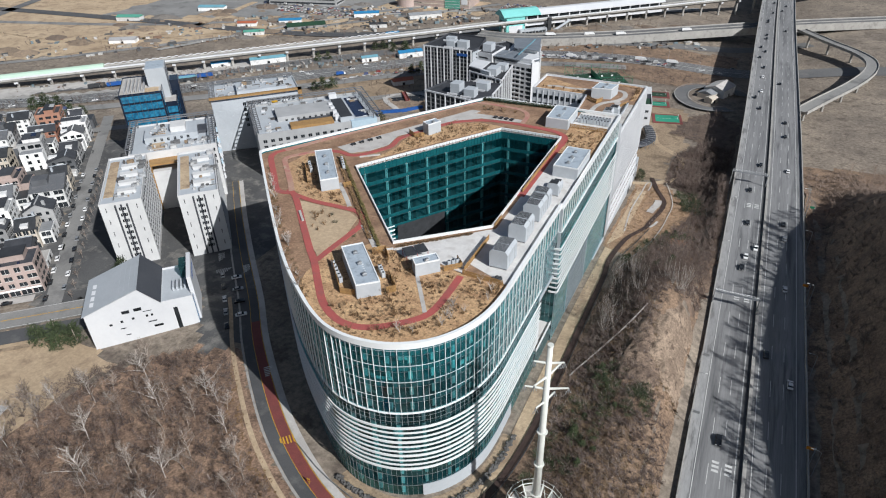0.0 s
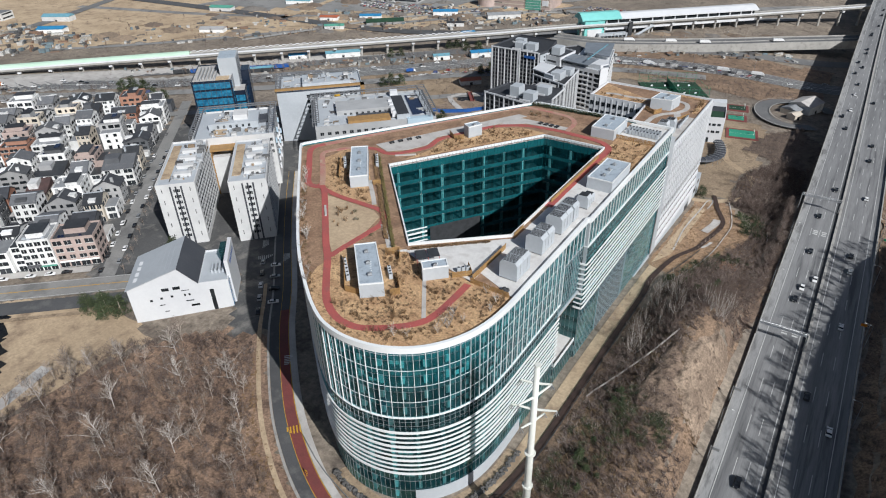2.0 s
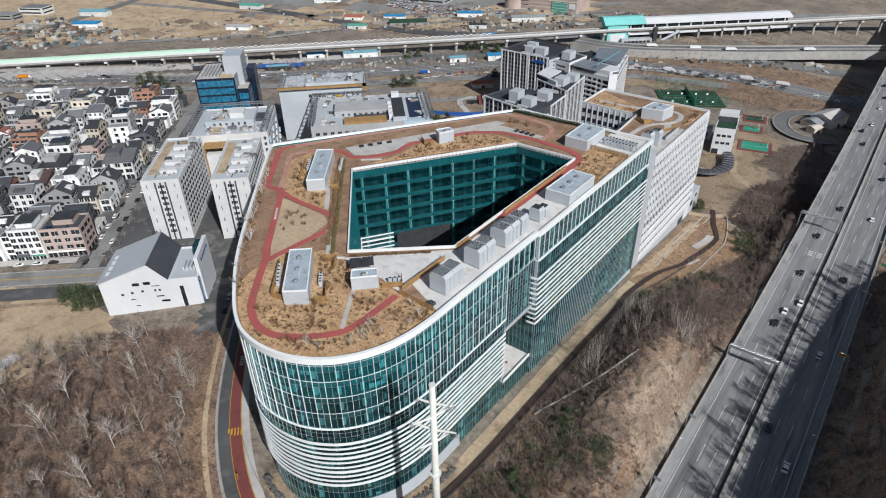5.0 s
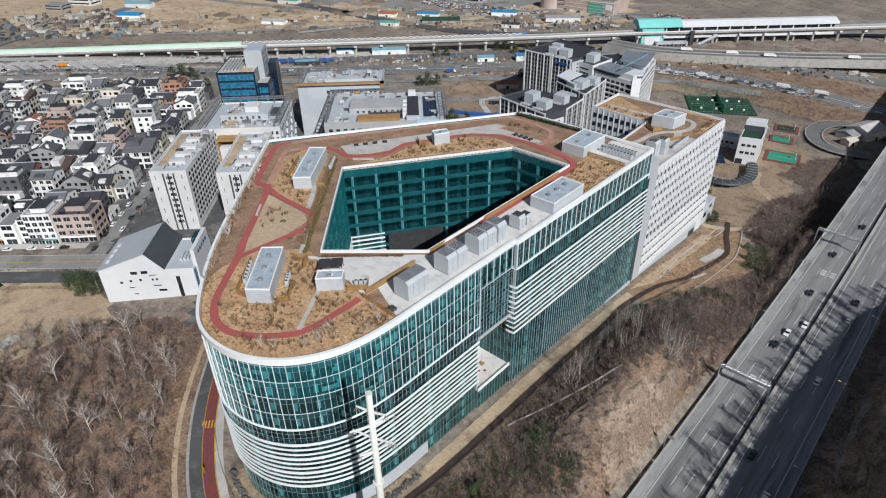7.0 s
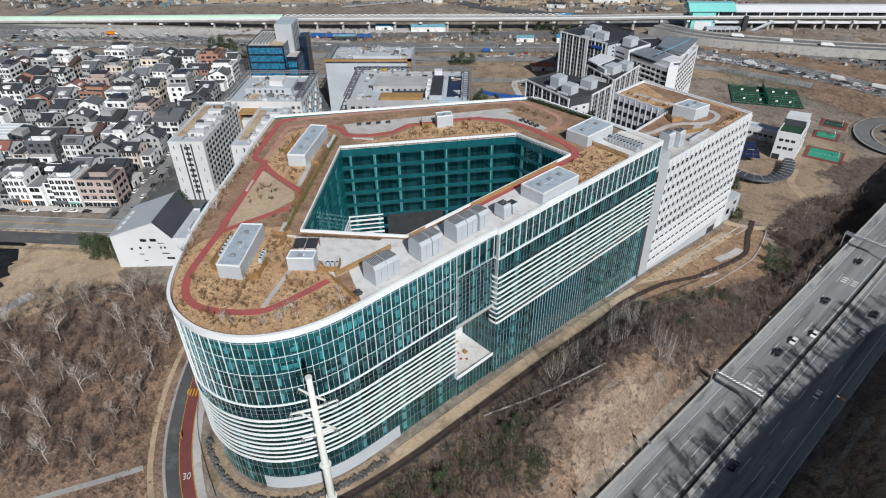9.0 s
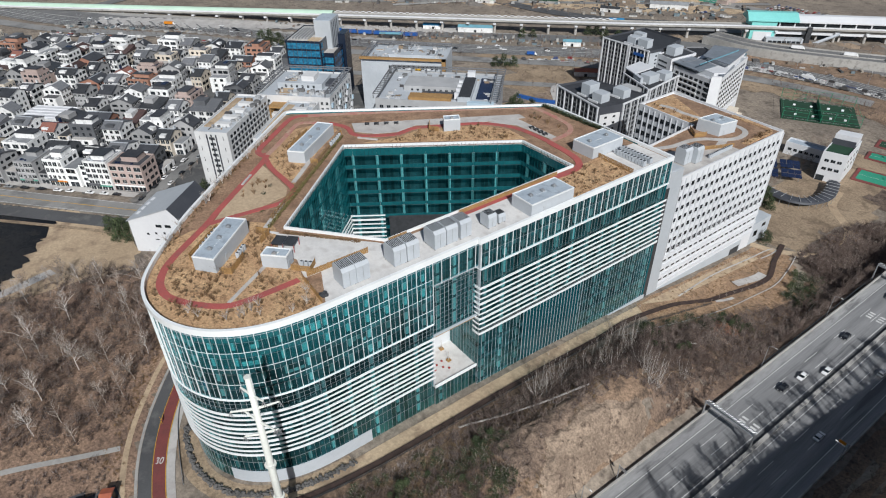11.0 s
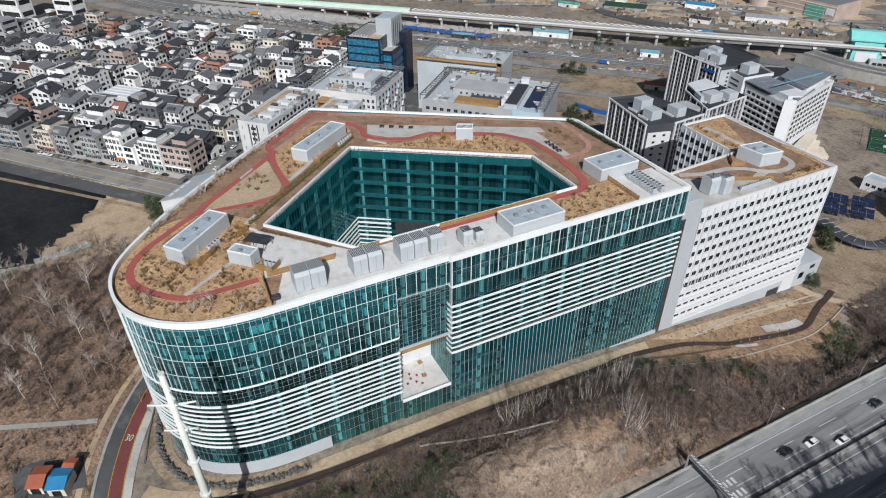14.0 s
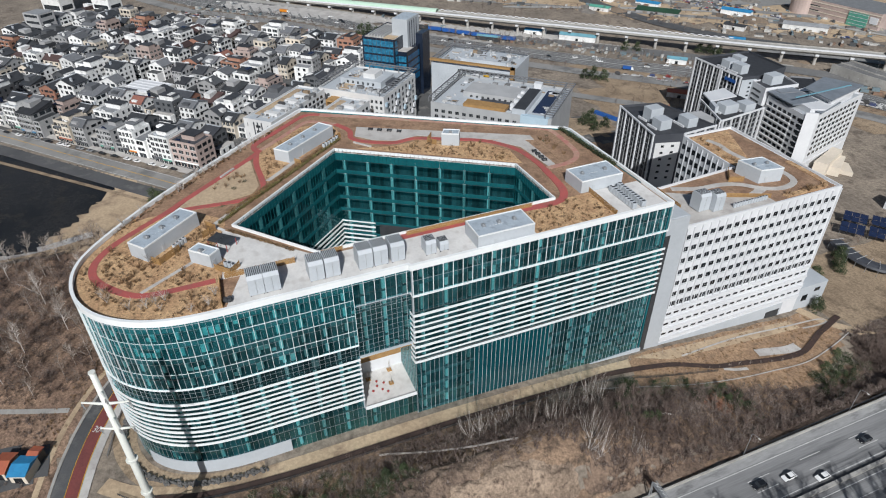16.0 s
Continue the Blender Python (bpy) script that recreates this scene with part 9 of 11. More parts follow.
for q, y0, y1 in ((-24, -19, 19), (24, -19, 19)):
    part("end_net", box_bm(q - 0.05, y0, 6.0, q + 0.05, y1, 6.2), "road_green", ob)
first = None
for k in range(7):
    for q in (-19, 19):
        m = pose(-24 + 8 * k, q, 0)
        if first is None:
            first = part("net_post", rod(bmesh.new(), (0, 0, 0), (0, 0, 9), 0.14, n=6), "road_green", ob)
            first.matrix_basis = m
        else:
            share("net_post", first, ob, m)
for z in (3, 6, 9):
    for q in (-19, 19):
        part("net_rail", box_bm(-24, q - 0.07, z - 0.07, 24, q + 0.07, z + 0.07), "road_green", ob)
part("centre_net", box_bm(-0.08, -19, 0.9, 0.08, 19, 5), "road_green", ob)
for x0, x1 in ((-23, -1.5), (1.5, 23)):
    for y in (-17.5, 0, 17.5):
        part("line", box_bm(x0, y - 0.08, 0.9, x1, y + 0.08, 0.92), "paint", ob)
for x in (-16, -5, 6, 15):
    for y in (-11, 8):
        part("goal", box_bm(x, y, 0.9, x + 1.6, y + 0.4, 2.1), "white_metal", ob, "small white goal")

# curved roof over the walk, solar panels and small houses by the courts
walk_line = smooth_path([(-74, 404), (-64, 401.6), (-55, 402), (-48.4, 407), (-45.4, 418), (-46.8, 429), (-51, 441)], 2.0)
ob = thing("covered_walk", "curved dark ribbed roof over a walk", "canopy")
bm = bmesh.new()
rows = []
for p, n in zip(walk_line, normals(walk_line)):
    zg = ground(p.x, p.y)
    rows.append([bm.verts.new((p.x + n.x * 3.4 * math.cos(t), p.y + n.y * 3.4 * math.cos(t), zg + 3.4 + 1.6 * math.sin(t))) for t in (0, 0.6, 1.2, 1.94, 2.54, 3.14)])
for a, b in zip(rows, rows[1:]):
    for k in range(5):
        bm.faces.new((a[k], a[k + 1], b[k + 1], b[k]))
part("roof", bm, "facade_dark", ob)
for p, n in zip(walk_line[::2], normals(walk_line)[::2]):
    zg = ground(p.x, p.y)
    for k in (-3.2, 3.2):
        q = p + n * k
        part("post", rod(bmesh.new(), (q.x, q.y, zg - 0.5), (q.x, q.y, zg + 3.5), 0.12, n=6), "steel", ob)
    bm = bmesh.new()
    box(bm, -3.5, -0.1, 0, 3.5, 0.1, 0.2, pose(p.x, p.y, zg + 4.95, 0, 0, math.degrees(math.atan2(n.y, n.x))))
    part("rib", bm, "facade_grey", ob)
for x, y in ((-86, 432), (-77, 441), (-79, 421), (-70, 430)):
    z = ground(x, y)
    ob = thing("solar_array", "dark blue solar panels on a steel frame", "solar panels", "solar panels by the courts", at=(x, y, z), turn=35)
    ob.matrix_basis = ob.matrix_basis @ Matrix.Scale(1.8, 4)
    for k in range(3):
        for j in range(2):
            p = part("panel", box_bm(-0.95, -0.95, 0, 0.95, 0.95, 0.08), "solar", ob)
            p.matrix_basis = pose(-2 + 2 * k, -1 + 2 * j, 2.4 + 0.5 * j, 14)
    for k in (-2.6, 2.6):
        part("leg", rod(bmesh.new(), (k, 0, -0.3), (k, 0, 2.6), 0.1, n=6), "steel", ob)
ob = tower("sports_house", "long low house with a pale blue roof", [(-92, 462), (-70, 466), (-71.5, 474), (-93.5, 470)], -30, -19, "white", "roof_felt")
window_set(ob, side_line((-92, 462), (-70, 466), 6), [-23], 2.0, 1.6, proud=0.1)


def loop_ramp():
    pts = [Vector((-15 + 25 * math.cos(a), 539 + 35 * math.sin(a), 0)) for a in np.linspace(0.5, 5.3, 40)]
    tagged(drape(pts, 5.2, 1.4, "ramp", "asphalt_mid"), "looping grey access ramp", "road", kind="structure")
    tagged(drape(offset(pts, -5.4), 0.3, 2.2, "ramp_kerb", "concrete"), "pale concrete ramp kerb", "kerb", kind="structure")
    tagged(drape(offset(pts, 5.4), 0.3, 2.2, "ramp_kerb", "concrete"), "pale concrete ramp kerb", "kerb", kind="structure")


loop_ramp()
shed(-12, 556, 70, 21, 17, 7, "pale_paving", "pale vaulted hall inside the ramp loop", "house_white")
shed(-20, 541, 70, 8, 13, 4, "roof_grey", "low grey porch before the vaulted hall", "house_cream")
shed(-16, 528, 60, 8, 7, 4, "house_cream", "small cream booth inside the ramp loop", "house_cream")
right = smooth_path([(46, 500), (60, 530), (84, 580), (99, 622), (102, 655), (92, 682), (72, 712), (48, 752)], 8)
ramp = thing("slip_bridge", "curving grey slip road bridge", "bridge", kind="structure")
ribbon(right, 4.6, -18.6, -17.2, "asphalt_pale", "deck", ramp)
ribbon(right, 0.25, -18.6, -16.3, "concrete", "parapet", ramp, shift=4.6)
ribbon(right, 0.25, -18.6, -16.3, "concrete", "parapet", ramp, shift=-4.6)
for k in range(1, len(right), 4):
    part("pier", rod(bmesh.new(), (right[k].x, right[k].y, -45), (right[k].x, right[k].y, -18.6), 1.0, n=8), "concrete", ramp)
over = smooth_path([(-260, 628), (-205, 634), (-120, 680), (-40, 735), (60, 800), (240, 900)], 10)
bridge = thing("trunk_bridge", "broad grey road bridge with a pale side wall", "bridge", kind="structure")
ribbon(over, 11, -21.5, -19.5, "asphalt_mid", "deck", bridge)
ribbon(over, 0.3, -26, -18.4, "concrete", "side_wall", bridge, shift=11)
ribbon(over, 0.3, -21.5, -18.4, "concrete", "side_wall", bridge, shift=-11)
ribbon(over, 0.5, -19.5, -18.8, "concrete", "median", bridge)
for k in range(80):
    i = rnd.randrange(1, 40)
    line = smooth_path(TRUNK[1:12], 20) if k == 0 else line
    i = rnd.randrange(1, len(line) - 1)
    p, n = line[i], normals(line)[i]
    q = p + n * rnd.choice((-11, -7.5, -4, 4, 7.5, 11)) + Vector((rnd.uniform(-6, 6), 0, 0))
    turn = math.degrees(math.atan2(n.y, n.x)) + 90
    park(far_cars, rnd.choice(("car_black", "car_white", "car_silver")), q.x, q.y, ground(q.x, q.y) + 0.52, turn)
for x, y in ((-88, 619), (-60, 628), (-150, 600)):
    park(truck, None, x, y, ground(x, y) + 0.52, 5)
for x, y in ((-330, 470),):
    park(blue_truck, None, x, y, ground(x, y) + 0.52, 45)
park(bus, None, -600, 236, ground(-600, 236) + 0.52, 45)
for k, (x, y) in enumerate(((-187, 648), (-150, 664), (-120, 676), (-60, 716))):
    park(truck, None, x, y, -19.5, 32)
M["traffic"] = medley("far_traffic_paint", ((0.7, 0.7, 0.7), (0.03, 0.03, 0.035), (0.4, 0.41, 0.42), (0.72, 0.72, 0.71), (0.05, 0.055, 0.06), (0.2, 0.2, 0.21), (0.66, 0.66, 0.65), (0.04, 0.07, 0.2), (0.3, 0.03, 0.03)), 0.4)


def far_traffic(spots, label):
    """Small cars too many to count: a body and a cabin each."""
    verts, faces = [], []
    for x, y, z, turn, long in spots:
        c, e = math.cos(radians(turn)), math.sin(radians(turn))
        for h, w, z0, z1, t in ((long / 2, 0.9, 0.3, 0.95, 1.0), (long * 0.3, 0.8, 0.95, 1.5 if long < 6 else 2.8, 0.8)):
            n = len(verts)
            for zz, k in ((z0, 1.0), (z1, t)):
                verts += [(x + px * k * c - py * k * e, y + px * k * e + py * k * c, z + zz) for px, py in ((-h, -w), (h, -w), (h, w), (-h, w))]
            faces += [tuple(n + q for q in f) for f in ((4, 5, 6, 7), (0, 1, 5, 4), (1, 2, 6, 5), (2, 3, 7, 6), (3, 0, 4, 7))]
    me = bpy.data.meshes.new("far_traffic")
    me.from_pydata(verts, [], faces)
    me.materials.append(M["traffic"])
    return tagged(new("far_traffic", me), label, "cars", kind="stuff")


def along(points, step, lanes, seed, keep, lift=0.6):
    r, out = random.Random(seed), []
    way = smooth_path(points, step)
    for p, n in zip(way, normals(way)):
        for lane in lanes:
            if r.random() < keep:
                x, y = p.x + n.x * lane + r.uniform(-2, 2), p.y + n.y * lane + r.uniform(-1, 1)
                out.append((x, y, ground(x, y) + lift, math.degrees(math.atan2(n.y, n.x)) + 90, r.choice((4.4, 4.4, 4.6, 4.2, 7.5))))
    return out


far_traffic(along([(-240, 578), (-180, 600), (-100, 617), (-60, 624)], 6.5, (4.4, 8.2, 11.8), 3, 0.75), "queue of cars on the trunk road")
far_traffic(along([(-640, 128), (-540, 230), (-470, 300)], 3.2, (-2, 4), 5, 0.35) + along([(-330, 450), (-290, 490), (-240, 535)], 7, (-4, 0, 3), 6, 0.5), "cars parked along the service road")
far_traffic([(-560 + 5.2 * (k % 22), 668 + 7.0 * (k // 22), -25.4, 85, 4.4) for k in range(88) if (k * 7) % 5] + along([(-600, 700), (-420, 705), (-300, 712)], 8, (-3, 3), 8, 0.5), "rows of parked cars beyond the railway")
far_traffic([(-290 + 4.4 * (k % 26), 770 + 7.5 * (k // 26), ground(-290, 790) + 0.4, 95, 4.4) for k in range(130) if (k * 11) % 7], "car park full of cars beside the mall")
line = smooth_path(TRUNK[1:11], 26)
for k, (p, n) in enumerate(zip(line, normals(line))):
    q = p + n * (14.5 if k % 2 else -14.5)
    copy_thing(lamp, pose(q.x, q.y, ground(q.x, q.y), 0, 0, math.degrees(math.atan2(n.y, n.x)) + (180 if k % 2 else 0)))
for p, n in zip(over[3:20:2], normals(over)[3:20:2]):
    copy_thing(lamp, pose(p.x, p.y, -19.5, 0, 0, math.degrees(math.atan2(n.y, n.x))))
trunk = smooth_path(TRUNK[:12], 10)
for by in (-12.2, -8.4, -4.6, -0.4, 0.4, 4.6, 8.4, 12.2):
    tagged(drape(offset(trunk, by), 0.16, 0.62, "lane_line", "paint"), "worn white line on the trunk road", "road marking", kind="structure")
tagged(drape(offset(trunk, 0.0), 0.35, 0.58, "median_strip", "concrete"), "pale median strip of the trunk road", "kerb", kind="structure")


# ---- transmission pole ----
M["pole_paint"] = surf("ivory_pole_paint", (0.70, 0.71, 0.66), (0.62, 0.63, 0.58), 0.2, 1.2, 0.45, grain=0.05, bump=0.02)
def pylon():
    ob = thing("transmission_pole", "tall white steel transmission pole with stub arms", "pole", at=(-24.3, 101.9, 0))
    g = ground(-24.3, 101.9)
    part("mast", rod(bmesh.new(), (0, 0, g), (0, 0, 57.7), 1.15, 0.62, 14), "pole_paint", ob, smooth=True)
    part("cap", rod(bmesh.new(), (0, 0, 57.7), (0, 0, 58.0), 0.75, 0.7, 14), "pole_paint", ob)
    for z, long, turn in ((52.5, 3.4, 20), (48.5, 5.0, 70), (44.5, 5.0, 20), (40.5, 3.6, 70)):
        for s in (-1, 1):
            d = Vector((math.cos(radians(turn)), math.sin(radians(turn)), 0.10)) * s
            d.z = 0.12
            arm = part("arm", rod(bmesh.new(), (0, 0, z), tuple(d * long + Vector((0, 0, z))), 0.34, 0.2, 8), "pole_paint", ob)
            e = d * long + Vector((0, 0, z))
            for k in range(3):
                bm = rod(bmesh.new(), tuple(e), (e.x + 0.5 * (k - 1), e.y + 0.4 * (k - 1), e.z - 1.7), 0.09, 0.09, 6)
                part("insulator", bm, "steel", arm)
    for z in (30, 18, 6):
        part("flange", rod(bmesh.new(), (0, 0, z - 0.15), (0, 0, z + 0.15), 1.35, 1.35, 14), "pole_paint", ob)
    # lattice basket round the foot
    def at(k, radius, z):
        t = 2 * math.pi * k / 16
        return (radius * math.cos(t), radius * math.sin(t), g + z)

    for k in range(16):
        rim = part("basket_panel", rod(bmesh.new(), at(k, 7.4, 6.6), at(k + 1, 7.4, 6.6), 0.13, n=5), "pole_paint", ob)
        bm = rod(bmesh.new(), at(k, 2.2, 1.2), at(k, 7.4, 6.6), 0.22, n=5)
        rod(bm, at(k, 4.8, 3.9), at(k + 1, 7.4, 6.6), 0.09, n=4)
        rod(bm, at(k, 4.8, 3.9), at(k + 1, 4.8, 3.9), 0.1, n=4)
        rod(bm, at(k, 2.2, 1.2), at(k + 1, 4.8, 3.9), 0.09, n=4)
        rod(bm, at(k, 6.2, 5.3), at(k + 1, 6.2, 5.3), 0.07, n=4)
        rod(bm, at(k, 7.4, 6.6), at(k, 7.9, 8.0), 0.06, n=4)
        rod(bm, at(k, 7.9, 7.9), at(k + 1, 7.9, 7.9), 0.05, n=4)
        part("basket_rib", bm, "pole_paint", rim)
        if k % 3:
            bm = bmesh.new()
            ring = [bm.verts.new(c) for c in (at(k, 5.0, 4.16), at(k + 0.9, 5.0, 4.16), at(k + 0.9, 7.0, 6.2), at(k, 7.0, 6.2))]
            bm.faces.new(ring)
            bmesh.ops.solidify(bm, geom=bm.faces[:], thickness=0.08)
            part("basket_sheet", bm, "pale_paving", rim, "pale sheet between the ribs")
    part("plinth", slab_bm([(-6, -7.0), (7.5, -7.5), (8, 5), (-5.5, 6)], g - 1.5, g + 0.5), "concrete", ob, "concrete plinth")
    part("plinth_rail", tube_bm([Vector((-6.2, -7.2, g + 1.4)), Vector((7.7, -7.7, g + 1.4)), Vector((8.2, 5.2, g + 1.4))], 0.08), "road_green", ob, "green plinth railing")


pylon()

# ---- grounds of the office block ----
M["stone"] = surf("grey_boulder", (0.13, 0.125, 0.12), (0.07, 0.068, 0.066), 0.5, 2.0, 0.9, grain=0.3)
M["timber_dark"] = surf("dark_boarded_walk", (0.062, 0.038, 0.031), (0.04, 0.026, 0.022), 0.4, 2.5, 0.8, grain=0.2)
stripe([(-52, 84), (-46, 92), (-40.2, 106), (-38.4, 118), (-38.0, 150), (-37.8, 190), (-37.4, 230), (-37.2, 266), (-36.5, 300), (-36, 336)], 2.5, 0.16, "site_strip", "sand", "pale sandy strip along the building foot", 4)
stripe([(-42, 96), (-37.2, 112), (-34.9, 132), (-34.4, 160), (-34.2, 200), (-34.2, 228), (-35.2, 245), (-32.4, 268), (-28.5, 279), (-25.8, 286), (-24.6, 295), (-22.9, 305), (-21.6, 316), (-22.2, 325), (-25.6, 334), (-28.2, 340), (-31.0, 349), (-34.0, 358)], 1.15, 0.6, "garden_walk", "timber_dark", "dark brown boarded walk through the grounds", 2)
stripe([(-35.5, 255), (-28, 275), (-20, 300), (-20, 330)], 5.5, 0.16, "planting_bed", "garden_soil", "orange-brown planting strip below the annex", 4)
stripe([(-27.2, 306), (-26.2, 312), (-25.0, 319), (-25.2, 325)], 1.9, 0.5, "rest_pad", "pale_paving", "pale paved resting place", 2)
stripe([(-24.2, 287), (-22.6, 291), (-21.6, 296)], 0.7, 0.5, "rest_pad", "pale_paving", "small pale paved pad", 1)
stripe([(-30, 236), (-22, 264), (-18.7, 286), (-17.7, 304), (-17.3, 321), (-20.6, 338), (-24.8, 353)], 0.22, 0.6, "low_wall", "pale_paving", "low pale retaining kerb", 2)
stripe([(-34.8, 277), (-36.6, 304), (-35.8, 330), (-35.2, 348), (-33.0, 350.4), (-32.4, 344), (-32.8, 336.5)], 0.35, 0.4, "garden_kerb", "pale_paving", "low pale kerb round the young trees", 2)
stripe([(-43, 345), (-30, 352), (-16, 372), (-22, 400), (-40, 420), (-46, 440)], 2.2, 0.2, "dirt_path", "sand", "worn sandy track across the field", 4)
stripe([(-104, -20), (-97, 20), (-91, 46), (-87.5, 60), (-84.5, 73.5)], 1.0, 0.3, "wood_path", "concrete", "pale footpath through the wood", 3)
stripe([(-205, 30), (-206, 50), (-212, 72)], 3.0, 0.3, "pond_edge", "pale_paving", "pale concrete apron beside the dark patch", 3)

# near-black mottled patch laid over part of the bare field
tagged(patch([(-352, 6), (-280, 72), (-262, 82), (-236, 66), (-215, 54), (-206, 48), (-204, 28), (-230, -60), (-300, -60)], 0.3, "pond", "water", "mottled near-black patch in the bare field", "water", step=4, rag=3.0), kind="structure")

def site_fence(pts, tall, label, material="dark_metal"):
    line = smooth_path(pts, 6.0)
    ob = thing("site_fence", label, "fence")
    post = None
    for p in line:
        m = pose(p.x, p.y, ground(p.x, p.y))
        if post is None:
            post = part("post", box_bm(-0.05, -0.05, 0, 0.05, 0.05, tall), material, ob)
            post.matrix_basis = m
        else:
            share("post", post, ob, m)
    for f in (0.35, 0.65, 0.95):
        part("rail", tube_bm([Vector((a.x, a.y, ground(a.x, a.y) + tall * f)) for a in line], 0.045), material, ob)


site_fence([(-47, 88), (-40, 97), (-35.8, 112), (-33.4, 132), (-32.9, 160), (-32.7, 200), (-32.6, 240), (-28, 262), (-24, 284)], 1.2, "low dark railing beside the boarded walk")
site_fence([(-100, 97), (-88, 91.5), (-76, 88), (-62, 85)], 1.1, "low steel railing along the footway", "steel")
site_fence([(9.0, 262), (9.0, 290), (8.4, 340)], 1.4, "low dark railing beside the motorway")

# benches and seats on the open terrace
M["seat_red"] = surf("red_plastic_seat", (0.36, 0.05, 0.045), (0.3, 0.045, 0.04), 0.5, 3.0, 0.5, grain=0.05)
for k, (x, y) in enumerate(((-49, 164.5), (-50.6, 166.2), (-48.6, 167.4), (-51.2, 168.6), (-47.2, 168.8), (-52.6, 166.6))):
    ob = thing("garden_stool", "round red stool on the terrace", "stool", "terrace seats", at=(x, y, 0.5))
    part("seat", rod(bmesh.new(), (0, 0, 0.32), (0, 0, 0.45), 0.42, 0.38, 12), "seat_red", ob)
    part("foot", rod(bmesh.new(), (0, 0, 0), (0, 0, 0.32), 0.22, 0.28, 10), "seat_red", ob)
for x, y in ((-54.5, 164.4), (-50.2, 170.8), (-56, 172)):
    ob = thing("terrace_mast", "thin pale mast on the terrace", "mast", "terrace masts", at=(x, y, 0.5))
    part("pole", rod(bmesh.new(), (0, 0, 0), (0, 0, 4.2), 0.1, 0.06, 8), "bark_pale", ob)
    part("planter", box_bm(-0.7, -0.7, 0, 0.7, 0.7, 0.5, bevel=0.04), "timber", ob)


# ---- trees ----
def tree_limbs(seed, h, lean, limbs, low=0.3, sub=4, spread=1.0, stout=1.0):
    """The sticks of a bare tree: trunk and limbs, then twigs."""
    r = random.Random(seed)
    trunk, crown = [], []
    p, d = Vector((0, 0, -0.5)), Vector((r.uniform(-0.08, 0.08), r.uniform(-0.08, 0.08), 1)).normalized()
    joints = [p]
    steps = 6
    for k in range(steps):
        q = p + d * (h * 0.92 / steps)
        r0, r1 = h * 0.011 * stout * (1 - 0.85 * k / steps), h * 0.011 * stout * (1 - 0.85 * (k + 1) / steps)
        trunk.append((p, q, r0, r1))
        d = (d + Vector((r.uniform(-0.12, 0.12), r.uniform(-0.12, 0.12), 0.05))).normalized()
        p = q
        joints.append(p)
    for i in range(limbs):
        t = low + (0.98 - low) * (i + r.random()) / limbs
        f = t * steps
        k = min(int(f), steps - 1)
        a = joints[k].lerp(joints[k + 1], f - k)
        e = ray_out(r, r.uniform(0.6, 1.3), lean)
        long = h * (0.42 * (1 - t) + 0.10) * r.uniform(0.8, 1.25) * spread
        b = a + e * long * 0.5
        e2 = (e + Vector((0, 0, 0.35)) + ray_out(r, 0, 0.3)).normalized()
        c = b + e2 * long * 0.5
        w = h * 0.0075 * stout * (1.1 - t * 0.6)
        trunk += [(a, b, w, w * 0.65), (b, c, w * 0.65, w * 0.3)]
        for j in range(sub):
            s = a.lerp(b, r.uniform(0.4, 1)) if j % 2 else b.lerp(c, r.uniform(0.1, 1))
            g = (e2 + ray_out(r, 0.5, 1.0) * 0.9).normalized()
            tip = s + g * long * r.uniform(0.3, 0.5)
            crown.append((s, tip, w * 0.5, w * 0.26))
            for _ in range(sub):
                s2 = s.lerp(tip, r.uniform(0.25, 1))
                g2 = (g + ray_out(r, 0.5, 1.0) * 0.8).normalized()
                crown.append((s2, s2 + g2 * long * r.uniform(0.14, 0.28), w * 0.32, w * 0.16))
    return trunk, crown


def bare_tree(seed, h, lean, limbs, bark, twig, label, low=0.3, group="bare trees of the wood", sub=4, spread=1.0, stout=1.0):
    ob = thing("tree", label, "tree", group)
    trunk, crown = tree_limbs(seed, h, lean, limbs, low, sub, spread, stout)
    sticks("trunk", trunk, bark, ob, 5)
    sticks("crown", crown, twig, ob, 3)
    return ob


wood = [bare_tree(1, 12, 0.9, 17, "bark", "twig", "bare grey-brown tree with a broad crown", stout=1.0), bare_tree(2, 10, 1.0, 16, "bark", "twig", "bare brown tree with a low crown", stout=1.0), bare_tree(3, 13, 0.7, 17, "bark_pale", "bark", "bare pale-barked tree with fine branches", stout=1.05), bare_tree(4, 8, 0.9, 13, "twig", "twig_dark", "small bare dark tree"), bare_tree(5, 11, 0.8, 17, "bark", "bark", "bare grey tree with twiggy branches", stout=1.0)]


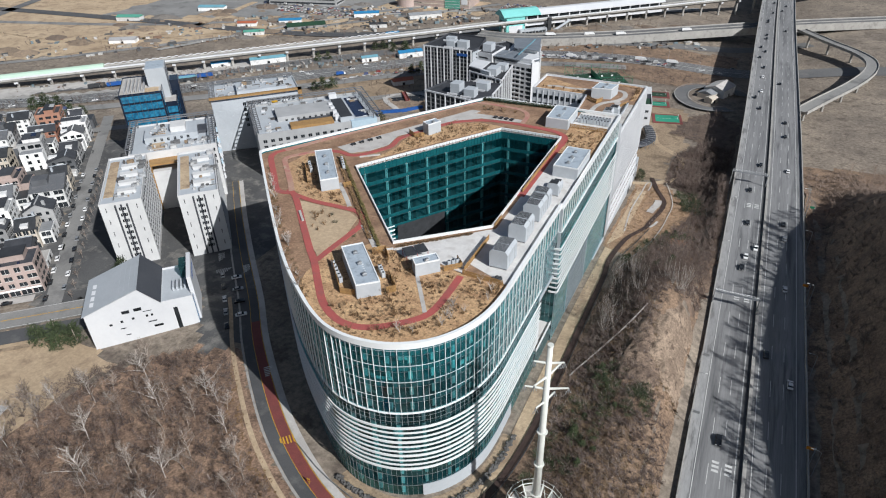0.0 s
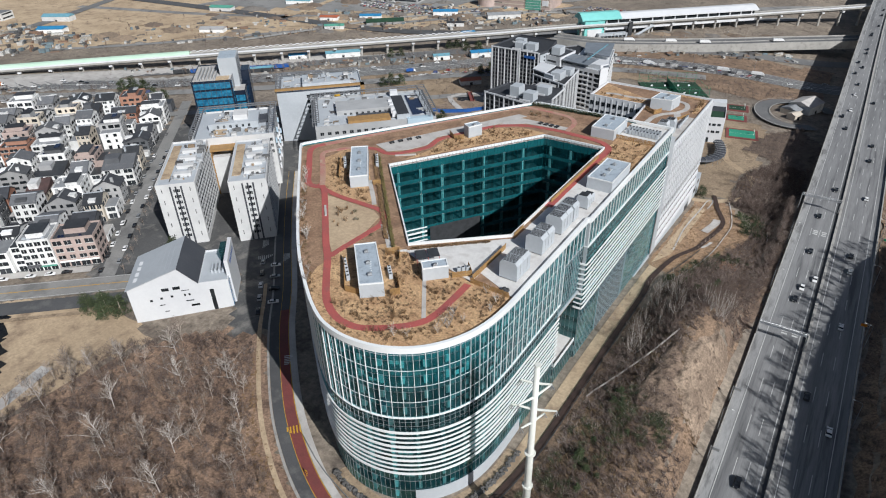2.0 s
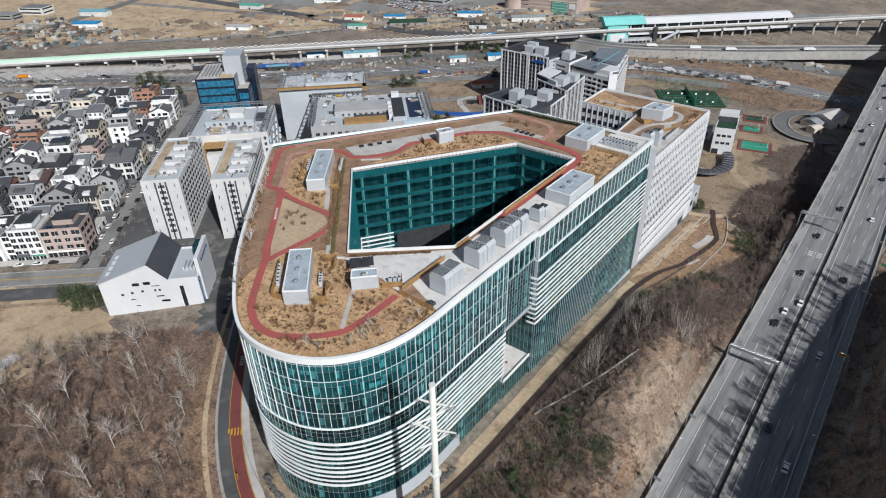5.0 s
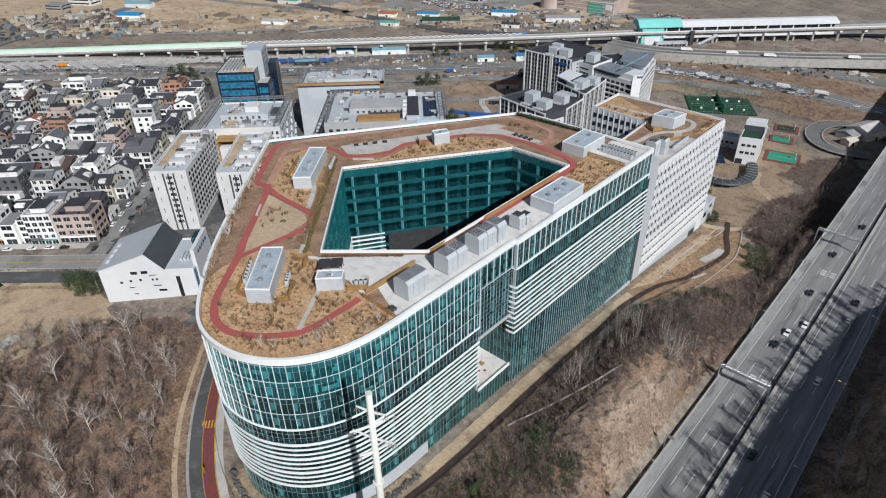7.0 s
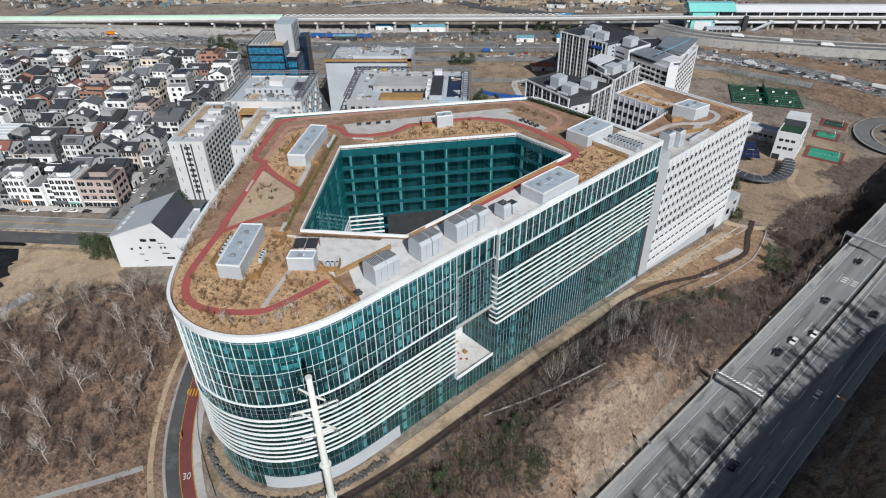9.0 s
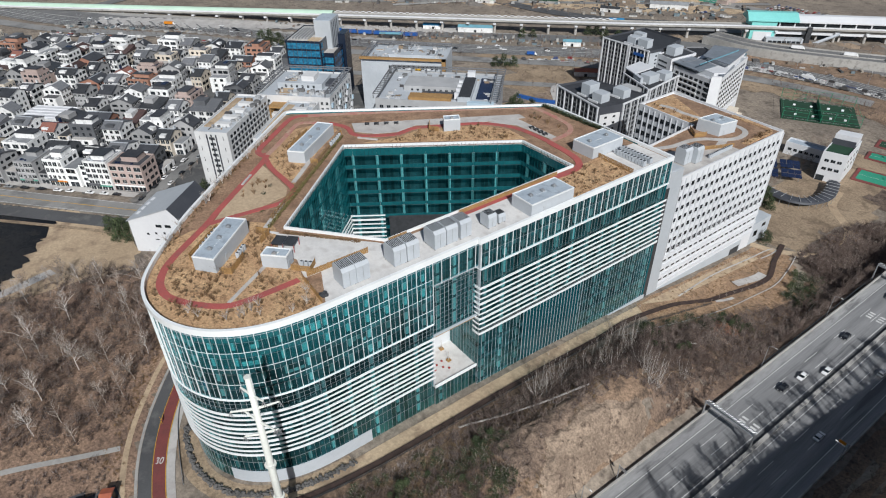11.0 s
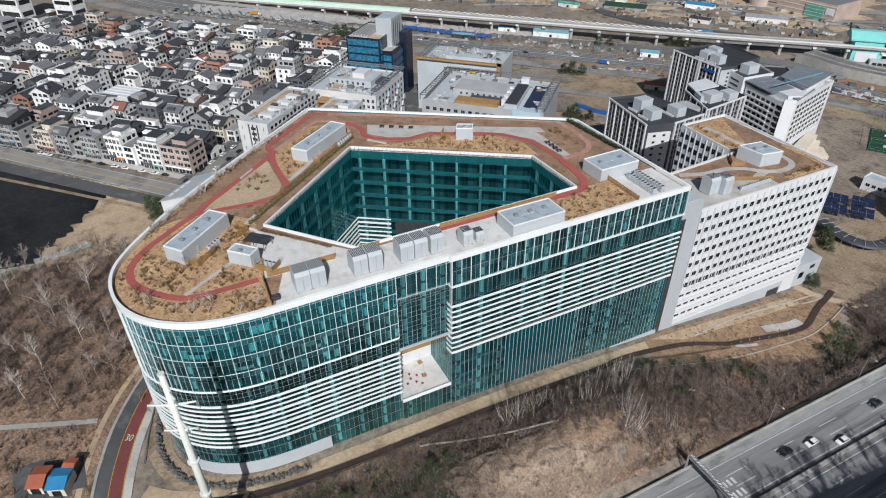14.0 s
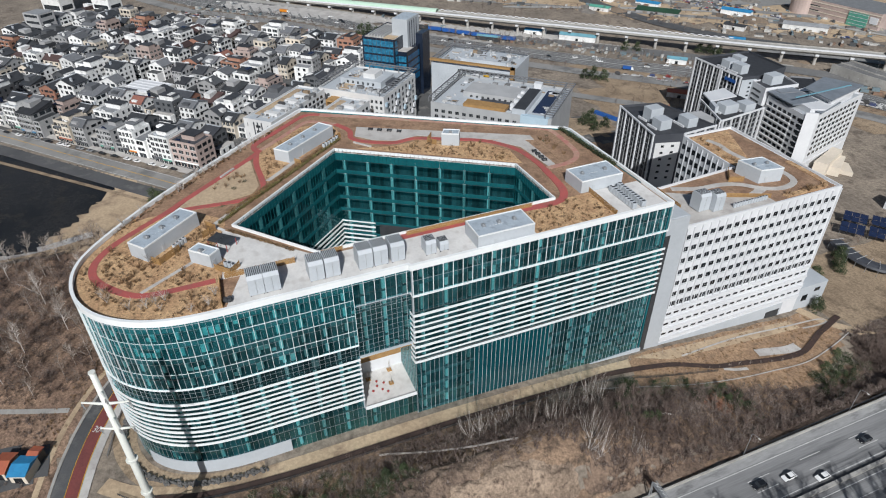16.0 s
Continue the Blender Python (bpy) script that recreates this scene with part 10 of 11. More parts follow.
def fan_tree(seed, h, stems, label, splay=0.3):
    """A clump of straight pale stems that fan out from one stool, with short upright twigs."""
    r = random.Random(seed)
    ob = thing("tree", label, "tree", "pale trees of the ridge")
    trunk, crown = [], []
    for k in range(stems):
        a = Vector((r.uniform(-0.5, 0.5), r.uniform(-0.5, 0.5), -0.4))
        d = ray_out(r, 1.0, r.uniform(0.04, splay))
        tall = h * r.uniform(0.6, 1.0)
        m = a + d * tall * 0.5
        e = (d + ray_out(r, 0.6, 0.08)).normalized()
        b = m + e * tall * 0.5
        w = tall * 0.0062
        trunk += [(a, m, w, w * 0.7), (m, b, w * 0.7, w * 0.25)]
        for j in range(11):
            f = r.uniform(0.3, 1.0)
            s = a.lerp(m, f * 2) if f < 0.5 else m.lerp(b, f * 2 - 1)
            g = ray_out(r, 1.0, r.uniform(0.35, 0.8))
            tip = s + g * tall * r.uniform(0.14, 0.28) * (1.3 - f * 0.6)
            crown.append((s, tip, w * 0.26, w * 0.13))
            for _ in range(2):
                q = s.lerp(tip, r.uniform(0.3, 1))
                crown.append((q, q + ray_out(r, 1.0, r.uniform(0.4, 0.9)) * tall * 0.07, w * 0.15, w * 0.08))
    sticks("trunk", trunk, "bark_pale", ob, 5)
    sticks("crown", crown, "brush_pale", ob, 3)
    return ob


slim = [fan_tree(11, 10, 4, "clump of slender pale bare stems"), fan_tree(12, 9, 3, "clump of slender pale bare stems"), fan_tree(13, 11, 9, "broad fan of pale bare stems", 0.75), fan_tree(14, 9.5, 2, "pair of straight slender pale stems")]
planted = {}


def plant(ob, x, y, scale, turn, sink=0.0):
    m = pose(x, y, ground(x, y) - sink, 0, 0, turn) @ Matrix.Scale(scale, 4)
    if ob.name not in planted:
        planted[ob.name] = True
        ob.matrix_basis = m
        return ob
    new_ob = copy_thing(ob, pose(0, 0, 0))
    new_ob.matrix_basis = m
    return new_ob


def grove(kinds, loop, count, seed, lo=0.75, hi=1.25, weights=None, gap=2.0):
    r = random.Random(seed)
    xs, ys = [p[0] for p in loop], [p[1] for p in loop]
    have = []
    for _ in range(count * 40):
        if len(have) >= count:
            break
        x, y = r.uniform(min(xs), max(xs)), r.uniform(min(ys), max(ys))
        if not inside_loop(x, y, loop) or any((x - a) ** 2 + (y - b) ** 2 < gap * gap for a, b in have):
            continue
        have.append((x, y))
        plant(r.choices(kinds, weights)[0], x, y, r.uniform(lo, hi), r.uniform(0, 360))


def far_grove(loop, count, seed, lo, hi, label, material="twig", gap=2.0, kinds=((1, 10, 0.9, 12), (2, 8, 1.0, 11), (5, 10, 0.7, 12)), stout=1.3):
    """A stand of bare trees too far or too thick to count, as one body of stuff."""
    r = random.Random(seed)
    sets = [tree_limbs(*k, 0.3, 3, 1.15, stout) for k in kinds]
    xs, ys = [p[0] for p in loop], [p[1] for p in loop]
    have, segs = [], []
    for _ in range(count * 40):
        if len(have) >= count:
            break
        x, y = r.uniform(min(xs), max(xs)), r.uniform(min(ys), max(ys))
        if not inside_loop(x, y, loop) or any((x - a) ** 2 + (y - b) ** 2 < gap * gap for a, b in have):
            continue
        have.append((x, y))
        m = pose(x, y, ground(x, y), 0, 0, r.uniform(0, 360)) @ Matrix.Scale(r.uniform(lo, hi), 4)
        k = m.to_scale().x
        trunk, crown = r.choice(sets)
        segs += [(m @ a, m @ b, ra * k, rb * k) for a, b, ra, rb in trunk + crown]
    return tagged(sticks("bare_wood", segs, material, None, 1), label, "wood", kind="stuff")


grove(wood, [(-208, 84), (-192, 100), (-168, 114), (-150, 119), (-129, 99), (-109, 84), (-94, 75), (-91, 60), (-97, 40), (-102, 5), (-196, 5)], 105, 31, weights=(5, 4, 2, 3, 4), gap=4.0)
far_grove([(-208, 84), (-192, 100), (-168, 114), (-150, 119), (-129, 99), (-109, 84), (-94, 75), (-91, 60), (-97, 40), (-102, 5), (-196, 5)], 330, 48, 0.55, 1.05, "thinner bare trees of the wood", "brush", 2.3, stout=1.1)
far_grove([(-208, 84), (-192, 100), (-168, 114), (-150, 119), (-129, 99), (-109, 84), (-94, 75), (-91, 60), (-97, 40), (-102, 5), (-196, 5)], 46, 49, 0.8, 1.15, "pale leaning bare trees of the wood", "brush_pale", 7.0, stout=1.5)
grove(slim, [(-27, 186), (-31, 232), (-22, 240), (-14, 210), (-20, 188)], 40, 32, 0.8, 1.25, gap=1.9)
grove(slim, [(-9, 218), (-4, 222), (0, 215), (-6, 212)], 6, 33, 0.75, 0.95, gap=1.4)
for x, y, s in ((-3.4, 214, 1.3), (-5.6, 216.5, 1.15), (-1.2, 216.5, 1.2), (0.2, 229, 1.0), (-8.6, 217, 1.0)):
    plant(slim[2], x, y, s, x * 50)
for k in range(15):  # young trees along the foot of the annex
    plant(slim[3], -38.6 + 0.5 * math.sin(k * 2.3), 277 + 4.6 * k, 0.42 + 0.06 * math.sin(k * 1.7), k * 77)
grove(slim, [(-4, 226), (1, 234), (3, 226)], 5, 43, 0.7, 0.9, gap=1.0)
far_grove([(-26, 238), (-12, 290), (-6, 318), (4, 380), (7, 300), (6, 215), (-6, 214)], 300, 34, 0.4, 0.8, "thicket of small bare trees on the ridge", "brush", 1.2)
far_grove([(-32, 150), (-31, 236), (-20, 250), (-12, 222), (-22, 190), (-24, 160)], 150, 44, 0.35, 0.65, "thicket of small bare trees beside the walk", "brush", 1.2)
far_grove([(-30, 120), (-30, 178), (-14, 178), (-10, 150), (4, 120), (4, 60), (-10, 60)], 100, 35, 0.3, 0.6, "thicket of small bare trees by the pole", "brush", 1.4)
far_grove([(-30, 385), (-12, 430), (6, 425), (7, 330), (-8, 335)], 220, 36, 0.4, 0.8, "thicket of bare trees below the field", "brush", 1.4)
far_grove([(-165, 570), (-60, 596), (-10, 604), (-8, 560), (-40, 566), (-66, 540), (-84, 560), (-150, 556)], 230, 45, 0.35, 0.6, "brown thicket between the courts and the trunk road", "brush", 1.8)
far_grove([(-220, 625), (-120, 640), (20, 655), (40, 690), (-80, 664), (-180, 640)], 150, 46, 0.3, 0.55, "brown brush beside the trunk road", "twig_dark", 2.5)
far_grove([(-76, 372), (-70, 420), (-72, 460), (-80, 500), (-92, 500), (-84, 400)], 60, 47, 0.4, 0.7, "bare trees beside the sports courts", "twig", 2.0)
far_grove([(50, 90), (50, 400), (80, 420), (110, 400), (110, 90)], 190, 37, 0.8, 1.25, "bare wood on the shaded hillside", gap=3.2)
far_grove([(66, 60), (70, 120), (72, 200), (74, 300), (92, 310), (92, 200), (92, 60)], 90, 67, 0.8, 1.2, "taller bare trees along the crest of the hillside", "brush", 3.4, kinds=((21, 12, 0.9, 15), (22, 13, 0.8, 16), (23, 11, 1.0, 14)), stout=2.1)
for x, y, s in ((-200, 38, 1.1), (-190, 60, 1.2), (-180, 42, 1.25), (-165, 72, 1.2), (-150, 60, 1.3), (-172, 30, 1.2), (-140, 40, 1.1), (-128, 70, 1.2), (-155, 92, 1.1), (-186, 88, 1.1)):
    plant(wood[2], x, y, s, x * 7)


def undergrowth(loop, count, seed, label, tall, material, per=10, wide=0.075, z=None):
    """Low tangled scrub, one body of stuff."""
    r = random.Random(seed)
    xs, ys = [p[0] for p in loop], [p[1] for p in loop]
    segs = []
    n = 0
    while n < count:
        x, y = r.uniform(min(xs), max(xs)), r.uniform(min(ys), max(ys))
        if not inside_loop(x, y, loop):
            continue
        n += 1
        h = tall * r.uniform(0.5, 1.4)
        base = Vector((x, y, ground(x, y) if z is None else z))
        for _ in range(per):
            d = ray_out(r, 1.0, r.uniform(0.3, 1.3))
            q = base + d * h * r.uniform(0.5, 1.0)
            segs.append((base + Vector((r.uniform(-0.4, 0.4), r.uniform(-0.4, 0.4), 0)), q, wide, wide * 0.66))
            segs.append((q, q + ray_out(r, 0.4, 1.0) * h * 0.4, wide * 0.66, wide * 0.33))
    ob = sticks("undergrowth", segs, material, None, 1)
    return tagged(ob, label, "scrub", kind="stuff")


undergrowth([(-205, 84), (-192, 100), (-168, 118), (-150, 121), (-127, 99), (-107, 84), (-93, 76), (-90, 60), (-95, 40), (-100, 5), (-194, 5)], 1700, 51, "brown tangled scrub under the wood", 2.4, "brush", 11, 0.055)
undergrowth([(-31, 110), (-31, 180), (-28, 236), (-12, 290), (-4, 320), (4, 380), (8, 300), (6, 216), (-6, 210), (-10, 176), (4, 150), (7, 120), (0, 60), (-14, 60)], 3800, 52, "brown tangled scrub on the ridge", 2.0, "brush")
undergrowth([(-24, 166), (-22, 184), (-12, 200), (-8, 196), (-6, 180), (2, 166), (7.5, 158), (-12, 156)], 420, 53, "sparse brown tufts on the clay slope", 0.9, "straw", 7, 0.06)
undergrowth([(47, 90), (47, 400), (75, 420), (120, 400), (120, 90)], 1800, 54, "dark scrub on the shaded hillside", 2.4, "twig")

undergrowth([(-29, 178), (-29, 236), (-14, 262), (-4, 262), (0, 232), (-6, 214), (-16, 196), (-22, 178)], 420, 62, "grey brush above the clay slope", 2.2, "brush", 9, 0.06)
undergrowth([(-30, 112), (-28, 160), (-16, 160), (-8, 146), (4, 130), (6, 90), (-12, 90)], 420, 63, "tangled straw-coloured brush by the pole", 1.8, "straw", 10, 0.07)

for k, (loop, count) in enumerate((([(-84, 101.8), (-75, 99.6), (-69.5, 100.6), (-61.5, 107), (-69, 120.5), (-77, 105.5)], 80), ([(-59, 111), (-59, 126.5), (-62.5, 126.4), (-67.0, 121.4)], 26), ([(-72, 111.8), (-86, 126.6), (-80, 131.5), (-72.4, 126), (-69.6, 121.5)], 46), ([(-79, 95.4), (-70, 94.8), (-62, 97.4), (-56, 101.8), (-51, 107.5), (-46.5, 116), (-45, 127), (-55.6, 127), (-55.4, 112), (-60, 105), (-69, 96.4), (-78, 97)], 110),
                                   ([(-118, 186), (-115, 197), (-116, 207), (-105.6, 226.5), (-96, 233), (-87, 232)], 90), ([(-56, 217), (-44.4, 217), (-44.4, 242.5), (-57, 242.5)], 60), ([(-142, 167), (-128, 150.5), (-108.5, 149.5), (-116, 157), (-122, 152.5), (-139, 174)], 60), ([(-158.4, 170.8), (-154, 166), (-126.4, 137), (-107, 117.5), (-97, 109), (-89, 102.8), (-92, 101.6), (-108, 115), (-128, 135)], 120))):
    undergrowth(loop, count, 90 + k, "straw-coloured dead tufts of the roof garden", 0.55, "straw", 9, 0.06, SOIL + 0.02)


def evergreen(seed, h, label):
    r = random.Random(seed)
    ob = thing("evergreen_tree", label, "tree", "evergreen trees")
    sticks("trunk", [(Vector((0, 0, -0.5)), Vector((0, 0, h * 0.9)), h * 0.02, h * 0.008)], "bark", ob, 6)
    verts, faces = [], []
    for k in range(46):
        z = h * r.uniform(0.12, 0.95)
        reach = h * 0.42 * (1.05 - z / h) ** 0.7 * r.uniform(0.4, 1.1)
        a = r.uniform(0, 6.28)
        c = Vector((reach * math.cos(a), reach * math.sin(a), z))
        for _ in range(34):
            p = c + Vector((r.gauss(0, 1), r.gauss(0, 1), r.gauss(0, 0.7))) * h * 0.065
            e, f = ray_out(r, r.uniform(-0.3, 1), 1), ray_out(r, r.uniform(-0.3, 1), 1)
            s = h * 0.058 * r.uniform(0.6, 1.2)
            i = len(verts)
            verts += [tuple(p), tuple(p + e * s), tuple(p + f * s)]
            faces.append((i, i + 1, i + 2))
    me = bpy.data.meshes.new("crown")
    me.from_pydata(verts, [], faces)
    me.materials.append(M["needle"])
    cr = new("crown", me)
    cr.parent = ob
    return ob


pines = [evergreen(1, 6.5, "dark green pine tree with ragged boughs"), evergreen(2, 5.0, "small dark green pine tree")]
for x, y, s in ((-232, 101, 1.5), (-225, 105, 1.75), (-218.5, 107.5, 1.6), (-222, 102, 1.2), (-240, 150, 1.5), (-235, 146, 1.2), (-470, 285, 1.8), (-460, 292, 1.6), (-478, 280, 1.5), (-452, 296, 1.4), (-265, 505, 1.7), (-258, 512, 1.5), (-272, 498, 1.4), (-225, 120, 0.9),
                (-190, 505, 1.6), (-184, 512, 1.4), (-196, 498, 1.5), (-40, 352, 1.2), (-52, 362, 1.1), (-58, 372, 1.2)):
    plant(pines[0], x, y, s, x * 13)
r = random.Random(61)
for loop, n in (([(-31, 244), (-26, 258), (-20, 252), (-22, 240)], 8), ([(-24, 266), (-18, 276), (-4, 286), (0, 282), (-12, 272)], 9), ([(-17, 336), (-10, 342), (0, 318), (-4, 308), (-10, 318)], 14), ([(-26, 154), (-26, 164), (-19, 166), (-15, 158)], 5), ([(-26, 118), (-20, 150), (-12, 150), (-16, 118)], 10), ([(-16, 232), (-10, 246), (-4, 246), (-8, 232)], 6)):
    grove(pines, loop, n, n + 70, 0.35, 0.7, gap=1.5)
# rows of young trees in the grounds and along the plain
trunk, crown = tree_limbs(4, 2.6, 0.7, 9, 0.4, 3, 1.0, 1.4)
young = tagged(sticks("young_tree", trunk + crown, "bark", None, 3), "young bare tree in the new grounds", "tree", "young trees of the grounds")
for k in range(30):
    plant(young, -38.5, 196 + 5.0 * k, r.uniform(0.8, 1.2), k * 40)
for k in range(16):
    plant(young, -28 + 0.7 * k, 268 + 4.4 * k, r.uniform(0.8, 1.2), k * 50)
far_grove([(-575, 290), (-560, 300), (-280, 574), (-270, 560), (-420, 410)], 60, 38, 0.6, 0.95, "row of bare trees along the trunk road", gap=5)
far_grove([(-330, 480), (-300, 470), (-220, 520), (-230, 545), (-290, 530)], 26, 39, 0.6, 0.9, "bare trees beside the trunk road", gap=5)
for k in range(16):
    x, y = uv(-84, 262 + 9 * k)
    plant(wood[1], x, y, r.uniform(0.5, 0.8), k * 30)


def leafy_bush(seed, h, label, material, name="bush"):
    """A round bush of many small leaves with an uneven outline."""
    r = random.Random(seed)
    ob = thing(name, label, "bush", "bushes of the ridge")
    stems = [(Vector((0, 0, -0.3)), ray_out(r, 1.0, 0.8) * h * 0.9, h * 0.012, h * 0.005) for _ in range(9)]
    sticks("stem", stems, "bark", ob, 4)
    verts, faces = [], []
    for k in range(30):
        c = ray_out(r, 0.5, 1.0) * h * r.uniform(0.35, 0.75)
        c.z = abs(c.z) + h * 0.15
        for _ in range(30):
            p = c + Vector((r.gauss(0, 1), r.gauss(0, 1), r.gauss(0, 1))) * h * 0.10
            e, f = ray_out(r, r.uniform(-0.3, 1), 1), ray_out(r, r.uniform(-0.3, 1), 1)
            s = h * 0.06 * r.uniform(0.6, 1.2)
            i = len(verts)
            verts += [tuple(p), tuple(p + e * s), tuple(p + f * s)]
            faces.append((i, i + 1, i + 2))
    me = bpy.data.meshes.new("foliage")
    me.from_pydata(verts, [], faces)
    me.materials.append(M[material])
    fo = new("foliage", me)
    fo.parent = ob
    return ob


russet = leafy_bush(1, 4.2, "russet bush with withered leaves", "red_leaf")
for x, y, s in ((-10, 268, 1.0), (-7.5, 271, 0.8), (-12.5, 272, 0.7)):
    plant(russet, x, y, s, x * 31)
green_bush = leafy_bush(2, 2.6, "dark evergreen bush among the scrub", "needle")
grove([green_bush], [(-31, 242), (-26, 262), (-14, 278), (0, 284), (-4, 272), (-18, 258), (-22, 240)], 26, 81, 0.7, 1.5, gap=1.6)
grove([green_bush], [(-18, 338), (-8, 342), (2, 316), (-4, 306), (-12, 318)], 24, 82, 0.7, 1.5, gap=1.4)
grove([green_bush], [(-24, 156), (-23, 166), (-16, 166), (-3, 159), (-2, 148), (-12, 146)], 26, 83, 0.8, 1.5, gap=1.5)
for x, y, k in ((-109.4, 141.9, 0.45), (-105.6, 138.1, 0.55), (-95.5, 133.4, 0.4), (-101.0, 252.0, 0.4), (-97.5, 249.0, 0.4)):
    copy_thing(green_bush, pose(0, 0, 0)).matrix_basis = pose(x, y, SOIL, 0, 0, x * 9) @ Matrix.Scale(k, 4)
grove([green_bush], [(-31, 112), (-29, 150), (-15, 150), (-14, 112)], 22, 84, 0.9, 1.6, gap=1.8)
# pale logs and rubble on the slope
run = smooth_path([(-30.5, 160), (-28.8, 164.7), (-23.6, 175.3), (-16, 187.9), (-12.1, 196.2)], 2.0)
tagged(part("pipe", tube_bm([Vector((p.x, p.y, ground(p.x, p.y) + 0.9)) for p in run], 0.2), "bark_pale"), "long pale pipe lying down the ridge", "pipe")
for x, y, long, turn in ((1, 312, 20, 98), (-10, 246, 6, 60)):
    ob = thing("fallen_log", "pale weathered log lying in the scrub", "log", "fallen logs", at=(x, y, ground(x, y) + 0.5), turn=turn)
    part("stem", rod(bmesh.new(), (-long / 2, 0, 0), (long / 2, 0, 0.1), 0.3, 0.2, 7), "bark_pale", ob)
    part("stub", rod(bmesh.new(), (long * 0.2, 0, 0), (long * 0.26, 0.9, 0.5), 0.12, 0.06, 6), "bark_pale", ob)
undergrowth([(-40, 262), (-40, 344), (-26, 350), (-10, 322), (-10, 308), (-16, 286), (-28, 258)], 420, 55, "small dry shrubs of the new garden", 0.7, "dry_shrub", 8, 0.06)
# boulders that hold the ground round the rounded end
r = random.Random(19)
ring = smooth_path([(-82, 92.4), (-78, 91.0), (-72, 90.0), (-65, 89.8), (-58.5, 91.4), (-51, 95.6), (-44.4, 104), (-40.5, 116), (-39.6, 128)], 1.0)
tagged(drape(ring, 3.4, 0.12, "bank_soil", "tan"), "bare tan soil round the rounded end", "ground", kind="structure")
bm = bmesh.new()
for p in ring:
    for k in range(7):
        x, y, s = p.x + r.uniform(-0.7, 0.7), p.y + r.uniform(-0.7, 0.7), r.uniform(0.4, 0.8)
        m = pose(x, y, ground(x, y) + r.uniform(0.1, 0.9), r.uniform(0, 90), r.uniform(0, 90), r.uniform(0, 90)) @ Matrix.Diagonal((s, s * 0.8, s * 0.6, 1))
        bmesh.ops.create_icosphere(bm, subdivisions=1, radius=1, matrix=m)
tagged(part("boulder_wall", bm, "stone"), "low wall of dark boulders round the rounded end", "rocks", kind="stuff")

# far brush along the roads and the railway
far_grove([(-640, 175), (-575, 240), (-480, 330), (-400, 410), (-396, 402), (-480, 318), (-570, 226), (-632, 166)], 110, 60, 0.4, 0.7, "dark brush along the trunk road", "twig_dark", 2.0)
far_grove([(-470, 405), (-380, 500), (-300, 575), (-296, 566), (-376, 488), (-462, 396)], 90, 61, 0.4, 0.75, "dark brush beside the railway", "twig_dark", 2.0)
far_grove([(-300, 500), (-240, 545), (-200, 556), (-196, 540), (-240, 525), (-290, 485)], 60, 62, 0.45, 0.8, "dark trees beside the trunk road", "twig_dark", 2.5)
far_grove([(-620, 400), (-500, 520), (-380, 620), (-360, 660), (-480, 580), (-600, 460)], 70, 63, 0.5, 0.9, "scattered bare trees on the plain", "twig_dark", 5.0)
for x, y, s in ((-246, 372, 1.4), (-243, 378, 1.2), (-250, 380, 1.5), (-238, 384, 1.3), (-235, 374, 1.2), (-62, 392, 1.2), (-66, 398, 1.3), (-58, 388, 1.1), (-310, 560, 1.6), (-316, 566, 1.5), (-322, 556, 1.4)):
    plant(pines[0], x, y, s, x * 17)
far_grove([(-660, 130), (-560, 232), (-470, 320), (-360, 432), (-356, 424), (-466, 308), (-556, 220), (-655, 120)], 110, 71, 0.35, 0.6, "bare street trees between the carriageways", "brush", 3.0)
far_grove([(-330, 440), (-250, 400), (-215, 430), (-240, 500), (-190, 560), (-300, 500)], 90, 72, 0.35, 0.6, "thin bare trees on the building plots", "brush", 4.0)
far_grove([(-700, 180), (-560, 330), (-440, 450), (-446, 458), (-566, 340), (-708, 190)], 170, 73, 0.3, 0.45, "dark hedge of brush under the railway", "twig_dark", 1.6)
far_grove([(-960, 240), (-720, 250), (-560, 420), (-360, 620), (-300, 700), (-430, 700), (-760, 500)], 130, 74, 0.5, 0.9, "scattered bare trees on the building land", "twig_dark", 7.0)
far_grove([(-250, 620), (-100, 690), (0, 760), (-20, 840), (-140, 800), (-300, 720)], 160, 75, 0.35, 0.7, "brown brush round the station", "brush", 3.0)
for x, y, s in ((-493, 295, 2.0), (-499, 289, 1.8), (-487, 301, 1.7), (-376, 500, 1.5), (-370, 508, 1.4), (-338, 561, 1.7), (-332, 566, 1.6), (-344, 556, 1.5), (-323, 431, 1.8), (-317, 437, 1.6), (-328, 426, 1.4)):
    plant(pines[0], x, y, s, x * 23)
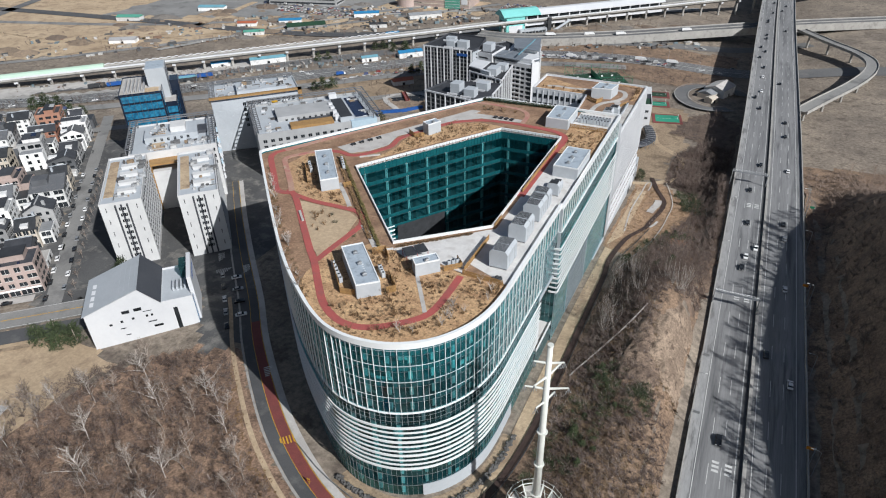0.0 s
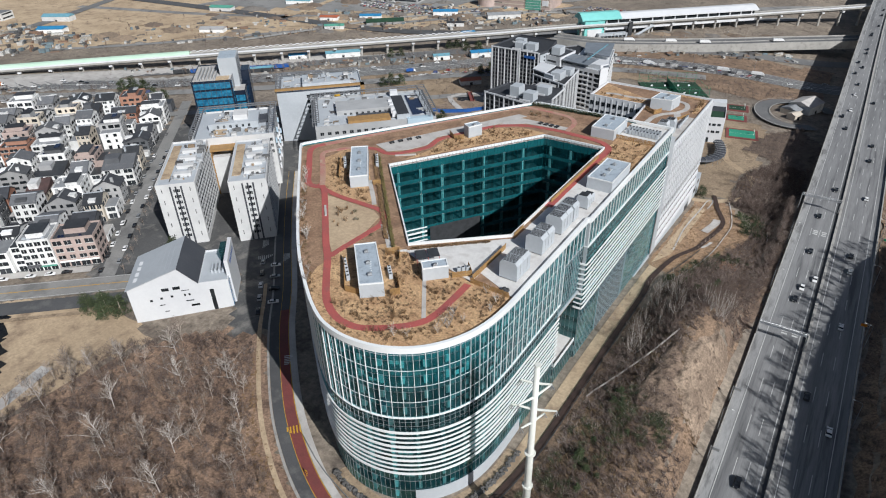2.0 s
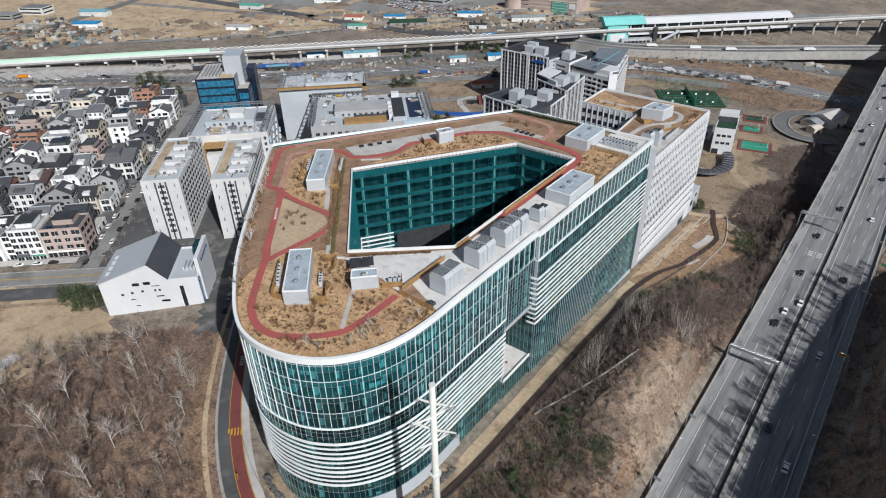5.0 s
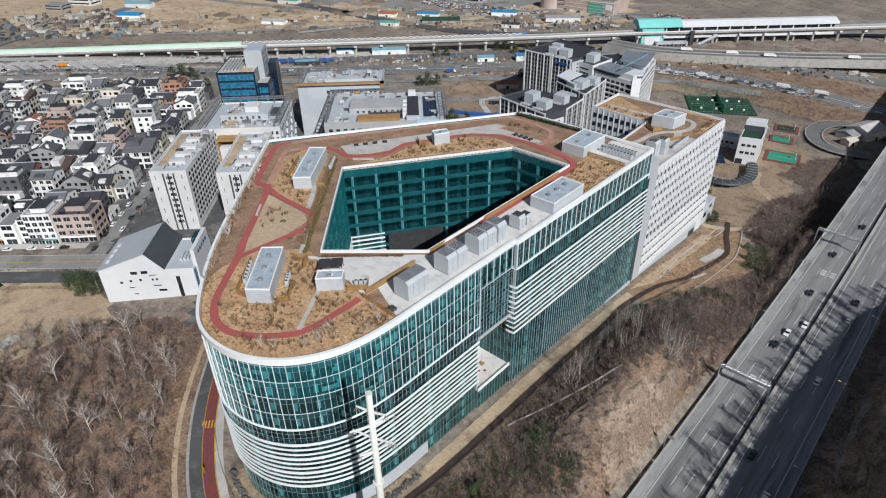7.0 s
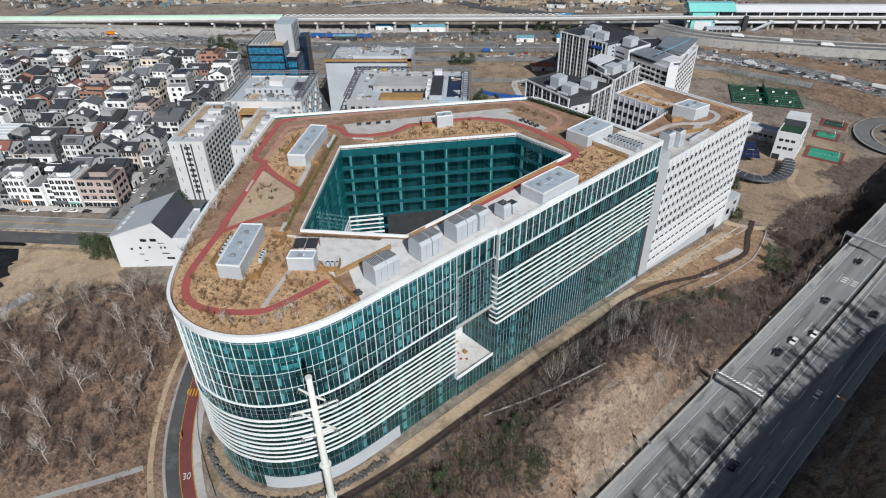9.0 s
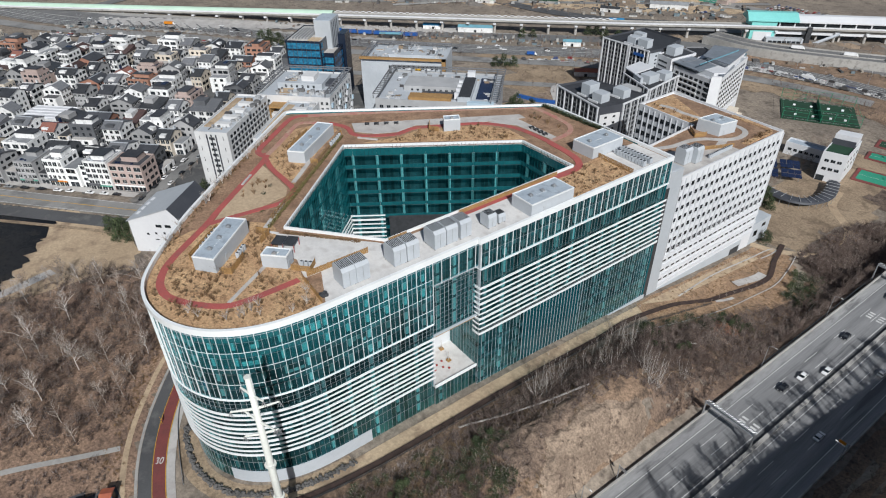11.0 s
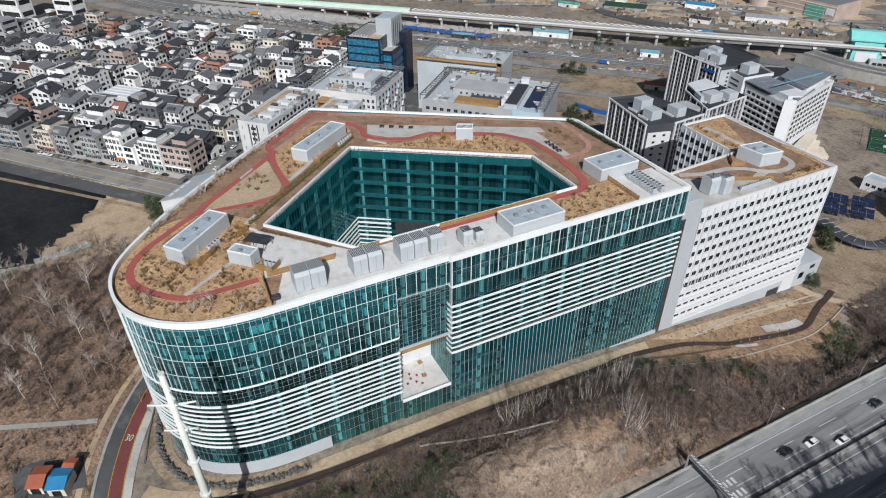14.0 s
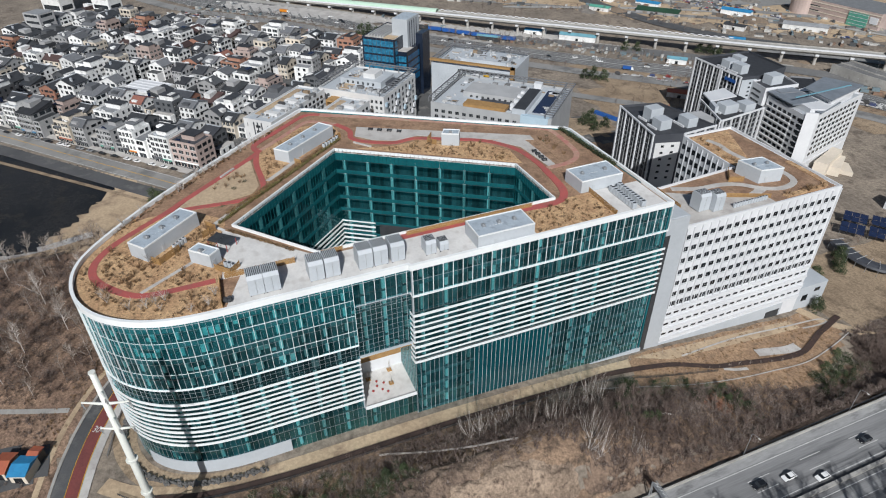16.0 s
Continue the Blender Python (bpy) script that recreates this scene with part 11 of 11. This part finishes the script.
# warning post on the lane and black sacks on the deck
x, y = -88, 86.4
ob = thing("warning_post", "yellow and red warning post beside the lane", "post", at=(x, y, ground(x, y) + 0.17))
part("pole", rod(bmesh.new(), (0, 0, 0), (0, 0, 1.6), 0.08, n=8), "yellow", ob)
part("board", box_bm(-0.5, -0.06, 1.2, 0.5, 0.06, 2.6, bevel=0.03), "yellow", ob, "yellow warning board")
part("stripe", box_bm(-0.5, -0.08, 1.6, 0.5, 0.08, 2.0), "seat_red", ob)
r = random.Random(33)
for k in range(4):
    bm = bmesh.new()
    bmesh.ops.create_icosphere(bm, subdivisions=2, radius=0.7, matrix=Matrix.Diagonal((1.1, 0.9, 0.7, 1)))
    for v in bm.verts:
        v.co += noise.noise_vector(v.co * 1.7 + Vector((k * 9, 0, 0))) * 0.22
    ob = tagged(part("sack", bm, "dark_metal"), "black rubbish sack on the roof deck", "sack", "sacks on the deck")
    ob.matrix_basis = pose(-47.6 + 0.9 * (k % 2), 129.2 + 1.0 * (k // 2), 50.75 if k < 4 else 51.3, 0, 0, k * 50)
undergrowth([(-84, 70), (-66, 66), (-48, 60), (-40, 40), (-60, 10), (-92, 10), (-86, 50)], 420, 56, "brown scrub beside the footpath", 1.4, "brush")
undergrowth([(-150, 124), (-126, 101), (-105, 86.5), (-86, 75.5), (-66, 69.5), (-66, 64), (-88, 70), (-110, 83), (-130, 96)], 260, 57, "dry tufts along the road verge", 0.6, "dry_shrub", 9)
far_grove([(-22, 352), (-8, 344), (4, 350), (6, 425), (-12, 432), (-22, 404)], 170, 65, 0.45, 0.85, "dense dark thicket beside the sports ground", "brush", 1.4)
far_grove([(-34, 440), (-12, 436), (2, 470), (-8, 500), (-22, 478)], 90, 66, 0.4, 0.75, "dark thicket below the ramp", "twig_dark", 1.6)
undergrowth([(-26, 350), (-8, 342), (6, 345), (6, 425), (-12, 432), (-26, 404)], 1300, 58, "dark scrub beside the sports ground", 1.8, "brush")


# ---- single panes of the upper rounded front ----
rnd = random.Random(4)
pane_mesh = {}
line, ns = offset(front, -0.15), normals(front)
for a, b in zip(LEVELS[2:4], LEVELS[3:5]):
    for i in range(near, len(front) - 1):
        p, q = line[i], line[i + 1]
        d = q - p
        key = (round(a), i % 4)
        if key not in pane_mesh:
            ob = part("window_pane", box_bm(0.05, -0.012, 0.06, d.length - 0.05, 0.012, b - a - 0.06), "pane_leaf", block)
            pane_mesh[key] = ob
        else:
            ob = share("window_pane", pane_mesh[key], block, Matrix())
        ob.matrix_basis = pose(p.x, p.y, a, rnd.uniform(-0.12, 0.12), 0, math.degrees(math.atan2(d.y, d.x)) + rnd.uniform(-0.12, 0.12))
